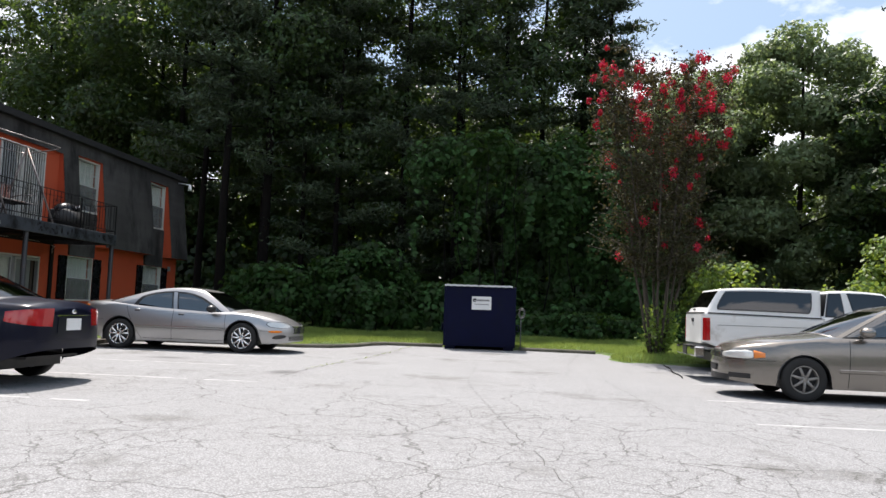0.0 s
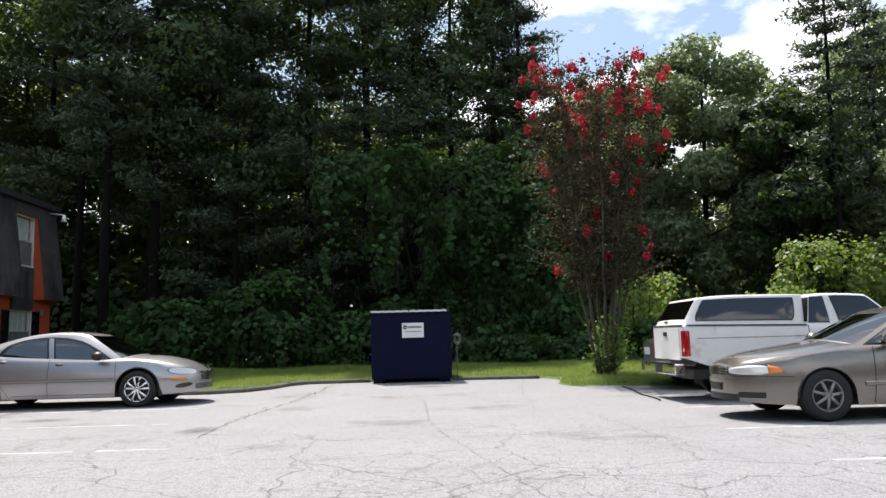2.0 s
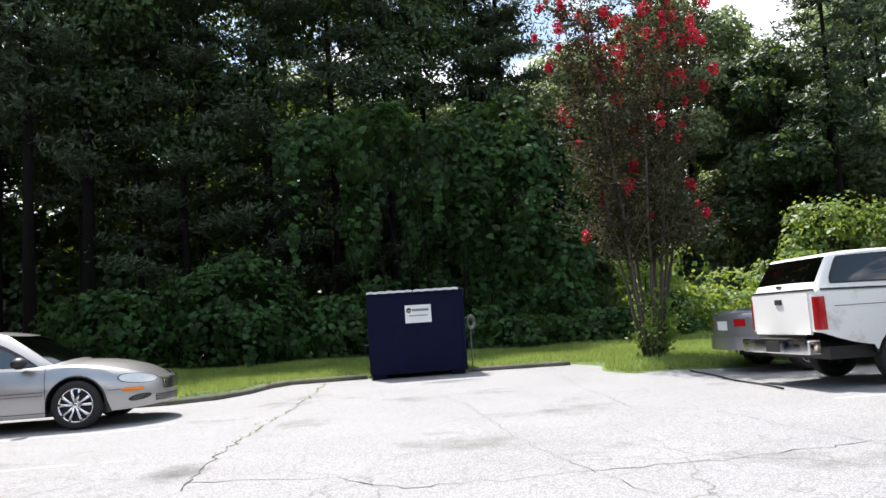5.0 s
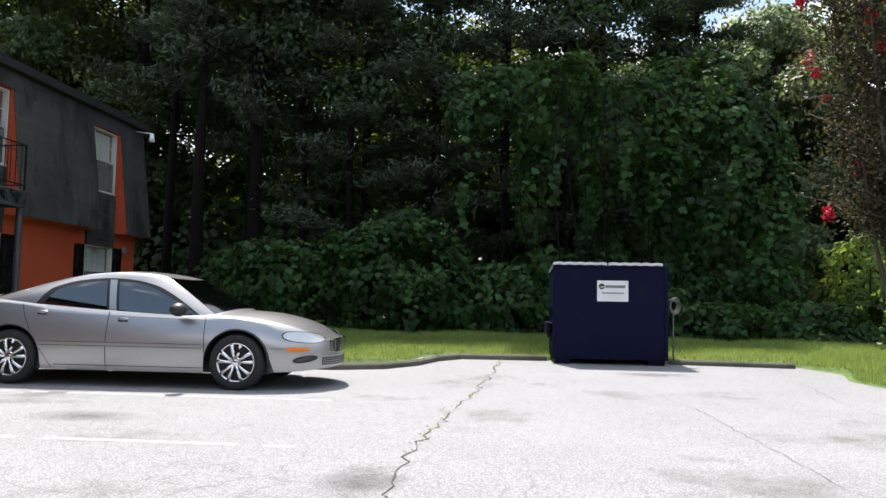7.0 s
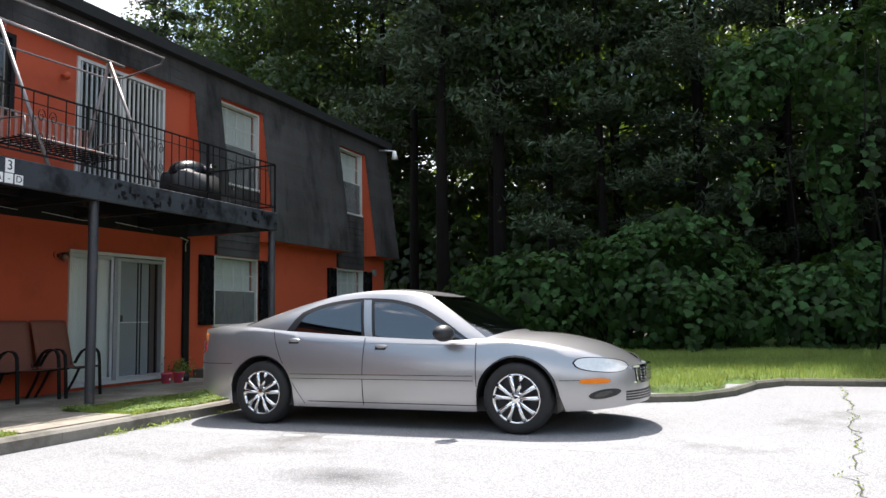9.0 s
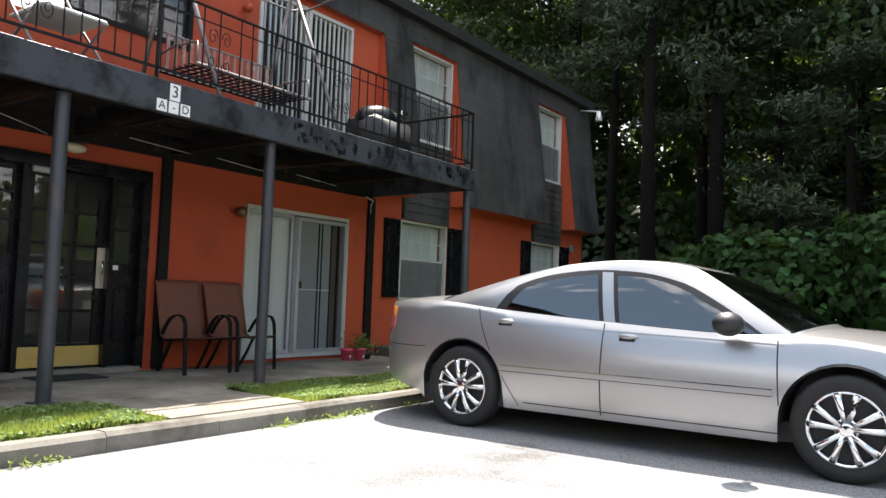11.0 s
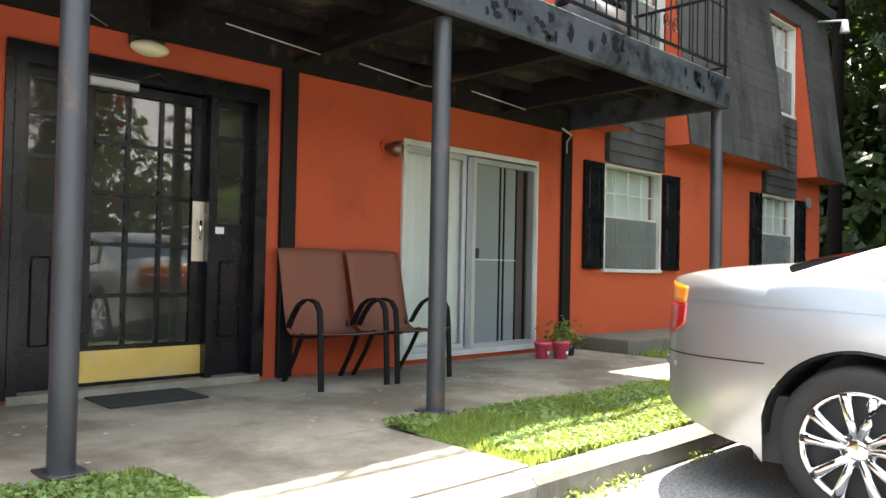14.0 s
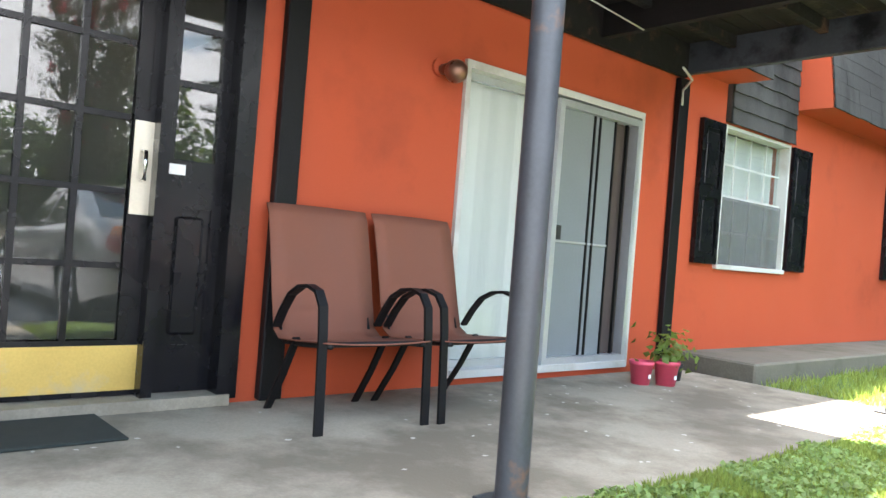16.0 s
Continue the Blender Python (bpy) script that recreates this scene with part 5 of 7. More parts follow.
# silver saloon with chrome ten-spoke wheels
def front_silver(s, host):
    for sg in (-1, 1):
        def lens(grow):
            def edge(u):
                h = math.sqrt(max(0, 1 - abs(2 * u - 1) ** 2.8))
                return 0.665 - 0.05 * u - (0.058 + grow) * h, 0.665 - 0.04 * u + (0.058 + grow) * h
            return edge
        part("headlight_gap", s.patch(3.385, 3.845, 0.6, 0.76, sg, 0.004, 20, 4, lens(0.007)), M_seam, host)
        part("headlight", s.patch(3.40, 3.835, 0.6, 0.76, sg, 0.012, 20, 4, lens(0.0)), M_clear_lens, host, "clear swept headlight")
        part("side_marker", s.patch(3.45, 3.70, 0.47, 0.52, sg, 0.01, 10, 2, lambda u: (0.47 + 0.012 * abs(2 * u - 1) ** 3, 0.52 - 0.012 * abs(2 * u - 1) ** 3)), M_amber_lens, host, "amber marker lamp")
        def oval(grow):
            def edge(u):
                h = (0.036 + grow) * math.sqrt(max(0, 1 - (2 * u - 1) ** 2))
                return 0.355 + 0.04 * u - h, 0.355 + 0.04 * u + h
            return edge
        part("fog_lamp_recess", s.patch(3.52, 3.79, 0.3, 0.42, sg, 0.005, 14, 3, oval(0.006)), M_plastic, host)
        part("fog_lamp", s.patch(3.56, 3.72, 0.3, 0.42, sg, 0.008, 14, 3, oval(-0.014)), M_darkglass, host, "small dark fog lamp")
        part("bumper_gap", s.patch(3.27, 3.45, 0.502, 0.507, sg, 0.003, 12, 1), M_seam, host)
        part("bumper_gap", s.patch(s.rear + 0.1, -0.38, 0.642, 0.648, sg, 0.003, 12, 1), M_seam, host)
        part("sill_line", s.patch(0.58, 2.48, 0.255, 0.262, sg, 0.003, 20, 1), M_seam, host)
        part("body_crease", s.patch(-0.85, 2.5, 0.86, 0.866, sg, 0.004, 40, 1, lambda u: (0.905 - 0.075 * u, 0.911 - 0.075 * u)), M_silver, host)
    g = part("grille", s.end_patch(-0.36, 0.36, 0.47, 0.60, True, 0.012), M_plastic, host, "egg-crate chrome grille")
    for k in range(11):
        y = -0.35 + k * 0.07
        part("grille_bar", s.end_patch(y - 0.006, y + 0.006, 0.475, 0.595, True, 0.017, 1, 3), M_chrome, g)
    for k in range(4):
        part("grille_bar", s.end_patch(-0.36, 0.36, 0.486 + k * 0.028, 0.494 + k * 0.028, True, 0.02), M_chrome, g)
    part("grille_rim", s.end_patch(-0.39, 0.39, 0.60, 0.622, True, 0.02), M_chrome, g)
    part("grille_rim", s.end_patch(-0.39, 0.39, 0.455, 0.47, True, 0.02), M_chrome, g)
    low = part("lower_intake", s.end_patch(-0.5, 0.5, 0.30, 0.39, True, 0.006, 16), M_plastic, host)
    for k in range(3):
        part("intake_bar", s.end_patch(-0.5, 0.5, 0.318 + k * 0.024, 0.325 + k * 0.024, True, 0.012, 16), M_silver, low)


def rear_silver(s, host):
    for sg in (-1, 1):
        part("tail_lamp", s.patch(s.rear + 0.012, s.rear + 0.29, 0.65, 0.9, sg, 0.008, 16, 6, lambda u: (0.72 + 0.07 * u**3, 0.888)), M_red_lens, host, "red lower tail lamp", True)
        part("indicator_lamp", s.patch(s.rear + 0.012, s.rear + 0.28, 0.84, 0.97, sg, 0.0075, 14, 4, lambda u: (0.891, 1.0 - 0.03 * u**1.5)), M_amber_lens, host, "amber upper lamp", True)
    part("bumper_strip", s.end_patch(-0.8, 0.8, 0.575, 0.60, False, 0.012, 20), M_silver, host)
    part("number_plate", s.end_patch(-0.16, 0.16, 0.70, 0.84, False, 0.01), M_signwhite, host)


shell_a = Shell(-1.10, 3.97, 0.93, 2.87, 0.40, 0.335, 0.20,
                [(-1.10, 0.975), (-0.9, 1.02), (-0.3, 1.025), (0.3, 0.985), (1.2, 0.925), (2.34, 0.872), (2.75, 0.865), (3.1, 0.825), (3.4, 0.765), (3.65, 0.695), (3.9, 0.58)],
                [(-1.10, 1.025), (-0.95, 1.065), (-0.4, 1.105), (0.2, 1.095), (1.5, 1.03), (2.4, 0.985), (2.65, 0.955), (3.06, 0.925), (3.46, 0.845), (3.72, 0.74), (3.9, 0.62)], n_rear=2.8, taper_r=0.72, n_front=2.3, taper_f=1.25, bulge=0.05)
# black plate under the panes: trim at its edge, painted interior dark within
cab_a = dict(xb=(-0.46, 2.60), xr=(0.64, 1.84), roof=[(0.4, 1.30), (0.64, 1.345), (0.9, 1.38), (1.25, 1.40), (1.6, 1.385), (1.84, 1.35), (2.05, 1.30)], wr=0.62, bow=(0.17, -0.16), v_win=(0.06, 0.96), windows=[], outlines=[
    ("window_surround", M_plastic, 0.003, [(0.263, 0.985), (1.2, 0.916), (2.39, 0.862)], [(0.263, 0.997), (0.41, 1.187), (0.8, 1.30), (1.137, 1.328), (1.409, 1.315), (1.751, 1.245), (2.031, 1.108), (2.39, 0.868)]),
    ("side_window", M_carglass, 0.008, [(0.36, 0.993), (1.19, 0.93)], [(0.385, 1.03), (0.49, 1.163), (0.813, 1.26), (1.113, 1.295)]),
    ("side_window", M_carglass, 0.008, [(1.35, 0.922), (2.32, 0.878)], [(1.275, 1.285), (1.488, 1.27), (1.728, 1.21), (1.974, 1.089), (2.179, 0.974), (2.335, 0.885)]),
    ("door_pillar", M_silver, 0.007, [(1.225, 0.925), (1.315, 0.92)], [(1.145, 1.31), (1.235, 1.308)]),
    ("belt_trim", M_chrome, 0.009, [(0.27, 0.972), (1.2, 0.904), (2.4, 0.852)], [(0.27, 0.983), (1.2, 0.914), (2.4, 0.860)])])
car("silver_saloon", "silver four-door saloon with chrome wheels, parked at the kerb", shell_a, cab_a, M_silver, (-8.765, 17.19, 0.0), 0, 0.335, 0.235, 5, M_chrome, "split", M_carglass,
    front_silver, rear_silver, ((0.12, 0.42), (1.24, 0.0), (2.46, 0.03)), (0.40, 1.44), (2.18, 0.955), (0.38, 2.44, 0.52, None), 1.015)


# champagne saloon facing the lane
def front_gold(s, host):
    for sg in (-1, 1):
        part("headlight", s.patch(3.32, 3.65, 0.57, 0.70, sg, 0.01, 16, 4, lambda u: (0.575 + 0.02 * abs(2 * u - 1) ** 4, 0.70 - 0.03 * u - 0.03 * abs(2 * u - 1) ** 4)), M_clear_lens, host, "clear headlight", True)
        part("indicator_lamp", s.patch(3.18, 3.315, 0.57, 0.70, sg, 0.011, 8, 3, lambda u: (0.60 - 0.02 * u, 0.66 + 0.035 * u)), M_amber_lens, host, "amber corner lamp", True)
    g = part("grille", s.end_patch(-0.3, 0.3, 0.57, 0.67, True, 0.012), M_plastic, host)
    for k in range(3):
        part("grille_bar", s.end_patch(-0.3, 0.3, 0.585 + k * 0.032, 0.593 + k * 0.032, True, 0.02), M_chrome, g)
    part("lower_intake", s.end_patch(-0.45, 0.45, 0.25, 0.33, True, 0.008), M_plastic, host)
    for sg in (-1, 1):
        part("bumper_gap", s.patch(3.05, 3.66, 0.55, 0.556, sg, 0.003, 14, 1), M_seam, host)
        part("air_slot", s.patch(3.36, 3.6, 0.29, 0.36, sg, 0.004, 10, 2), M_plastic, host, "dark slot in the bumper")
        part("rub_strip", s.patch(3.05, 3.68, 0.44, 0.475, sg, 0.014, 14, 2), M_gold, host)
    part("bumper_strip", s.end_patch(-0.78, 0.78, 0.47, 0.51, True, 0.015, 24), M_gold, host)
    part("number_plate", s.end_patch(-0.15, 0.15, 0.37, 0.46, True, 0.02), M_plastic, host, "dark front plate holder")


shell_b = Shell(-1.02, 3.70, 0.87, 2.67, 0.36, 0.30, 0.19,
                [(-1.02, 0.85), (-0.8, 0.93), (0, 0.95), (1.0, 0.93), (2.2, 0.89), (2.7, 0.84), (3.2, 0.775), (3.5, 0.715), (3.62, 0.65)],
                [(-1.02, 0.92), (-0.85, 1.0), (-0.3, 1.03), (1.0, 1.03), (2.2, 0.99), (2.6, 0.945), (3.2, 0.865), (3.5, 0.785), (3.62, 0.69)], n_front=2.4, taper_f=1.1)
cab_b = dict(xb=(-0.35, 2.30), xr=(0.25, 1.38), roof=[(0.1, 1.35), (0.4, 1.38), (0.9, 1.39), (1.2, 1.375), (1.45, 1.34)], wr=0.60, windows=[(lambda v: 0.15 + 0.08 * v, lambda v: 0.465, 0.1, 0.86), (lambda v: 0.51, lambda v: 0.95 - 0.02 * v, 0.1, 0.86)])
car("champagne_saloon", "champagne-beige four-door saloon with alloy wheels, parked", shell_b, cab_b, M_gold, (4.42 + 2.67, 11.77, 0.0), 180, 0.315, 0.195, 7, M_tanalloy, "bar", M_carglass,
    front_gold, None, ((0.3, 0.3), (0.95, 0.0), (2.05, 0.04)), (0.45, 1.4), (1.86, 1.0), (0.35, 2.2, 0.45, None))


# dark blue saloon, seen from behind
def rear_blue(s, host):
    for sg in (-1, 1):
        part("tail_lamp", s.patch(s.rear + 0.012, s.rear + 0.34, 0.74, 0.98, sg, 0.008, 12, 5, lambda u: (0.74 + 0.06 * u, 0.965 - 0.05 * u)), M_red_lens, host, "large red tail lamp")
    part("plate_recess", s.end_patch(-0.32, 0.32, 0.66, 0.86, False, 0.004), M_bluecar, host)
    part("number_plate", s.end_patch(-0.155, 0.155, 0.69, 0.84, False, 0.012), M_signwhite, host, "white number plate")
    part("boot_strip", s.end_patch(-0.35, 0.35, 0.87, 0.885, False, 0.012), M_chrome, host, "chrome strip")
    bm = bmesh.new()
    x = s.end_x(0, 0.92, False)
    bmesh.ops.create_uvsphere(bm, u_segments=16, v_segments=8, radius=1, matrix=Matrix.Translation((x - 0.004, 0, 0.925)) @ Matrix.Diagonal((0.01, 0.05, 0.03, 1)))
    part("badge", bm, M_chrome, host, "round chrome badge", True)
    part("bumper_strip", s.end_patch(-0.8, 0.8, 0.56, 0.57, False, 0.006, 20), M_bluecar, host)


shell_c = Shell(-1.05, 3.75, 0.895, 2.78, 0.37, 0.32, 0.20,
                [(-1.05, 0.9), (-0.85, 0.98), (0, 1.0), (1.2, 0.97), (2.5, 0.93), (3.2, 0.8), (3.75, 0.64)],
                [(-1.05, 0.97), (-0.9, 1.06), (-0.3, 1.09), (1.0, 1.09), (2.3, 1.05), (2.7, 1.0), (3.3, 0.88), (3.75, 0.7)])
cab_c = dict(xb=(-0.35, 2.75), xr=(0.6, 1.75), roof=[(0.3, 1.40), (0.7, 1.45), (1.2, 1.475), (1.7, 1.45), (1.95, 1.40)], wr=0.62, windows=[(lambda v: 0.15 + 0.08 * v, lambda v: 0.465, 0.1, 0.86), (lambda v: 0.51, lambda v: 0.95 - 0.02 * v, 0.1, 0.86)])
car("dark_blue_saloon", "dark blue four-door saloon parked nose-in, red tail lamps", shell_c, cab_c, M_bluecar, (-6.36, 8.95, 0.0), 180, 0.32, 0.205, 5, M_alu, "split", M_darkglass,
    None, rear_blue, ((0.35, 0.35), (1.15, 0.0), (2.4, 0.04)), (0.6, 1.7), (2.25, 1.02))


def rear_grey(s, host):
    for sg in (-1, 1):
        part("tail_lamp", s.patch(s.rear + 0.03, s.rear + 0.11, 0.74, 0.86, sg, 0.006, 10, 4), M_red_lens, host, "red tail lamp")
    part("number_plate", s.end_patch(-0.155, 0.155, 0.68, 0.83, False, 0.012), M_signwhite, host, "pale number plate")
    part("bumper", s.end_patch(-0.84, 0.84, 0.36, 0.58, False, 0.05, 24), M_greycar, host)


car("grey_saloon", "grey saloon parked nose-in beyond the pickup", Shell(-1.0, 3.5, 0.86, 2.65, 0.36, 0.30, 0.22,
    [(-1.0, 0.88), (-0.8, 0.95), (0, 0.96), (2.4, 0.9), (3.0, 0.8), (3.5, 0.62)], [(-1.0, 0.93), (-0.85, 1.0), (-0.2, 1.04), (2.2, 1.0), (2.6, 0.96), (3.5, 0.68)], n_rear=2.5, taper_r=0.6),
    dict(xb=(-0.15, 2.5), xr=(0.6, 1.6), roof=[(0.4, 1.34), (0.9, 1.39), (1.4, 1.39), (1.8, 1.33)], wr=0.58, windows=[(lambda v: 0.15 + 0.08 * v, lambda v: 0.465, 0.1, 0.86), (lambda v: 0.51, lambda v: 0.95 - 0.02 * v, 0.1, 0.86)]),
    M_greycar, (5.15, 17.32, 0.02), 0, 0.30, 0.19, 6, M_alu, "bar", M_darkglass, None, rear_grey, ((1.05, 0.0),), ())


# ---- white pickup with a camper shell ----
def pickup(at):
    s = Shell(-1.14, 3.75, 0.835, 2.95, 0.40, 0.34, 0.46,
              [(-1.14, 1.255), (0.95, 1.215), (2.2, 1.19), (2.8, 1.13), (3.4, 1.06), (3.75, 0.98)], [(-1.14, 1.265), (0.95, 1.225), (2.3, 1.22), (2.7, 1.19), (3.4, 1.11), (3.75, 1.03)],
              n_rear=9, n_front=6, taper_r=0.3, taper_f=0.5, bulge=0.015)
    host = thing("white_pickup", "old white pickup truck with white camper shell", "pickup truck")
    part("body", s.body(), M_whitecar, host, "", True)
    part("underbody", cube(-0.95, 3.5, -0.7, 0.7, 0.36, 0.52), M_plastic, host)
    cabin(s, (0.98, 2.62), (1.08, 2.02), [(1.0, 1.69), (1.5, 1.705), (2.1, 1.68)], 0.68, [(lambda v: 0.02, lambda v: 0.2, 0.1, 0.88), (lambda v: 0.32, lambda v: 0.94, 0.1, 0.88)], glass_mat=M_darkglass, paint=M_whitecar, host=host, v_win=(0.1, 0.9))
    cabin(s, (-1.1, 0.93), (-0.82, 0.95), [(-1.1, 1.675), (0.0, 1.71), (1.0, 1.705)], 0.71, [(lambda v: 0.075 + 0.05 * abs(2 * v - 1.1) ** 4, lambda v: 0.9 - 0.05 * abs(2 * v - 1.1) ** 4, 0.17, 0.84)], glass_mat=M_darkglass, paint=M_whitecar, host=host, v_win=(0.16, 0.9), front_glass=False, bow=(0.0, -0.05))
    for sg in (-1, 1):
        part("shell_seal", s.patch(-1.06, 0.92, 1.2, 1.24, sg, 0.012, 20, 1, lambda u: (1.228 - 0.04 * u, 1.252 - 0.04 * u)), M_plastic, host, "black rubber seal")
        part("tail_lamp", s.patch(-1.12, -1.03, 0.74, 1.15, sg, 0.014, 6, 5), M_red_lens, host, "tall red tail lamp")
        part("tail_lamp", s.end_patch(sg * 0.735, sg * 0.805, 0.74, 1.15, False, 0.014, 6, 5), M_red_lens, host, "tall red tail lamp")
        # crease drawn as a dark strip, its shade painted on
        part("body_crease", s.patch(-0.9, 2.3, 1.02, 1.027, sg, 0.004, 20, 1), M_seam, host)
        part("cab_gap", s.patch(0.945, 0.955, 0.56, 1.2, sg, 0.004, 1, 6), M_seam, host)
        part("rub_strip", s.patch(0.42, 2.5, 0.70, 0.73, sg, 0.01, 20, 1), M_plastic, host, "black rubbing strip")
        part("door_gap", s.patch(1.36, 1.368, 0.56, 1.19, sg, 0.004, 1, 6), M_seam, host)
        part("door_handle", s.patch(1.42, 1.54, 1.06, 1.10, sg, 0.022, 6, 2), M_plastic, host, "black door handle")
    part("shell_seal", s.end_patch(-0.76, 0.76, 1.228, 1.252, False, 0.012), M_plastic, host, "black rubber seal")
    gate = part("tailgate", s.end_patch(-0.66, 0.66, 0.68, 1.21, False, 0.012), M_whitecar, host)
    x = s.rear
    part("gate_handle", cube(x - 0.03, x - 0.01, -0.08, 0.08, 1.07, 1.14, 0.006), M_plastic, gate)
    part("shell_handle", cube(x - 0.005, x + 0.03, -0.05, 0.05, 1.29, 1.32, 0.005), M_plastic, host)
    b = part("rear_bumper", cube(x - 0.16, x + 0.02, -0.82, 0.82, 0.44, 0.62, 0.02), M_chrome, host, "dull chrome step bumper")
    part("bumper_step", cube(x - 0.15, x - 0.02, -0.3, 0.3, 0.62, 0.63), M_plastic, b)
    part("number_plate", cube(x - 0.168, x - 0.162, -0.16, 0.16, 0.46, 0.60), M_plastic, b, "dark plate recess")
    for sg in (-1, 1):
        part("bumper_end", cube(x - 0.165, x - 0.16, sg * 0.76, sg * 0.5, 0.57, 0.60), M_plastic, b)
    for xx, yy in ((0, 0.72), (0, -0.72), (2.95, 0.72), (2.95, -0.72)):
        wheel(host, xx, yy, 0.345, 0.19, 0.2, 6, M_alu, "bar")
    for c in (0, 2.95):
        for sg in (-1, 1):
            bm = lathe(bmesh.new(), [(0.405, 0.0), (0.385, sg * 0.01), (0.385, -sg * 0.3), (0.001, -sg * 0.3)], 32, "y", (c, sg * 0.80, 0.34))
            bmesh.ops.delete(bm, geom=[v for v in bm.verts if v.co.z < 0.38], context="VERTS")
            part("wheel_arch_liner", bm, M_plastic, host)
    host.matrix_basis = pose(*at)


pickup((4.87, 14.76, 0.0))

# ---- trees and undergrowth ----
def leaf_mesh(name, pts, nrm, size, jitter=0.6, droop=0.0, seed=1, aspect=0.62, fold=0.18):
    """Many small folded leaves: one quad of two bent halves each, at points with outward ways."""
    r = np.random.default_rng(seed)
    n = len(pts)
    nv = nrm + r.normal(0, jitter, (n, 3))
    nv /= np.linalg.norm(nv, axis=1, keepdims=True) + 1e-9
    t = r.normal(0, 1, (n, 3)) + np.array([0, 0, -droop])
    t -= nv * np.sum(t * nv, axis=1, keepdims=True)
    t /= np.linalg.norm(t, axis=1, keepdims=True) + 1e-9
    b = np.cross(nv, t)
    s = size * r.uniform(0.6, 1.35, (n, 1))
    v = np.empty((n, 4, 3))
    v[:, 0] = pts - t * s * 0.5
    v[:, 1] = pts + b * s * aspect * 0.5 - nv * s * fold - t * s * 0.08
    v[:, 2] = pts + t * s * 0.5
    v[:, 3] = pts - b * s * aspect * 0.5 - nv * s * fold - t * s * 0.08
    me = bpy.data.meshes.new(name)
    me.vertices.add(4 * n)
    me.vertices.foreach_set("co", v.ravel())
    base = np.arange(n)[:, None] * 4
    tri = np.concatenate([base + [0, 1, 2], base + [0, 2, 3]], axis=1).reshape(-1)
    me.loops.add(6 * n)
    me.loops.foreach_set("vertex_index", tri.astype(np.int32))
    me.polygons.add(2 * n)
    me.polygons.foreach_set("loop_start", np.arange(0, 6 * n, 3, dtype=np.int32))
    me.update(calc_edges=True)
    me.validate()
    return me


def lobed_mesh(name, pts, nrm, size, jitter=0.35, droop=1.4, seed=1):
    """Broad three-lobed leaves that hang tip down, folded a little along the midrib."""
    r = np.random.default_rng(seed)
    n = len(pts)
    nv = nrm / (np.linalg.norm(nrm, axis=1, keepdims=True) + 1e-9) + r.normal(0, jitter, (n, 3))
    nv /= np.linalg.norm(nv, axis=1, keepdims=True) + 1e-9
    t = r.normal(0, 0.5, (n, 3)) + np.array([0, 0, -droop])
    t -= nv * np.sum(t * nv, axis=1, keepdims=True)
    t /= np.linalg.norm(t, axis=1, keepdims=True) + 1e-9
    b = np.cross(nv, t)
    s = size * r.uniform(0.55, 1.3, (n, 1))
    # stem, then round one half to the tip; length along the midrib, width, drop
    half = ((-0.36, 0.2, -0.03), (-0.18, 0.47, -0.10), (0.08, 0.46, -0.13), (0.12, 0.27, -0.05), (0.34, 0.22, -0.06))
    ring = [(-0.3, 0, 0)] + list(half) + [(0.56, 0, -0.08)] + [(a, -w, d) for a, w, d in reversed(half)]
    m = len(ring)
    v = np.empty((n, m + 1, 3))
    v[:, 0] = pts
    for k, (a, w, d) in enumerate(ring):
        v[:, k + 1] = pts + t * s * a + b * s * w + nv * s * d
    fan = np.array([(0, 1 + k, 1 + (k + 1) % m) for k in range(m)])
    me = bpy.data.meshes.new(name)
    me.vertices.add((m + 1) * n)
    me.vertices.foreach_set("co", v.ravel())
    tri = (np.arange(n)[:, None, None] * (m + 1) + fan[None]).reshape(-1)
    me.loops.add(len(tri))
    me.loops.foreach_set("vertex_index", tri.astype(np.int32))
    me.polygons.add(len(tri) // 3)
    me.polygons.foreach_set("loop_start", np.arange(0, len(tri), 3, dtype=np.int32))
    me.update(calc_edges=True)
    me.validate()
    return me


def blob_points(r, centre, radii, n, shell=0.45, low=-1.0):
    """Points near the surface of a lumpy ellipsoid, with outward ways."""
    d = r.normal(0, 1, (n * 2, 3))
    d /= np.linalg.norm(d, axis=1, keepdims=True)
    d = d[d[:, 2] > low][:n]
    k = 1 - shell * r.random((len(d), 1)) ** 1.7
    lump = 1 + 0.13 * np.sin(d[:, :1] * 7 + centre[0]) * np.sin(d[:, 1:2] * 6 + centre[1]) + 0.1 * np.sin(d[:, 2:] * 9 + centre[2])
    return np.array(centre) + d * np.array(radii) * k * lump, d


def trunk_mesh(base, top, r0, r1, limbs=(), seed=1, bend=0.25):
    r = random.Random(seed)
    bm = bmesh.new()
    b, t = Vector(base), Vector(top)
    n = 9
    ph = r.uniform(0, 6)
    pts = [b + (t - b) * k / n + Vector((math.sin(k * 0.8 + ph), math.cos(k * 0.7 + ph), 0)) * bend * (k / n) * 0.5 for k in range(n + 1)]
    tube(bm, [b - Vector((0, 0, 0.15))] + pts, r0, 9, r1)
    for f, way, length, rad in limbs:
        i = min(n - 1, int(f * n))
        p = pts[i] + (pts[i + 1] - pts[i]) * (f * n - i)
        w = Vector(way).normalized()
        q = [p]
        for k in range(1, 6):
            q.append(p + w * length * k / 5 + Vector((r.uniform(-0.1, 0.1), r.uniform(-0.1, 0.1), 0.09 * length * (k / 5) ** 2)) )
        tube(bm, q, rad, 6, rad * 0.25)
    return bm


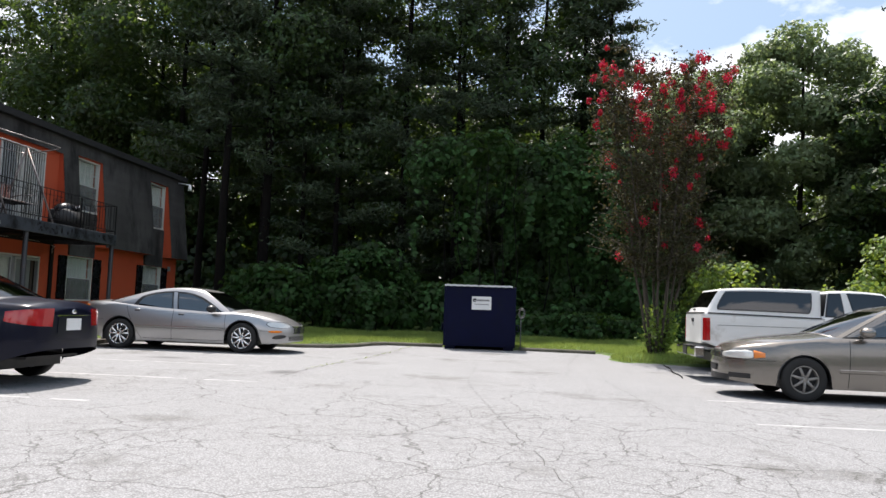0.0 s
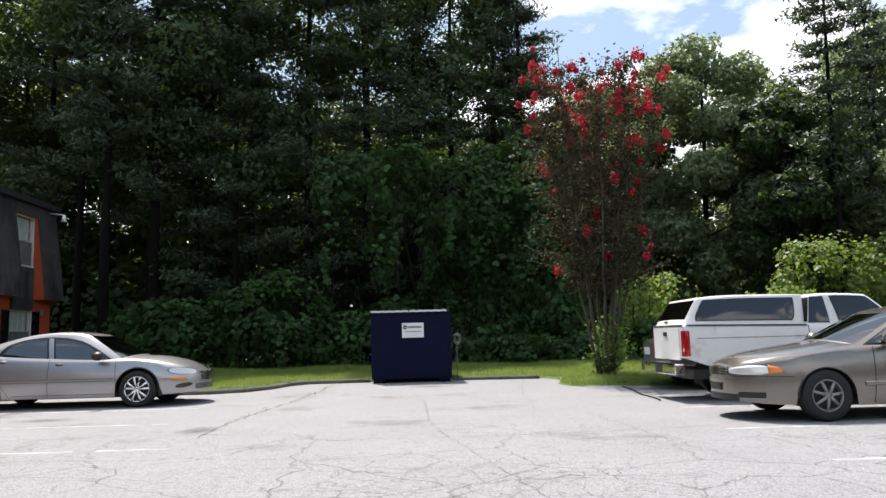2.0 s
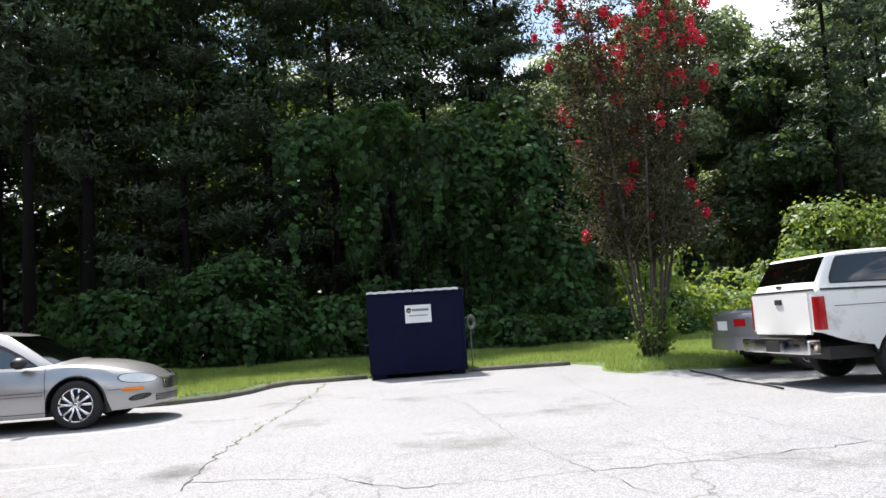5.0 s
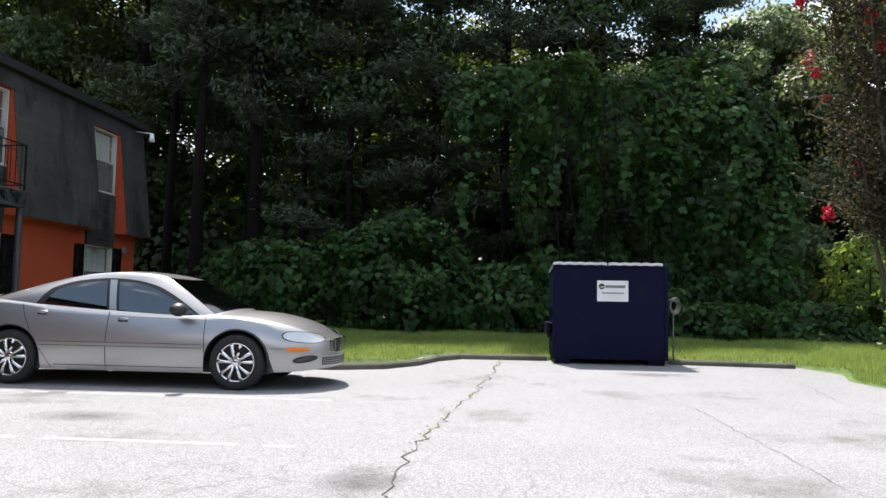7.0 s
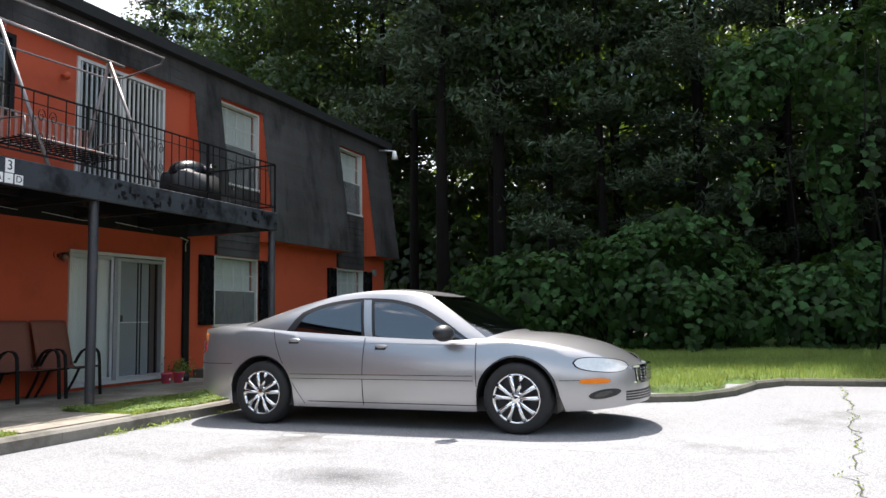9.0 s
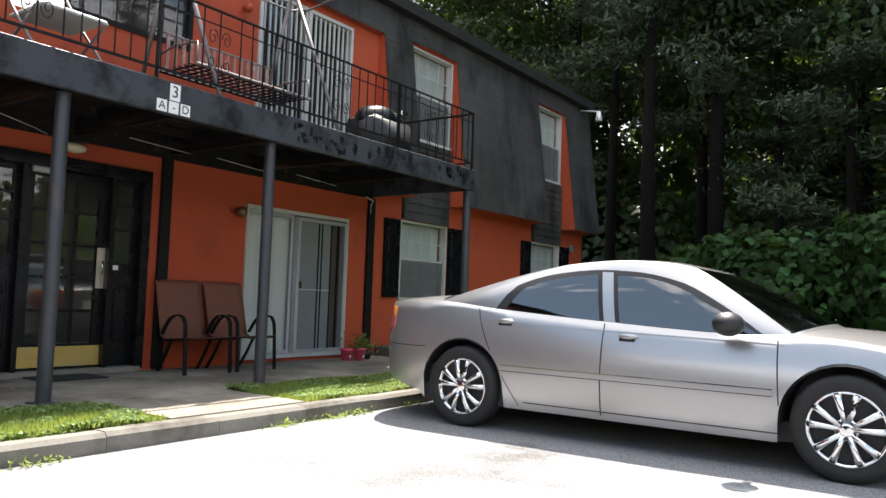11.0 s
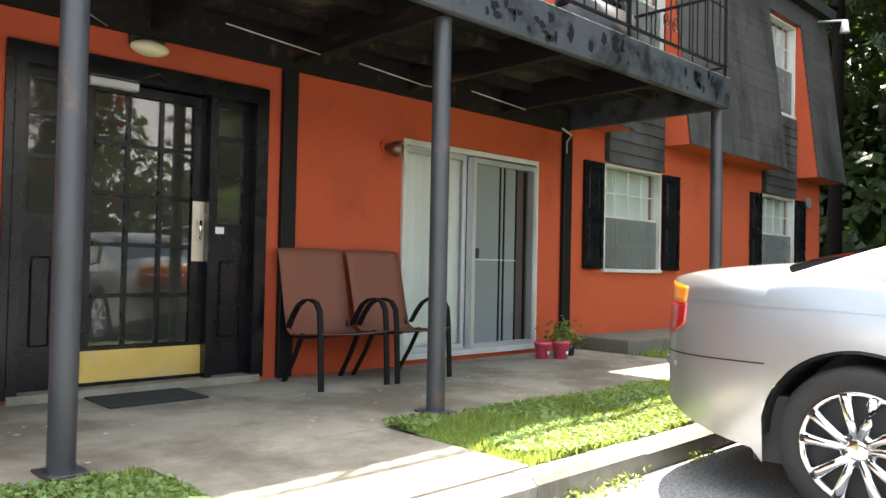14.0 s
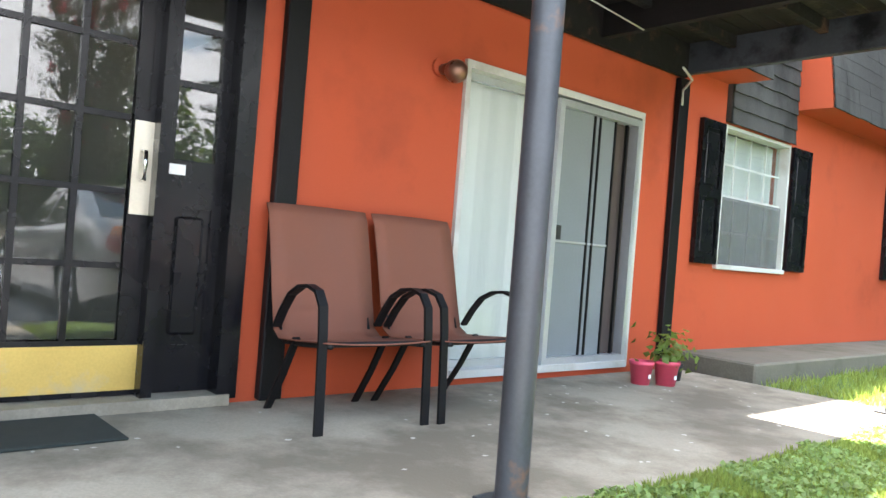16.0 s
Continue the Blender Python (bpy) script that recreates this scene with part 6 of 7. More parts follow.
def broad_tree(name, x, y, height, spread, leaf, mat, n_leaf, seed, label, bark=None, low=0.25, trunk_r=0.22, droop=0.3):
    r = np.random.default_rng(seed)
    rr = random.Random(seed)
    z0 = ground_z(y)
    host = thing(name, label, "tree", (x, y, z0))
    limbs = []
    blobs = []
    k_n = 15
    for k in range(k_n):
        f = low + (0.93 - low) * k / k_n
        a = k * 2.4 + rr.uniform(-0.4, 0.4)
        prof = math.sin(math.pi * min(1, (f - low * 0.6) / (1.05 - low * 0.6))) ** 0.7
        L = spread * prof * rr.uniform(0.55, 0.95)
        limbs.append((f * 0.98, (math.cos(a), math.sin(a), 0.35), L, trunk_r * 0.3 * (1.1 - f)))
        c = (x + math.cos(a) * L * 0.8, y + math.sin(a) * L * 0.8, z0 + f * height + 0.25 * L)
        q = spread * rr.uniform(0.30, 0.46)
        blobs.append((c, (q, q, q * rr.uniform(0.6, 0.9))))
    blobs.append(((x, y, z0 + height * 0.93), (spread * 0.34, spread * 0.34, height * 0.09)))
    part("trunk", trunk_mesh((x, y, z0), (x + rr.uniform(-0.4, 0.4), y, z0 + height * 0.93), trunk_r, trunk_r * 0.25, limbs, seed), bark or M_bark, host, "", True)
    P, N = [], []
    vol = sum(b[1][0] ** 2 for b in blobs)
    for c, rad in blobs:
        p, d = blob_points(r, c, rad, int(1.8 * n_leaf * rad[0] ** 2 / vol), 0.6)
        P.append(p)
        N.append(d + [0, 0, 0.35])
    part("crown", leaf_mesh("crown", np.concatenate(P), np.concatenate(N), leaf * 0.7, 0.6, droop, seed), mat, host, "dense leafy crown")
    return host


def pine_tree(name, x, y, height, spread, n_tuft, seed, label, low=0.3, needle=0.34, trunk_r=0.2):
    r = np.random.default_rng(seed)
    rr = random.Random(seed)
    z0 = ground_z(y)
    host = thing(name, label, "tree", (x, y, z0))
    limbs, P, N = [], [], []
    k_n = 34
    for k in range(k_n):
        f = low + (0.97 - low) * (k / k_n)
        a = k * 2.39 + rr.uniform(-0.5, 0.5)
        L = spread * (1.05 - f) ** 0.55 * rr.uniform(0.5, 1.05)
        w = np.array((math.cos(a), math.sin(a), rr.uniform(-0.05, 0.2)))
        limbs.append((f, tuple(w), L, 0.05 * (1.2 - f)))
        m = int(n_tuft / k_n)
        t = r.uniform(0.3, 1.05, (m, 1))
        c = np.array((x, y, z0 + f * height * 0.99)) + w * L * t
        c[:, 2:] += 0.09 * L * t**2
        c += r.normal(0, 1, (m, 3)) * np.array((0.36, 0.36, 0.075)) * (0.4 + 0.9 * t)
        P.append(c)
        N.append(np.tile([0, 0, 0.5], (m, 1)))
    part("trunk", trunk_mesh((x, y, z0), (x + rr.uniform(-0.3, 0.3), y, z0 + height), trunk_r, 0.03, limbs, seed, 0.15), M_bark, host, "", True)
    part("needles", leaf_mesh("needles", np.concatenate(P), np.concatenate(N), needle, 0.55, 0.2, seed, aspect=0.26), M_pine, host, "dark green needle tufts on layered boughs")
    return host


def vine_heap(name, lumps, leaf, n_leaf, seed, mat, label, strands=0, shift=(0, 0), gap=-0.2):
    """Leaves that drape over lumps; strands hang off them."""
    r = np.random.default_rng(seed)
    rr = random.Random(seed)
    lumps = [((c[0] + shift[0], c[1] + shift[1], c[2]), rad) for c, rad in lumps]
    c0 = lumps[0][0]
    small = []
    for c, rad in lumps:
        for k in range(8):
            a, e = rr.uniform(-math.pi, 0.3), rr.uniform(-0.5, 1.1)
            q = rr.uniform(0.22, 0.42)
            small.append(((c[0] + rad[0] * math.cos(a) * math.cos(e) * 0.9, c[1] + rad[1] * math.sin(a) * math.cos(e) * 0.9, max(0.3, c[2] + rad[2] * math.sin(e) * 0.9)), (rad[0] * q, rad[1] * q, rad[2] * q * 0.8)))
    lumps = list(lumps) + small
    host = thing(name, label, "vines", (c0[0], c0[1], ground_z(c0[1])))
    area = sum(q[1][0] * q[1][2] for q in lumps)
    P, N = [], []
    for c, rad in lumps:
        p, d = blob_points(r, c, rad, int(n_leaf * rad[0] * rad[2] / area), 0.22)
        P.append(p)
        N.append(d * [1, 1, 0.8] + [0, 0, 0.35])
    for k in range(strands):
        c, rad = lumps[rr.randrange(len(lumps))]
        a = rr.uniform(-math.pi * 0.95, -0.05)
        top = np.array((c[0] + rad[0] * math.cos(a) * 0.98, c[1] + rad[1] * math.sin(a) * 1.02, c[2] + rr.uniform(-0.1, 0.35) * rad[2]))
        L = rr.uniform(0.8, 3.8)
        m = int(L * 26)
        t = r.random((m, 1))
        p = top + np.concatenate([r.normal(0, 0.07, (m, 1)), r.normal(0, 0.07, (m, 1)), -t * L], axis=1)
        P.append(p)
        N.append(np.tile([math.cos(a) * 0.6, math.sin(a) * 0.9, 0.4], (m, 1)))
    P, N = np.concatenate(P), np.concatenate(N)
    # hollows between the hanging sheets of leaves
    hollow = np.array([noise.noise((a * 0.9, b * 0.9, c * 0.55 + seed)) for a, b, c in P])
    keep = (P[:, 2] > 0.08) & (hollow + r.normal(0, 0.12, len(P)) > gap)
    part("leaves", lobed_mesh("leaves", P[keep], N[keep], leaf, 0.33, 1.4, seed) if mat is M_kudzu else leaf_mesh("leaves", P[keep], N[keep], leaf, 0.38, 1.3, seed, 0.85, 0.12), mat, host, "overlapping drooping leaves")
    for k in range(14):
        bm = bmesh.new()
        c, rad = lumps[k % len(lumps)]
        a = rr.uniform(0, 6.28)
        g = Vector((c[0] + 0.5 * rad[0] * math.cos(a), c[1] + 0.5 * rad[1] * math.sin(a), ground_z(c[1]) - 0.03))
        t = Vector((c[0] + 0.6 * rad[0] * math.cos(a + 1), c[1] + 0.6 * rad[1] * math.sin(a + 1), c[2] + 0.4 * rad[2]))
        tube(bm, [g, g.lerp(t, 0.35) + Vector((0.2, 0.1, 0)), g.lerp(t, 0.7) - Vector((0.1, 0.2, 0)), t], 0.03, 5, 0.012)
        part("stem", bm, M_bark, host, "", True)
    return host


LAB_D = "tall dark broad-leaved tree at the wood's edge"
LAB_P = "tall pine with dark needle boughs"
# wall of woods behind the lawn
broad_tree("oak_tree", -7.5, 34.0, 20.0, 5.2, 0.34, M_oak, 17000, 11, LAB_D)
broad_tree("oak_tree", -2.5, 35.0, 21.0, 5.2, 0.34, M_oak, 10000, 12, LAB_D)
broad_tree("oak_tree", -12.5, 35.5, 23.0, 5.4, 0.34, M_oak, 21000, 13, LAB_D, low=0.3)
broad_tree("oak_tree", 1.2, 36.5, 20.5, 4.4, 0.34, M_oak, 12000, 14, LAB_D)
broad_tree("oak_tree", -18.0, 37.5, 22.5, 5.4, 0.36, M_oak, 21000, 15, LAB_D)
broad_tree("oak_tree", -24.0, 38.5, 19.5, 5.0, 0.38, M_oak, 10000, 16, LAB_D)
pine_tree("pine_tree", -5.0, 32.3, 21.5, 4.4, 16000, 21, LAB_P, 0.12, 0.24, 0.24)
pine_tree("pine_tree", -10.9, 31.5, 23.5, 4.0, 14000, 22, LAB_P, 0.24, 0.24, 0.26)
pine_tree("pine_tree", -0.6, 33.3, 20.5, 3.6, 12000, 23, LAB_P, 0.35, 0.24, 0.2)
pine_tree("pine_tree", -14.5, 33.0, 22.5, 4.0, 10000, 24, LAB_P, 0.3, 0.26, 0.2)
pine_tree("pine_tree", -7.6, 31.2, 18.0, 3.6, 15000, 25, LAB_P, 0.13, 0.24, 0.15)
pine_tree("pine_tree", -2.6, 31.8, 19.0, 3.8, 13000, 26, LAB_P, 0.2, 0.24, 0.16)
broad_tree("oak_tree", -21.0, 40.5, 21.0, 5.2, 0.38, M_oak, 8000, 17, LAB_D, low=0.3)
broad_tree("oak_tree", -28.5, 41.5, 24.0, 6.0, 0.4, M_oak, 9000, 18, LAB_D, low=0.3)
pine_tree("pine_tree", -31.0, 39.0, 21.0, 4.5, 9000, 29, LAB_P, 0.25, 0.3, 0.22)
pine_tree("pine_tree", 2.9, 35.0, 22.5, 3.9, 14000, 27, LAB_P, 0.3, 0.25, 0.22)
pine_tree("pine_tree", 4.1, 34.2, 21.0, 2.7, 17000, 28, LAB_P, 0.22, 0.25, 0.2)
# bare trunks by the end of the block
for k, (x, y, rad) in enumerate(((-12.4, 30.6, 0.27), (-9.5, 32.5, 0.15))):
    pine_tree("pine_tree", x, y, 16.0 + k, 3.0, 3500, 30 + k, "tall slender pine trunk with high crown", 0.5, trunk_r=rad)
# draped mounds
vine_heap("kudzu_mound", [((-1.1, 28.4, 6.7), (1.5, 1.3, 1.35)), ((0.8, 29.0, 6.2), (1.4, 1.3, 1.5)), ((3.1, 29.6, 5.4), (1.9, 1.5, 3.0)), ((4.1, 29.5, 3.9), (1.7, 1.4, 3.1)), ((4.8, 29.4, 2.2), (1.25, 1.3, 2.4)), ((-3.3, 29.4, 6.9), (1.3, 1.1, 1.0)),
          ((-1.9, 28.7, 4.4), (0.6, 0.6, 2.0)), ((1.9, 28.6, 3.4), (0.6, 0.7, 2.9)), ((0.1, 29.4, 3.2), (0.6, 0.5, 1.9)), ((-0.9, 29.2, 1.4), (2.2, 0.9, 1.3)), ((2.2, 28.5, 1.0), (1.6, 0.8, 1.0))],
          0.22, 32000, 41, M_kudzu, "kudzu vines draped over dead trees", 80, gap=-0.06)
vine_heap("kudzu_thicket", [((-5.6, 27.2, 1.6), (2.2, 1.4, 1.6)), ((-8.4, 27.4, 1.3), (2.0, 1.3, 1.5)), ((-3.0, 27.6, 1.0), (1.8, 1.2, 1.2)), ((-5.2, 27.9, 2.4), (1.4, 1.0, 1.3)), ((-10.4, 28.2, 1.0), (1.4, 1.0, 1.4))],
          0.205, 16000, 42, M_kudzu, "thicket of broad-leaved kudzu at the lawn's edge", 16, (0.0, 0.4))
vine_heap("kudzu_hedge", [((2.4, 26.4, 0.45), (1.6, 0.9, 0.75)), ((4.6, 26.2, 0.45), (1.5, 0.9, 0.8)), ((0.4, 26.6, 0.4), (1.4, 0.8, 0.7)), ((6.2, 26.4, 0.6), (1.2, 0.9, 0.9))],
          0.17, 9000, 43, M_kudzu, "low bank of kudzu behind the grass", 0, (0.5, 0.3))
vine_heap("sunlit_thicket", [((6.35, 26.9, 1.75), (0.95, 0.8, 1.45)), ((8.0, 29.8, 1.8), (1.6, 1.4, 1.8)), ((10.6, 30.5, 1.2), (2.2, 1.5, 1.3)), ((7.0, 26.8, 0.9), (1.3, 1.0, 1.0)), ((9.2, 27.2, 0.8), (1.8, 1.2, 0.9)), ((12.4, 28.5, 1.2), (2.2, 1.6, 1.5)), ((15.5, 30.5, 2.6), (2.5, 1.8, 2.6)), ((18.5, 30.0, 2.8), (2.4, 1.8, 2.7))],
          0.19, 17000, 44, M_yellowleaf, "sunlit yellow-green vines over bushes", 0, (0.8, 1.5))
# shaded undergrowth inside the wood
vine_heap("undergrowth", [((-15.5, 37.0, 2.4), (4.5, 2.0, 3.2)), ((-9.5, 36.5, 2.2), (4.0, 2.0, 3.0)), ((-3.5, 36.5, 2.4), (4.0, 2.0, 3.2)), ((2.0, 36.0, 2.2), (3.5, 1.8, 3.0)), ((-22.0, 38.0, 2.6), (4.5, 2.0, 3.4)), ((-12.5, 39.0, 5.0), (5.0, 2.0, 3.5)), ((-5.0, 39.0, 5.0), (5.0, 2.0, 3.5)), ((1.0, 39.0, 5.0), (4.0, 2.0, 3.5)), ((-19.5, 40.0, 5.0), (5.0, 2.0, 3.5))],
          0.36, 56000, 45, M_oak, "dark undergrowth of shrubs inside the wood", 0)
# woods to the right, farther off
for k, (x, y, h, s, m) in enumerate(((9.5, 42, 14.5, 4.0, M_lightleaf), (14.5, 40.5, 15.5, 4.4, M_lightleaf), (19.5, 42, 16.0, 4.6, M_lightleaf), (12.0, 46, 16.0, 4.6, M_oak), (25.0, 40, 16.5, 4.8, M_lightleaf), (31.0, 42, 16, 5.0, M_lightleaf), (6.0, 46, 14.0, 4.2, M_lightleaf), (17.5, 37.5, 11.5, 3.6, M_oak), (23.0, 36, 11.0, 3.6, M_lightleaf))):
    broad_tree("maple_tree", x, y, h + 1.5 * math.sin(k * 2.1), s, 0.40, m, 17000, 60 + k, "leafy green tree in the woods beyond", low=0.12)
for k, (x, y, h) in enumerate(((18.2, 34.5, 19.0), (22.0, 37.0, 18.0), (27.5, 35.0, 19.0))):
    pine_tree("pine_tree", x, y, h, 3.4, 4500, 80 + k, "tall open pine against the sky", 0.35)

# deeper rows of the wood
for k, (x, y) in enumerate(((-20, 44), (-13, 45), (-6, 44), (0, 45), (-27, 43), (5, 52), (13, 53), (21, 52), (29, 51))):
    broad_tree("oak_tree", x, y, (16.5 if x < -10 else 13.0) + (k % 3), 5.4, 0.6, M_oak, 9000 if x < -10 else 6500, 90 + k, "dark tree deeper in the wood", low=0.05)
# far woods closing the place
r = np.random.default_rng(5)
P, N = [], []
for k in range(70):
    a = radians(-20 + 400 * k / 70 * 0.9)
    R = 58 + 10 * math.sin(k * 1.9)
    x, y = -2 + R * math.cos(a), 12 + R * math.sin(a)
    h = 11 + 3 * math.sin(k * 2.3)
    p, d = blob_points(r, (x, y, h * 0.5), (4.5, 4.5, h * 0.55), 1500, 0.4)
    P.append(p)
    N.append(d + [0, 0, 0.3])
    p, d = blob_points(r, (x, y, 2.0), (4.5, 3.0, 2.6), 700, 0.4)
    P.append(p)
    N.append(d + [0, 0, 0.3])
solid("far_woods", leaf_mesh("far_woods", np.concatenate(P), np.concatenate(N), 0.9, 0.5, 0.2, 9), M_oak, "distant belt of green woods round the lot", "woods", "stuff")


# ---- crape myrtle with red blossoms ----
def crape_myrtle(x, y):
    r = np.random.default_rng(77)
    rr = random.Random(77)
    z0 = ground_z(y) + 0.06
    host = thing("crape_myrtle", "crape myrtle tree with several stems and red blossoms", "tree", (x, y, z0))
    P, N, F, FN = [], [], [], []
    twigs = bmesh.new()
    for k in range(9):
        a = k * 2 * math.pi / 9 + 0.3
        sp = rr.uniform(0.7, 1.95)
        top = Vector((x + sp * math.cos(a) + 0.2, y + sp * math.sin(a) * 0.8, z0 + rr.uniform(7.1, 9.0)))
        base = Vector((x + 0.13 * math.cos(a), y + 0.13 * math.sin(a), z0 - 0.05))
        ctrl = base.lerp(top, 0.4) + Vector((0.10 * sp * math.cos(a), 0.10 * sp * math.sin(a), 0.1))
        pts = []
        for j in range(14):
            t = j / 13
            p = base * (1 - t) ** 2 + ctrl * 2 * t * (1 - t) + top * t * t
            pts.append(p + Vector((rr.uniform(-0.03, 0.03), rr.uniform(-0.03, 0.03), 0)))
        bm = tube(bmesh.new(), pts, 0.043, 7, 0.008)
        for j in range(46):
            t = rr.uniform(0.30, 1.0)
            i = min(12, int(t * 13))
            p = pts[i].lerp(pts[i + 1], t * 13 - i)
            aa = rr.uniform(0, 6.28)
            L = rr.uniform(0.35, 1.05) * (1.75 - 1.05 * t)
            tip = p + Vector((math.cos(aa) * L, math.sin(aa) * L, rr.uniform(0.1, 0.7) * L))
            tube(twigs, [p, p.lerp(tip, 0.5) + Vector((0, 0, 0.04)), tip], 0.012, 5, 0.004)
            m = 50
            s = r.random((m, 1))
            q = np.array(p) + (np.array(tip) - np.array(p)) * s + r.normal(0, 0.10, (m, 3)) * (0.5 + s)
            P.append(q)
            N.append(r.normal(0, 0.5, (m, 3)) + [0, 0, 0.5])
            chance = 0.62 if t > 0.85 else 0.22 if t > 0.65 else 0.07
            if rr.random() < chance:
                m = 95
                d = r.normal(0, 1, (m, 3))
                d /= np.linalg.norm(d, axis=1, keepdims=True)
                F.append(np.array(tip) + d * r.uniform(0.3, 1, (m, 1)) * np.array((0.13, 0.13, 0.17)) * rr.uniform(0.5, 1.3))
                FN.append(d)
        part("stem", bm, M_bark_m, host, "", True)
    tagged(part("branchwork", twigs, M_bark_m, host, "", True), kind="stuff")
    part("foliage", leaf_mesh("foliage", np.concatenate(P), np.concatenate(N), 0.085, 0.6, 0.2, 78), M_myrtle, host, "small bronze-green leaves")
    part("blossoms", leaf_mesh("blossoms", np.concatenate(F), np.concatenate(FN), 0.055, 0.5, 0.0, 79, 0.9), M_flower, host, "clusters of red blossom")
    q = []
    for k in range(24):
        a, R = rr.uniform(0, 6.28), rr.uniform(0.2, 0.65)
        h = rr.uniform(0.5, 1.6)
        m = 60
        t = r.random((m, 1))
        q.append(np.array((x, y, z0)) + np.array((math.cos(a) * R, math.sin(a) * R, h)) * t + r.normal(0, 0.07, (m, 3)))
    q = np.concatenate(q)
    part("basal_growth", leaf_mesh("basal_growth", q, np.tile([0, -0.3, 0.6], (len(q), 1)), 0.11, 0.7, 0.3, 80), M_yellowleaf, host, "yellow-green shoots at the foot")
    return host


crape_myrtle(3.9, 19.85)


# ---- grass blades ----
def blades(name, x0, x1, y0, y1, density, height, zf, seed, label, inside=None, mat=None):
    r = np.random.default_rng(seed)
    n = int((x1 - x0) * (y1 - y0) * density)
    p = np.stack([r.uniform(x0, x1, n), r.uniform(y0, y1, n)], axis=1)
    if inside:
        p = p[[bool(inside(a, b)) for a, b in p]]
    n = len(p)
    z = np.array([zf(a, b) for a, b in p])
    h = height * r.uniform(0.35, 1.4, n)
    a = r.uniform(0, 2 * np.pi, n)
    w = 0.006 + 0.004 * r.random(n)
    if height > 0.1:
        w *= 1.6
    lean = r.uniform(0.1, 0.7, n) * h
    la = r.uniform(0, 2 * np.pi, n)
    v = np.empty((n, 3, 3))
    v[:, 0] = np.stack([p[:, 0] - w * np.cos(a), p[:, 1] - w * np.sin(a), z - 0.01], axis=1)
    v[:, 1] = np.stack([p[:, 0] + w * np.cos(a), p[:, 1] + w * np.sin(a), z - 0.01], axis=1)
    v[:, 2] = np.stack([p[:, 0] + lean * np.cos(la), p[:, 1] + lean * np.sin(la), z + h], axis=1)
    me = bpy.data.meshes.new(name)
    me.vertices.add(3 * n)
    me.vertices.foreach_set("co", v.ravel())
    me.loops.add(3 * n)
    me.loops.foreach_set("vertex_index", np.arange(3 * n, dtype=np.int32))
    me.polygons.add(n)
    me.polygons.foreach_set("loop_start", np.arange(0, 3 * n, 3, dtype=np.int32))
    me.update(calc_edges=True)
    return solid(name, me, mat or M_grass, label, "grass", "stuff")


blades("grass", -11.02, -9.97, 9.0, 14.24, 7000, 0.034, strip_z, 1, "short bright grass with clover between patio and kerb")
blades("grass", -11.02, -9.97, 15.66, 20.0, 7000, 0.034, strip_z, 2, "short bright grass with clover between patio and kerb")
blades("grass", -12.15, -9.6, 20.05, 26.0, 900, 0.07, strip_z, 3, "short grass beside the block")
blades("grass", -9.6, 8.0, 17.0, 27.0, 1100, 0.10, lambda x, y: lawn_z(x, y) - 0.02, 4, "rough green grass before the woods", lambda x, y: lawn_edge(x, y) > 0.3, M_lawn)


def clover(name, x0, x1, y0, y1, n, seed):
    r = np.random.default_rng(seed)
    p = np.stack([r.uniform(x0, x1, n), r.uniform(y0, y1, n)], axis=1)
    keep = np.array([noise.noise((a * 2.2, b * 2.2, seed)) > -0.08 for a, b in p])
    p = p[keep]
    z = np.array([strip_z(a, b) for a, b in p]) + r.uniform(0.005, 0.035, len(p))
    q = np.column_stack([p, z])
    return solid(name, leaf_mesh(name, q, np.tile([0, 0, 1.0], (len(q), 1)), 0.029, 0.5, 0.0, seed, 0.95, 0.08), M_clover, "low clover leaves spread through the grass", "clover", "stuff")


clover("clover", -11.06, -9.97, 11.0, 14.27, 24000, 5)
clover("clover", -11.06, -9.97, 15.64, 20.0, 30000, 6)
# tufts in the kerb's joint with the asphalt
for k, y in enumerate((15.3, 15.75, 16.1, 16.9, 13.2)):
    r = np.random.default_rng(200 + k)
    q = np.column_stack([r.normal(-9.77, 0.03, 60), r.normal(y, 0.12, 60), np.abs(r.normal(0.02, 0.02, 60))])
    solid("weed_tuft", leaf_mesh("weed_tuft", q, np.tile([0.3, 0, 0.8], (60, 1)), 0.04, 0.6, 0.0, k, 0.35), M_grass, "small weeds growing at the kerb foot", "weed", "stuff", "kerb weeds")

# weeds along the long crack
r = np.random.default_rng(321)
line = wander([(-2.65, 21.0), (-2.75, 18.8), (-3.1, 15.4), (-3.2, 14.0), (-3.3, 12.9)], 0.14, 0.03, 3)
pick = [line[k] for k in r.integers(0, len(line), 190)]
q = np.array([(x + r.normal(0, 0.02), y + r.normal(0, 0.05), ground_z(y) + 0.012 + abs(r.normal(0, 0.008))) for x, y in pick])
solid("crack_weeds", leaf_mesh("crack_weeds", q, np.tile([0, 0, 0.8], (len(q), 1)), 0.026, 0.8, 0.0, 4, 0.35), M_grass, "thin yellow weeds growing in the long crack", "weed", "stuff")

# ---- dumpster ----
M_strap = material("weathered_grey_strap", (0.13, 0.135, 0.13), 0.7, 0.2, 0.3, 6, 50, 0.2)


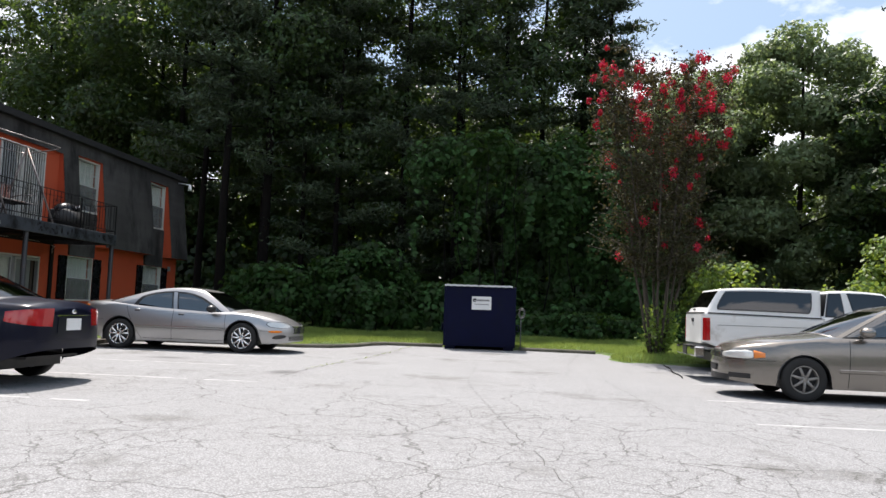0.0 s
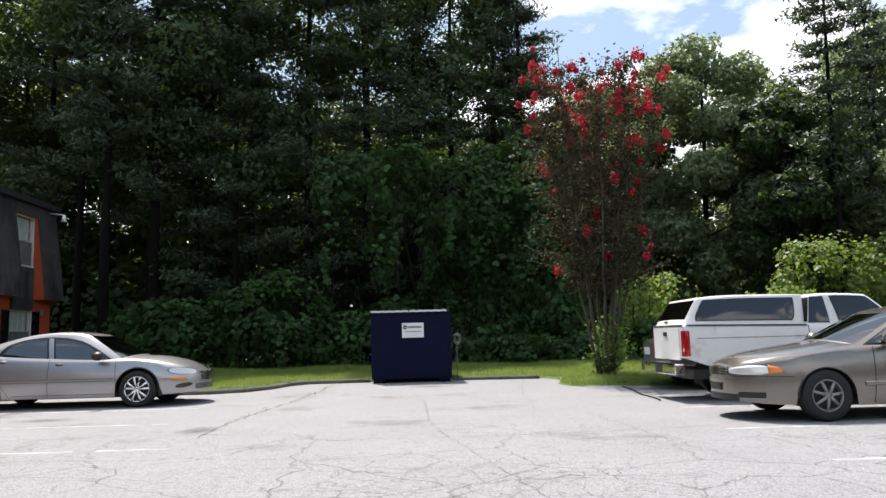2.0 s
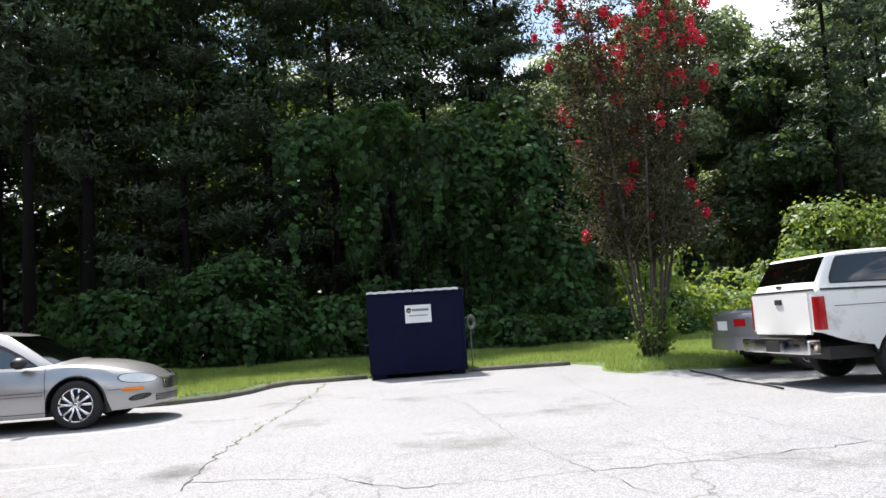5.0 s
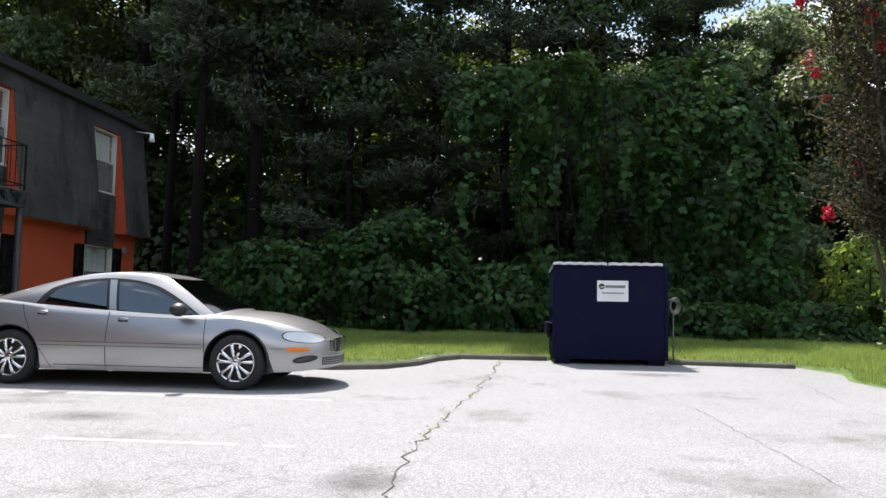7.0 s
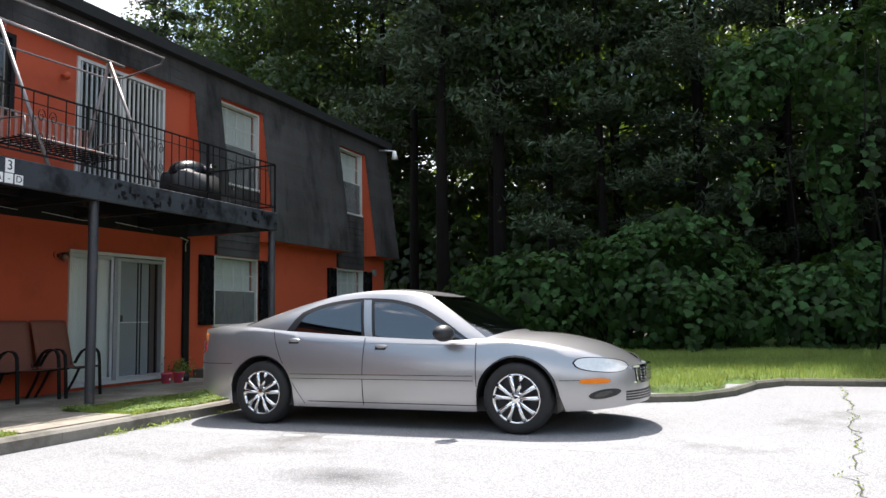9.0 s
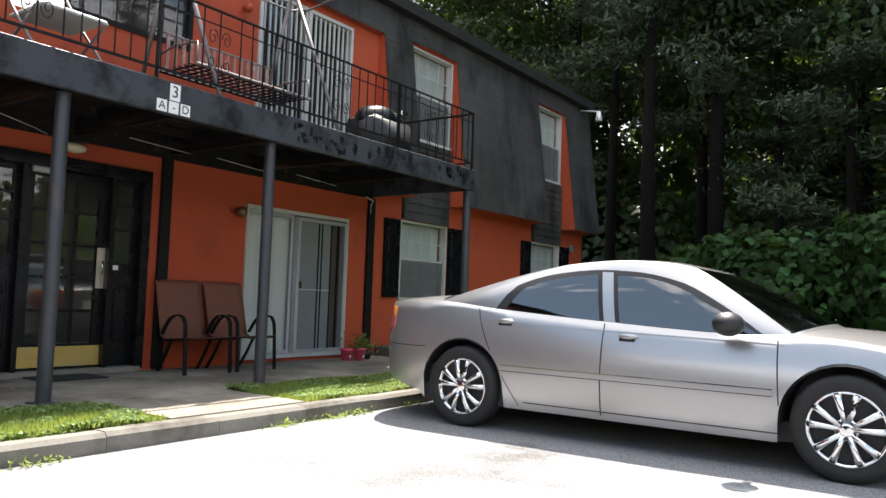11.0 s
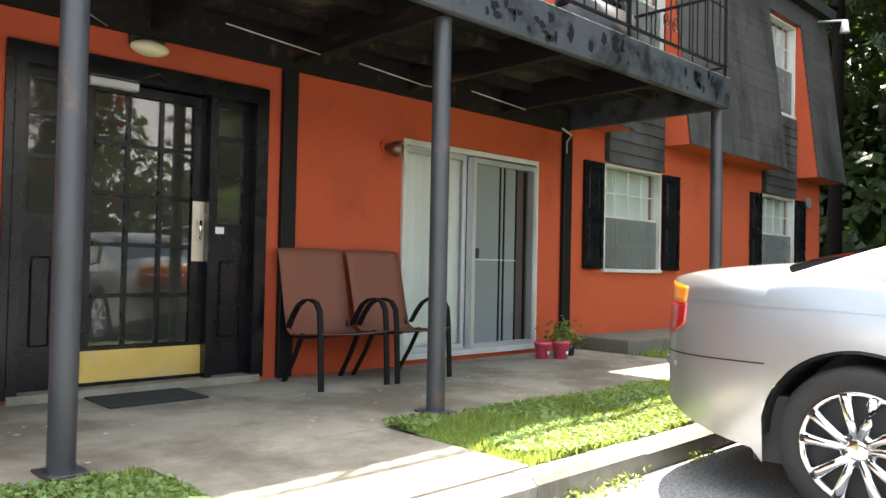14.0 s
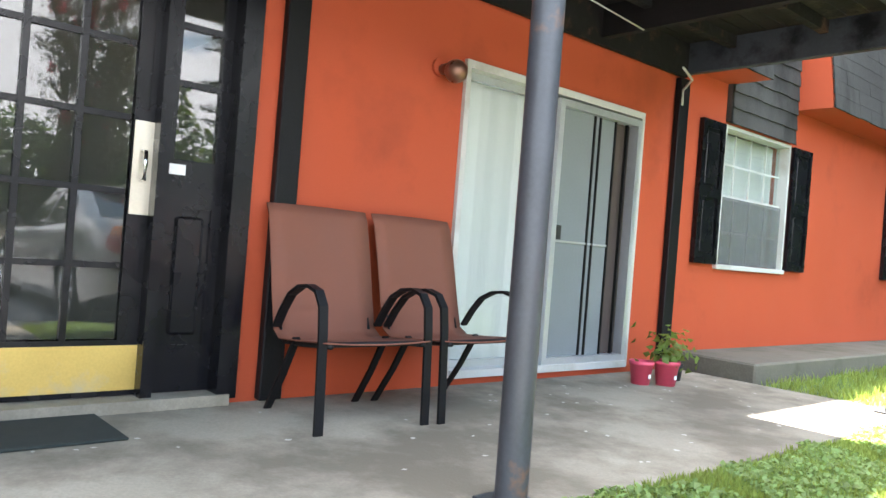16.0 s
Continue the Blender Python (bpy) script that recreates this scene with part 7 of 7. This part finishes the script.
def dumpster():
    z0 = ground_z(20.2)
    x0, x1, y0, y1 = -1.715, 0.225, 20.69, 22.1
    d = thing("dumpster", "dark navy steel front-load dumpster with grey lids", "dumpster", ((x0 + x1) / 2, (y0 + y1) / 2, z0))
    zb, zt = z0 + 0.10, 1.82
    bm = bmesh.new()
    prism(bm, [(y0, zb), (y1, zb), (y1, zt - 0.12), (y0, zt)], "x", x0, x1)
    part("body", bm, M_navy, d)
    for x in (x0 + 0.02, x1 - 0.30):
        part("skid", cube(x, x + 0.28, y0 + 0.05, y1 - 0.05, z0, zb), M_navy, d)
    part("top_rim", cube(x0 - 0.03, x1 + 0.03, y0 - 0.03, y0 + 0.03, zt - 0.05, zt + 0.005, 0.006), M_navy, d)
    for x in (x0, x1):
        part("corner_post", cube(x - 0.025, x + 0.025, y0 - 0.02, y0 + 0.03, zb, zt - 0.05), M_navy, d)
    for z in (0.48, 1.05):
        part("side_rib", cube(x0 - 0.04, x0, y0 + 0.1, y1 - 0.1, z, z + 0.06), M_navy, d)
        part("side_rib", cube(x1, x1 + 0.04, y0 + 0.1, y1 - 0.1, z, z + 0.06), M_navy, d)
    for xa, xb in ((x0 - 0.11, x0 - 0.002), (x1 + 0.002, x1 + 0.11)):
        bm = bmesh.new()
        box(bm, xa, xb, y0 + 0.25, y1 - 0.1, 0.58, 0.60)
        box(bm, xa, xb, y0 + 0.25, y1 - 0.1, 0.76, 0.78)
        box(bm, xa if xa < x0 else xb - 0.02, xa + 0.02 if xa < x0 else xb, y0 + 0.25, y1 - 0.1, 0.60, 0.76)
        part("fork_pocket", bm, M_navy, d)
    for k in range(2):
        xa = x0 - 0.02 + k * 0.955
        bm = bmesh.new()
        n = 10
        prev = None
        for j in range(n + 1):
            x = xa + 0.93 * j / n
            lift = 0.012 * (j % 2)
            cur = [bm.verts.new(q) for q in ((x, y0 - 0.06, zt - 0.01 + lift), (x, y1, zt - 0.10 + lift), (x, y0 - 0.06, zt + 0.035 + lift), (x, y1, zt - 0.07 + lift))]
            if prev:
                bm.faces.new((prev[2], cur[2], cur[3], prev[3]))
                bm.faces.new((prev[0], prev[1], cur[1], cur[0]))
                bm.faces.new((prev[0], cur[0], cur[2], prev[2]))
            prev = cur
        part("lid", bm, M_lid, d, "sun-bleached grey plastic lid")
    s = part("sign_plate", cube(-0.97, -0.43, y0 - 0.012, y0 - 0.002, 1.18, 1.545, 0.003), M_signwhite, d, "white company sign")
    ys = y0 - 0.0135
    bm = bmesh.new()
    lathe(bm, [(0.052, 0), (0.001, 0)], 20, "y", (-0.89, ys, 1.44))
    part("emblem", bm, M_ink, s)
    part("emblem_bar", cube(-0.915, -0.855, ys - 0.002, ys - 0.001, 1.425, 1.44), M_signwhite, s)
    for k in range(8):
        xk = -0.82 + k * 0.043
        part("wordmark_bar", cube(xk, xk + 0.03, ys - 0.001, ys, 1.415, 1.465), M_ink, s)
    for k in range(10):
        xk = -0.88 + k * 0.038
        part("phone_bar", cube(xk, xk + 0.024, ys - 0.001, ys, 1.315, 1.34), M_ink, s)
    # coiled strap and its drop on the flank
    bm = bmesh.new()
    for k in range(4):
        tube(bm, [(x1 + 0.19 + (0.09 - 0.012 * k) * math.cos(a * 0.45), y0 + 0.2 + 0.03 * k, 1.12 + (0.15 - 0.02 * k) * math.sin(a * 0.45)) for a in range(15)], 0.009, 6)
    rod(bm, (x1 + 0.02, y0 + 0.25, 1.2), (x1 + 0.19, y0 + 0.25, 1.24), 0.012)
    rod(bm, (x1 + 0.17, y0 + 0.25, 1.0), (x1 + 0.17, y0 + 0.25, 0.16), 0.014)
    part("latch_strap", bm, M_strap, d, "coiled grey strap hung on the side", True)


dumpster()


# ---- sling chairs ----
def sling_chair(x, y, turn, name="patio_chair"):
    host = thing(name, "brown sling patio chair with dark curved metal arms", "chair", group="patio chairs")
    # local: faces +x, seat centre at the origin
    bm = bmesh.new()
    side = [(0.27, 0.41), (0.2, 0.405), (0.0, 0.385), (-0.16, 0.375), (-0.22, 0.41), (-0.26, 0.55), (-0.32, 0.8), (-0.37, 0.98), (-0.40, 1.035)]
    grid = []
    for u, z in side:
        w = 0.296
        row = []
        for k in range(7):
            q = -1 + 2 * k / 6
            sag = -0.012 * (1 - q * q)
            row.append(bm.verts.new((u + (sag if z > 0.45 else 0), q * w, z + (sag if z <= 0.45 else 0) - (0.006 * q * q if z > 1.0 else 0))))
        grid.append(row)
    for a, b in zip(grid, grid[1:]):
        for k in range(6):
            bm.faces.new((a[k], a[k + 1], b[k + 1], b[k]))
    bmesh.ops.recalc_face_normals(bm, faces=bm.faces)
    bmesh.ops.solidify(bm, geom=bm.faces[:], thickness=0.006)
    part("sling", bm, M_sling, host, "taut brown mesh sling", True)
    for s in (-1, 1):
        yy = s * 0.258
        bm = tube(bmesh.new(), [(u - (0.02 if z > 0.45 else 0), yy, z - (0.02 if z <= 0.45 else 0)) for u, z in side[:-1]], 0.012, 8)
        part("side_rail", bm, M_trim, host, "", True)
        bm = bmesh.new()
        ya = s * 0.295
        path = [(0.28, 0.0), (0.27, 0.2), (0.255, 0.45), (0.24, 0.57), (0.19, 0.635), (0.11, 0.655), (0.02, 0.645), (-0.07, 0.60), (-0.14, 0.52), (-0.2, 0.43)]
        for (ua, za), (ub, zb) in zip(path, path[1:]):
            v = [bm.verts.new((u, ya + d, z + e)) for u, z in ((ua, za), (ub, zb)) for d, e in ((-0.022, 0), (0.022, 0))]
            bm.faces.new((v[0], v[1], v[3], v[2]))
        bmesh.ops.remove_doubles(bm, verts=bm.verts, dist=1e-4)
        bmesh.ops.recalc_face_normals(bm, faces=bm.faces)
        bmesh.ops.solidify(bm, geom=bm.faces[:], thickness=0.016)
        part("arm_and_front_leg", bm, M_trim, host, "curved flat metal arm")
        bm = bmesh.new()
        lp = [(-0.06, 0.39), (-0.17, 0.2), (-0.31, 0.0)]
        for (ua, za), (ub, zb) in zip(lp, lp[1:]):
            v = [bm.verts.new((u, yy + d, z)) for u, z in ((ua, za), (ub, zb)) for d in (-0.018, 0.018)]
            bm.faces.new((v[0], v[1], v[3], v[2]))
        bmesh.ops.remove_doubles(bm, verts=bm.verts, dist=1e-4)
        bmesh.ops.solidify(bm, geom=bm.faces[:], thickness=0.016)
        part("rear_leg", bm, M_trim, host)
    part("front_bar", rod(bmesh.new(), (0.24, -0.29, 0.395), (0.24, 0.29, 0.395), 0.013), M_trim, host)
    host.matrix_basis = pose(x, y, PATIO, 0, 0, turn)
    return host


chair = sling_chair(-12.44, 16.30, -2)
copy_thing(chair, pose(-12.43, 16.96, PATIO, 0, 0, 3))

# ---- door mat, pots, lamps ----
bm = cube(-12.88, -12.42, 14.62, 15.27, PATIO + 0.001, PATIO + 0.014, 0.004)
solid("door_mat", bm, M_mat, "dark rubber door mat before the entrance", "mat")


def pot(x, y, r, h, seed, plant):
    rr = random.Random(seed)
    p = thing("flower_pot", "pink plastic flower pot with a small plant" if plant else "pink plastic flower pot", "plant pot", (x, y, PATIO), "flower pots")
    bm = lathe(bmesh.new(), [(0.001, 0.0), (r * 0.75, 0.0), (r * 0.97, h - 0.03), (r * 1.05, h - 0.03), (r * 1.07, h), (r * 0.98, h), (r * 0.9, h - 0.03), (0.001, h - 0.03)], 24, "z", (x, y, PATIO))
    bmesh.ops.recalc_face_normals(bm, faces=bm.faces)
    part("pot", bm, M_pink, p, "", True)
    part("soil", lathe(bmesh.new(), [(r * 0.9, h - 0.028), (0.001, h - 0.02)], 20, "z", (x, y, PATIO)), M_soil, p)
    if plant:
        r2 = np.random.default_rng(seed)
        n = 60
        q = np.array((x, y, PATIO + h + 0.06)) + r2.normal(0, 1, (n, 3)) * np.array((0.09, 0.10, 0.06))
        tagged(part("plant", leaf_mesh("plant", q, np.tile([0.2, -0.2, 0.7], (n, 1)), 0.07, 0.6, 0.2, seed), M_yellowleaf, p, "yellow-green leaves"), kind="stuff")
    part("price_tag", cube(x + r * 0.87, x + r * 0.9, y - 0.015, y + 0.015, PATIO + 0.05, PATIO + 0.08), M_signwhite, p)


pot(-12.52, 18.93, 0.085, 0.17, 1, False)
pot(-12.42, 19.10, 0.09, 0.18, 2, True)
p = thing("plant_pot", "small dark pot with leafy plant by the downpipe", "plant pot", (-12.55, 19.4, PATIO))
part("pot", lathe(bmesh.new(), [(0.001, 0.0), (0.06, 0.0), (0.075, 0.13), (0.06, 0.13), (0.001, 0.12)], 20, "z", (-12.55, 19.4, PATIO)), M_plastic, p, "", True)
q = np.random.default_rng(9).normal(0, 1, (70, 3)) * np.array((0.08, 0.09, 0.08)) + np.array((-12.55, 19.4, PATIO + 0.24))
tagged(part("plant", leaf_mesh("plant", q, np.tile([0.2, -0.2, 0.7], (70, 1)), 0.07, 0.6, 0.2, 9), M_yellowleaf, p, "fresh green leaves"), kind="stuff")

lamp = thing("wall_lamp", "cream glass oval porch lamp over the entrance", "lamp", (FX, 14.98, 2.53))
part("base", cube(FX + 0.002, FX + 0.05, 14.86, 15.10, 2.52, 2.61, 0.01), M_plastic, lamp)
bm = bmesh.new()
bmesh.ops.create_uvsphere(bm, u_segments=20, v_segments=10, radius=1, matrix=Matrix.Translation((FX + 0.075, 14.98, 2.515)) @ Matrix.Diagonal((0.075, 0.135, 0.055, 1)))
part("shade", bm, M_lampshade, lamp, "cream glass shade", True)
lamp = thing("wall_lamp", "copper-brown globe wall lamp on red wall", "lamp", (FX, 17.18, 2.1))
bm = bmesh.new()
bmesh.ops.create_uvsphere(bm, u_segments=24, v_segments=14, radius=0.072, matrix=Matrix.Translation((FX + 0.12, 17.18, 2.09)))
part("globe", bm, M_copper, lamp, "", True)
part("arm", rod(bmesh.new(), (FX + 0.002, 17.15, 2.11), (FX + 0.12, 17.17, 2.1), 0.03, 0.045), M_copper, lamp, "", True)
part("wall_plate", lathe(bmesh.new(), [(0.055, 0.002), (0.055, 0.02), (0.001, 0.025)], 20, "x", (FX, 17.14, 2.12)), M_red, lamp)
lamp = thing("flood_lamp", "small white security lamp on the roof corner", "lamp", (-12.55, 26.95, 5.5))
part("bracket", rod(bmesh.new(), (-12.86, 27.2, 5.66), (-12.42, 27.25, 5.6), 0.02), M_alu, lamp)
bm = lathe(bmesh.new(), [(0.001, 0.12), (0.05, 0.1), (0.06, 0.0), (0.085, -0.12), (0.001, -0.12)], 16, "z", (-12.42, 27.25, 5.5))
part("head", bm, M_signwhite, lamp, "", True)

# alarm box on the far bay
solid("alarm_box", cube(FX + 0.003, FX + 0.06, 26.85, 27.0, 2.25, 2.42, 0.006), M_greydoor, "small grey box on the red wall", "box")

# ---- cables and conduits under the balcony ----
for k, pts in enumerate((
        [(-12.6, 19.3, 2.55), (-12.7, 19.6, 2.53), (-12.84, 19.7, 2.48), (-12.85, 19.72, 2.36)],
        [(-12.2, 15.2, 2.60), (-12.3, 16.0, 2.585)],
        [(-12.35, 16.4, 2.61), (-12.4, 17.1, 2.58), (-12.45, 17.3, 2.6)],
        [(-12.3, 17.6, 2.6), (-12.35, 18.4, 2.57)],
        [(-12.85, 13.95, 2.55), (-12.84, 13.97, 2.4), (-12.86, 13.93, 2.2), (-12.86, 13.94, 1.4)],
        [(-11.9, 13.4, 2.6), (-12.5, 14.4, 2.57), (-12.85, 14.7, 2.6)])):
    solid("cable", tube(bmesh.new(), pts, 0.010 if k == 0 else 0.005, 6), M_wire, "loose white cable under the balcony", "cable", group="cables", smooth=True)

# ---- unit sign on the fascia ----
def plaque(text, y0, y1, z0, z1):
    s = thing("unit_sign", f"white square sign lettered {text}", "sign", (BX, (y0 + y1) / 2, z0), "unit signs")
    part("plate", cube(BX + 0.001, BX + 0.006, y0, y1, z0, z1), M_signwhite, s)
    cu = bpy.data.curves.new("letter", "FONT")
    cu.body, cu.size, cu.align_x, cu.align_y = text, (z1 - z0) * 1.0, "CENTER", "CENTER"
    cu.extrude = 0.001
    tmp = bpy.data.objects.new("letter", cu)
    me = bpy.data.meshes.new_from_object(tmp)
    bpy.data.objects.remove(tmp)
    me.transform(Matrix.Translation((BX + 0.0075, (y0 + y1) / 2, (z0 + z1) / 2)) @ Matrix(((0, 0, 1, 0), (1, 0, 0, 0), (0, 1, 0, 0), (0, 0, 0, 1))))
    part("letter", me, M_ink, s, "black letter")


plaque("3", 14.815, 14.92, 2.75, 2.90)
plaque("A", 14.69, 14.79, 2.635, 2.74)
plaque("-", 14.81, 14.91, 2.635, 2.74)
plaque("D", 14.93, 15.03, 2.635, 2.74)

# ---- balcony things ----
swing = thing("porch_swing", "steel-framed porch swing with slatted seat on the balcony", "swing", (-12.0, 16.35, BZ1))
M_backbar = material("faded_pink_slat", (0.34, 0.17, 0.14), 0.8, 0, 0.3, 4, 80, 0.2, spots=(0.45, 0.4, 0.36), spot_amount=0.5, spot_scale=6)
M_pole = material("weathered_swing_frame", (0.21, 0.19, 0.185), 0.45, 0.4, 0.25, 5, 60, 0.1, spots=(0.2, 0.1, 0.06), spot_amount=0.3)
for y in (15.45, 17.15):
    bm = bmesh.new()
    rod(bm, (-11.25, y + 0.12, BZ1 + 0.02), (-12.0, y - 0.02, 4.82), 0.024)
    part("leg", bm, M_pole, swing, "", True)
    bm = bmesh.new()
    rod(bm, (-12.75, y + 0.12, BZ1 + 0.02), (-12.0, y - 0.02, 4.82), 0.024)
    part("leg", bm, M_pole, swing, "", True)
    part("foot_bar", rod(bmesh.new(), (-12.75, y + 0.12, BZ1 + 0.02), (-11.25, y + 0.12, BZ1 + 0.02), 0.02), M_pole, swing, "", True)
part("top_bar", rod(bmesh.new(), (-12.0, 15.2, 4.83), (-12.0, 17.4, 4.83), 0.024), M_pole, swing, "", True)
bm = tube(bmesh.new(), [(-12.55, 15.0, 4.72), (-12.5, 17.55, 4.78), (-12.3, 17.7, 4.8), (-11.6, 17.7, 4.9), (-11.4, 17.55, 4.92), (-11.4, 15.0, 4.86)], 0.014)
part("canopy_frame", bm, M_pole, swing, "bare canopy frame", True)
seat = part("seat", rod(bmesh.new(), (-12.2, 15.5, 3.37), (-12.2, 17.1, 3.37), 0.016), M_trim, swing, "open dark lattice seat")
for k in range(17):
    y = 15.55 + k * 0.094
    part("slat", cube(-12.2, -11.6, y, y + 0.02, 3.37, 3.382), M_trim, seat)
for k in range(6):
    x = -12.12 + k * 0.095
    part("lattice_bar", cube(x, x + 0.014, 15.52, 17.08, 3.384, 3.394), M_trim, seat)
back = part("backrest", rod(bmesh.new(), (-12.33, 15.5, 3.85), (-12.33, 17.1, 3.85), 0.014), M_pole, swing)
for k in range(16):
    y = 15.56 + k * 0.1
    part("back_bar", cube(-12.34, -12.32, y - 0.02, y + 0.02, 3.40, 3.84), M_backbar, back)
part("front_rail", rod(bmesh.new(), (-11.6, 15.5, 3.37), (-11.6, 17.1, 3.37), 0.018), M_pole, seat)
for y in (15.52, 17.08):
    bm = tube(bmesh.new(), [(-11.6, y, 3.37), (-11.62, y, 3.6), (-12.0, y, 3.62), (-12.3, y, 3.55)], 0.012)
    part("armrest", bm, M_pole, seat, "", True)
    part("hanger", rod(bmesh.new(), (-12.0, y, 3.62), (-12.0, y, 4.82), 0.006, n=6), M_pole, swing)

lounge = thing("balcony_chair", "white and metal folding chair on the balcony", "chair", (-11.8, 14.2, BZ1))
bm = bmesh.new()
for y in (13.85, 14.45):
    tube(bm, [(-11.35, y, BZ1), (-11.9, y, 3.45), (-12.3, y, 3.9)], 0.014)
    tube(bm, [(-12.3, y, BZ1), (-11.45, y, 3.4)], 0.014)
part("frame", bm, M_pole, lounge, "", True)
part("seat", cube(-12.0, -11.4, 13.87, 14.43, 3.38, 3.41, 0.01), M_blind, lounge, "pale webbing seat")
bm = bmesh.new()
bm.faces.new([bm.verts.new(q) for q in ((-12.0, 13.87, 3.5), (-12.0, 14.43, 3.5), (-12.3, 14.43, 3.92), (-12.3, 13.87, 3.92))])
bmesh.ops.solidify(bm, geom=bm.faces[:], thickness=0.02)
part("backrest", bm, M_blind, lounge)

grill = thing("barbecue_grill", "black covered barbecue grill on the balcony", "grill", (-11.75, 18.55, BZ1))
bm = bmesh.new()
bmesh.ops.create_uvsphere(bm, u_segments=20, v_segments=12, radius=1, matrix=Matrix.Translation((-11.75, 18.55, 3.42)) @ Matrix.Diagonal((0.25, 0.42, 0.22, 1)))
part("lid", bm, M_black, grill, "", True)
bm = bmesh.new()
prism(bm, [(18.10, BZ1 + 0.02), (19.0, BZ1 + 0.02), (18.96, 3.38), (18.9, 3.44), (18.2, 3.44), (18.14, 3.38)], "x", -12.0, -11.5)
bmesh.ops.bevel(bm, geom=bm.edges[:], offset=0.03, segments=2, affect="EDGES")
part("cover", bm, M_plastic, grill, "black fabric cover reaching the deck", True)
part("lid_badge", cube(-11.6, -11.5, 18.72, 18.86, 3.53, 3.6, 0.01), M_chrome, grill, "bright metal handle")

# porch lamp upstairs
lamp = thing("wall_lamp", "small round porch lamp on the upper wall", "lamp", (FX, 17.15, 4.75))
bm = bmesh.new()
bmesh.ops.create_uvsphere(bm, u_segments=16, v_segments=10, radius=0.06, matrix=Matrix.Translation((FX + 0.09, 17.15, 4.75)))
part("globe", bm, M_red, lamp, "", True)
part("arm", rod(bmesh.new(), (FX + 0.002, 17.15, 4.77), (FX + 0.09, 17.15, 4.76), 0.025), M_red, lamp)

# black hose along the grass edge
pts = [(3.45 + 0.3 * k / 10 + 0.03 * math.sin(k * 1.1), 14.4 + 3.4 * k / 10) for k in range(11)]
solid("garden_hose", tube(bmesh.new(), [(x, y, ground_z(y) + 0.018) for x, y in pts], 0.013, 7), M_rubber, "black hose lying along the asphalt edge", "hose", smooth=True)

# ---- oil stains in the bays ----
def stain_material():
    m = bpy.data.materials.new("oil_stain")
    m.use_nodes = True
    n, l = m.node_tree.nodes, m.node_tree.links
    n.clear()
    out, mx, tr, df, tn, co, gr, mp, mu, rp = (n.new("ShaderNode" + k) for k in ("OutputMaterial", "MixShader", "BsdfTransparent", "BsdfDiffuse", "TexNoise", "TexCoord", "TexGradient", "Mapping", "Math", "MapRange"))
    df.inputs[0].default_value = (0.05, 0.048, 0.046, 1)
    gr.gradient_type = "SPHERICAL"
    mp.inputs["Location"].default_value, mp.inputs["Scale"].default_value = (-1, -1, 0), (2, 2, 0)
    tn.inputs["Scale"].default_value, tn.inputs["Detail"].default_value, tn.inputs["Roughness"].default_value = 5, 8, 0.7
    l.new(co.outputs["Generated"], mp.inputs["Vector"])
    l.new(mp.outputs[0], gr.inputs["Vector"])
    l.new(co.outputs["Object"], tn.inputs["Vector"])
    mu.operation = "MULTIPLY"
    l.new(gr.outputs["Fac"], mu.inputs[0])
    l.new(tn.outputs["Fac"], mu.inputs[1])
    rp.inputs[1].default_value, rp.inputs[2].default_value, rp.inputs[3].default_value, rp.inputs[4].default_value = 0.1, 0.55, 0.0, 0.36
    l.new(mu.outputs[0], rp.inputs[0])
    l.new(rp.outputs[0], mx.inputs[0])
    l.new(tr.outputs[0], mx.inputs[1])
    l.new(df.outputs[0], mx.inputs[2])
    l.new(mx.outputs[0], out.inputs[0])
    return m


M_stain = stain_material()
for x, y, a, b in ((-6.5, 14.1, 0.75, 0.45), (-0.3, 19.3, 0.9, 0.5), (-3.5, 12.0, 0.4, 0.6)):
    bm = bmesh.new()
    ring = [bm.verts.new((x + a * math.cos(k * 0.3142), y + b * math.sin(k * 0.3142), ground_z(y) + 0.0035)) for k in range(20)]
    bm.faces.new(ring)
    solid("oil_stain", bm, M_stain, "dark oil stain soaked into the asphalt", "stain", "structure", "oil stains")

# scuffs and flakes on the patio
r = np.random.default_rng(808)
q = np.column_stack([r.uniform(-12.7, -11.1, 90), r.uniform(12.5, 19.9, 90), np.full(90, PATIO + 0.003)])
solid("patio_scuffs", leaf_mesh("patio_scuffs", q, np.tile([0, 0, 1.0], (90, 1)), 0.035, 0.02, 0.0, 8, 0.7, 0.0), M_flake, "pale flakes and scuffs scattered over the patio", "flakes", "stuff")
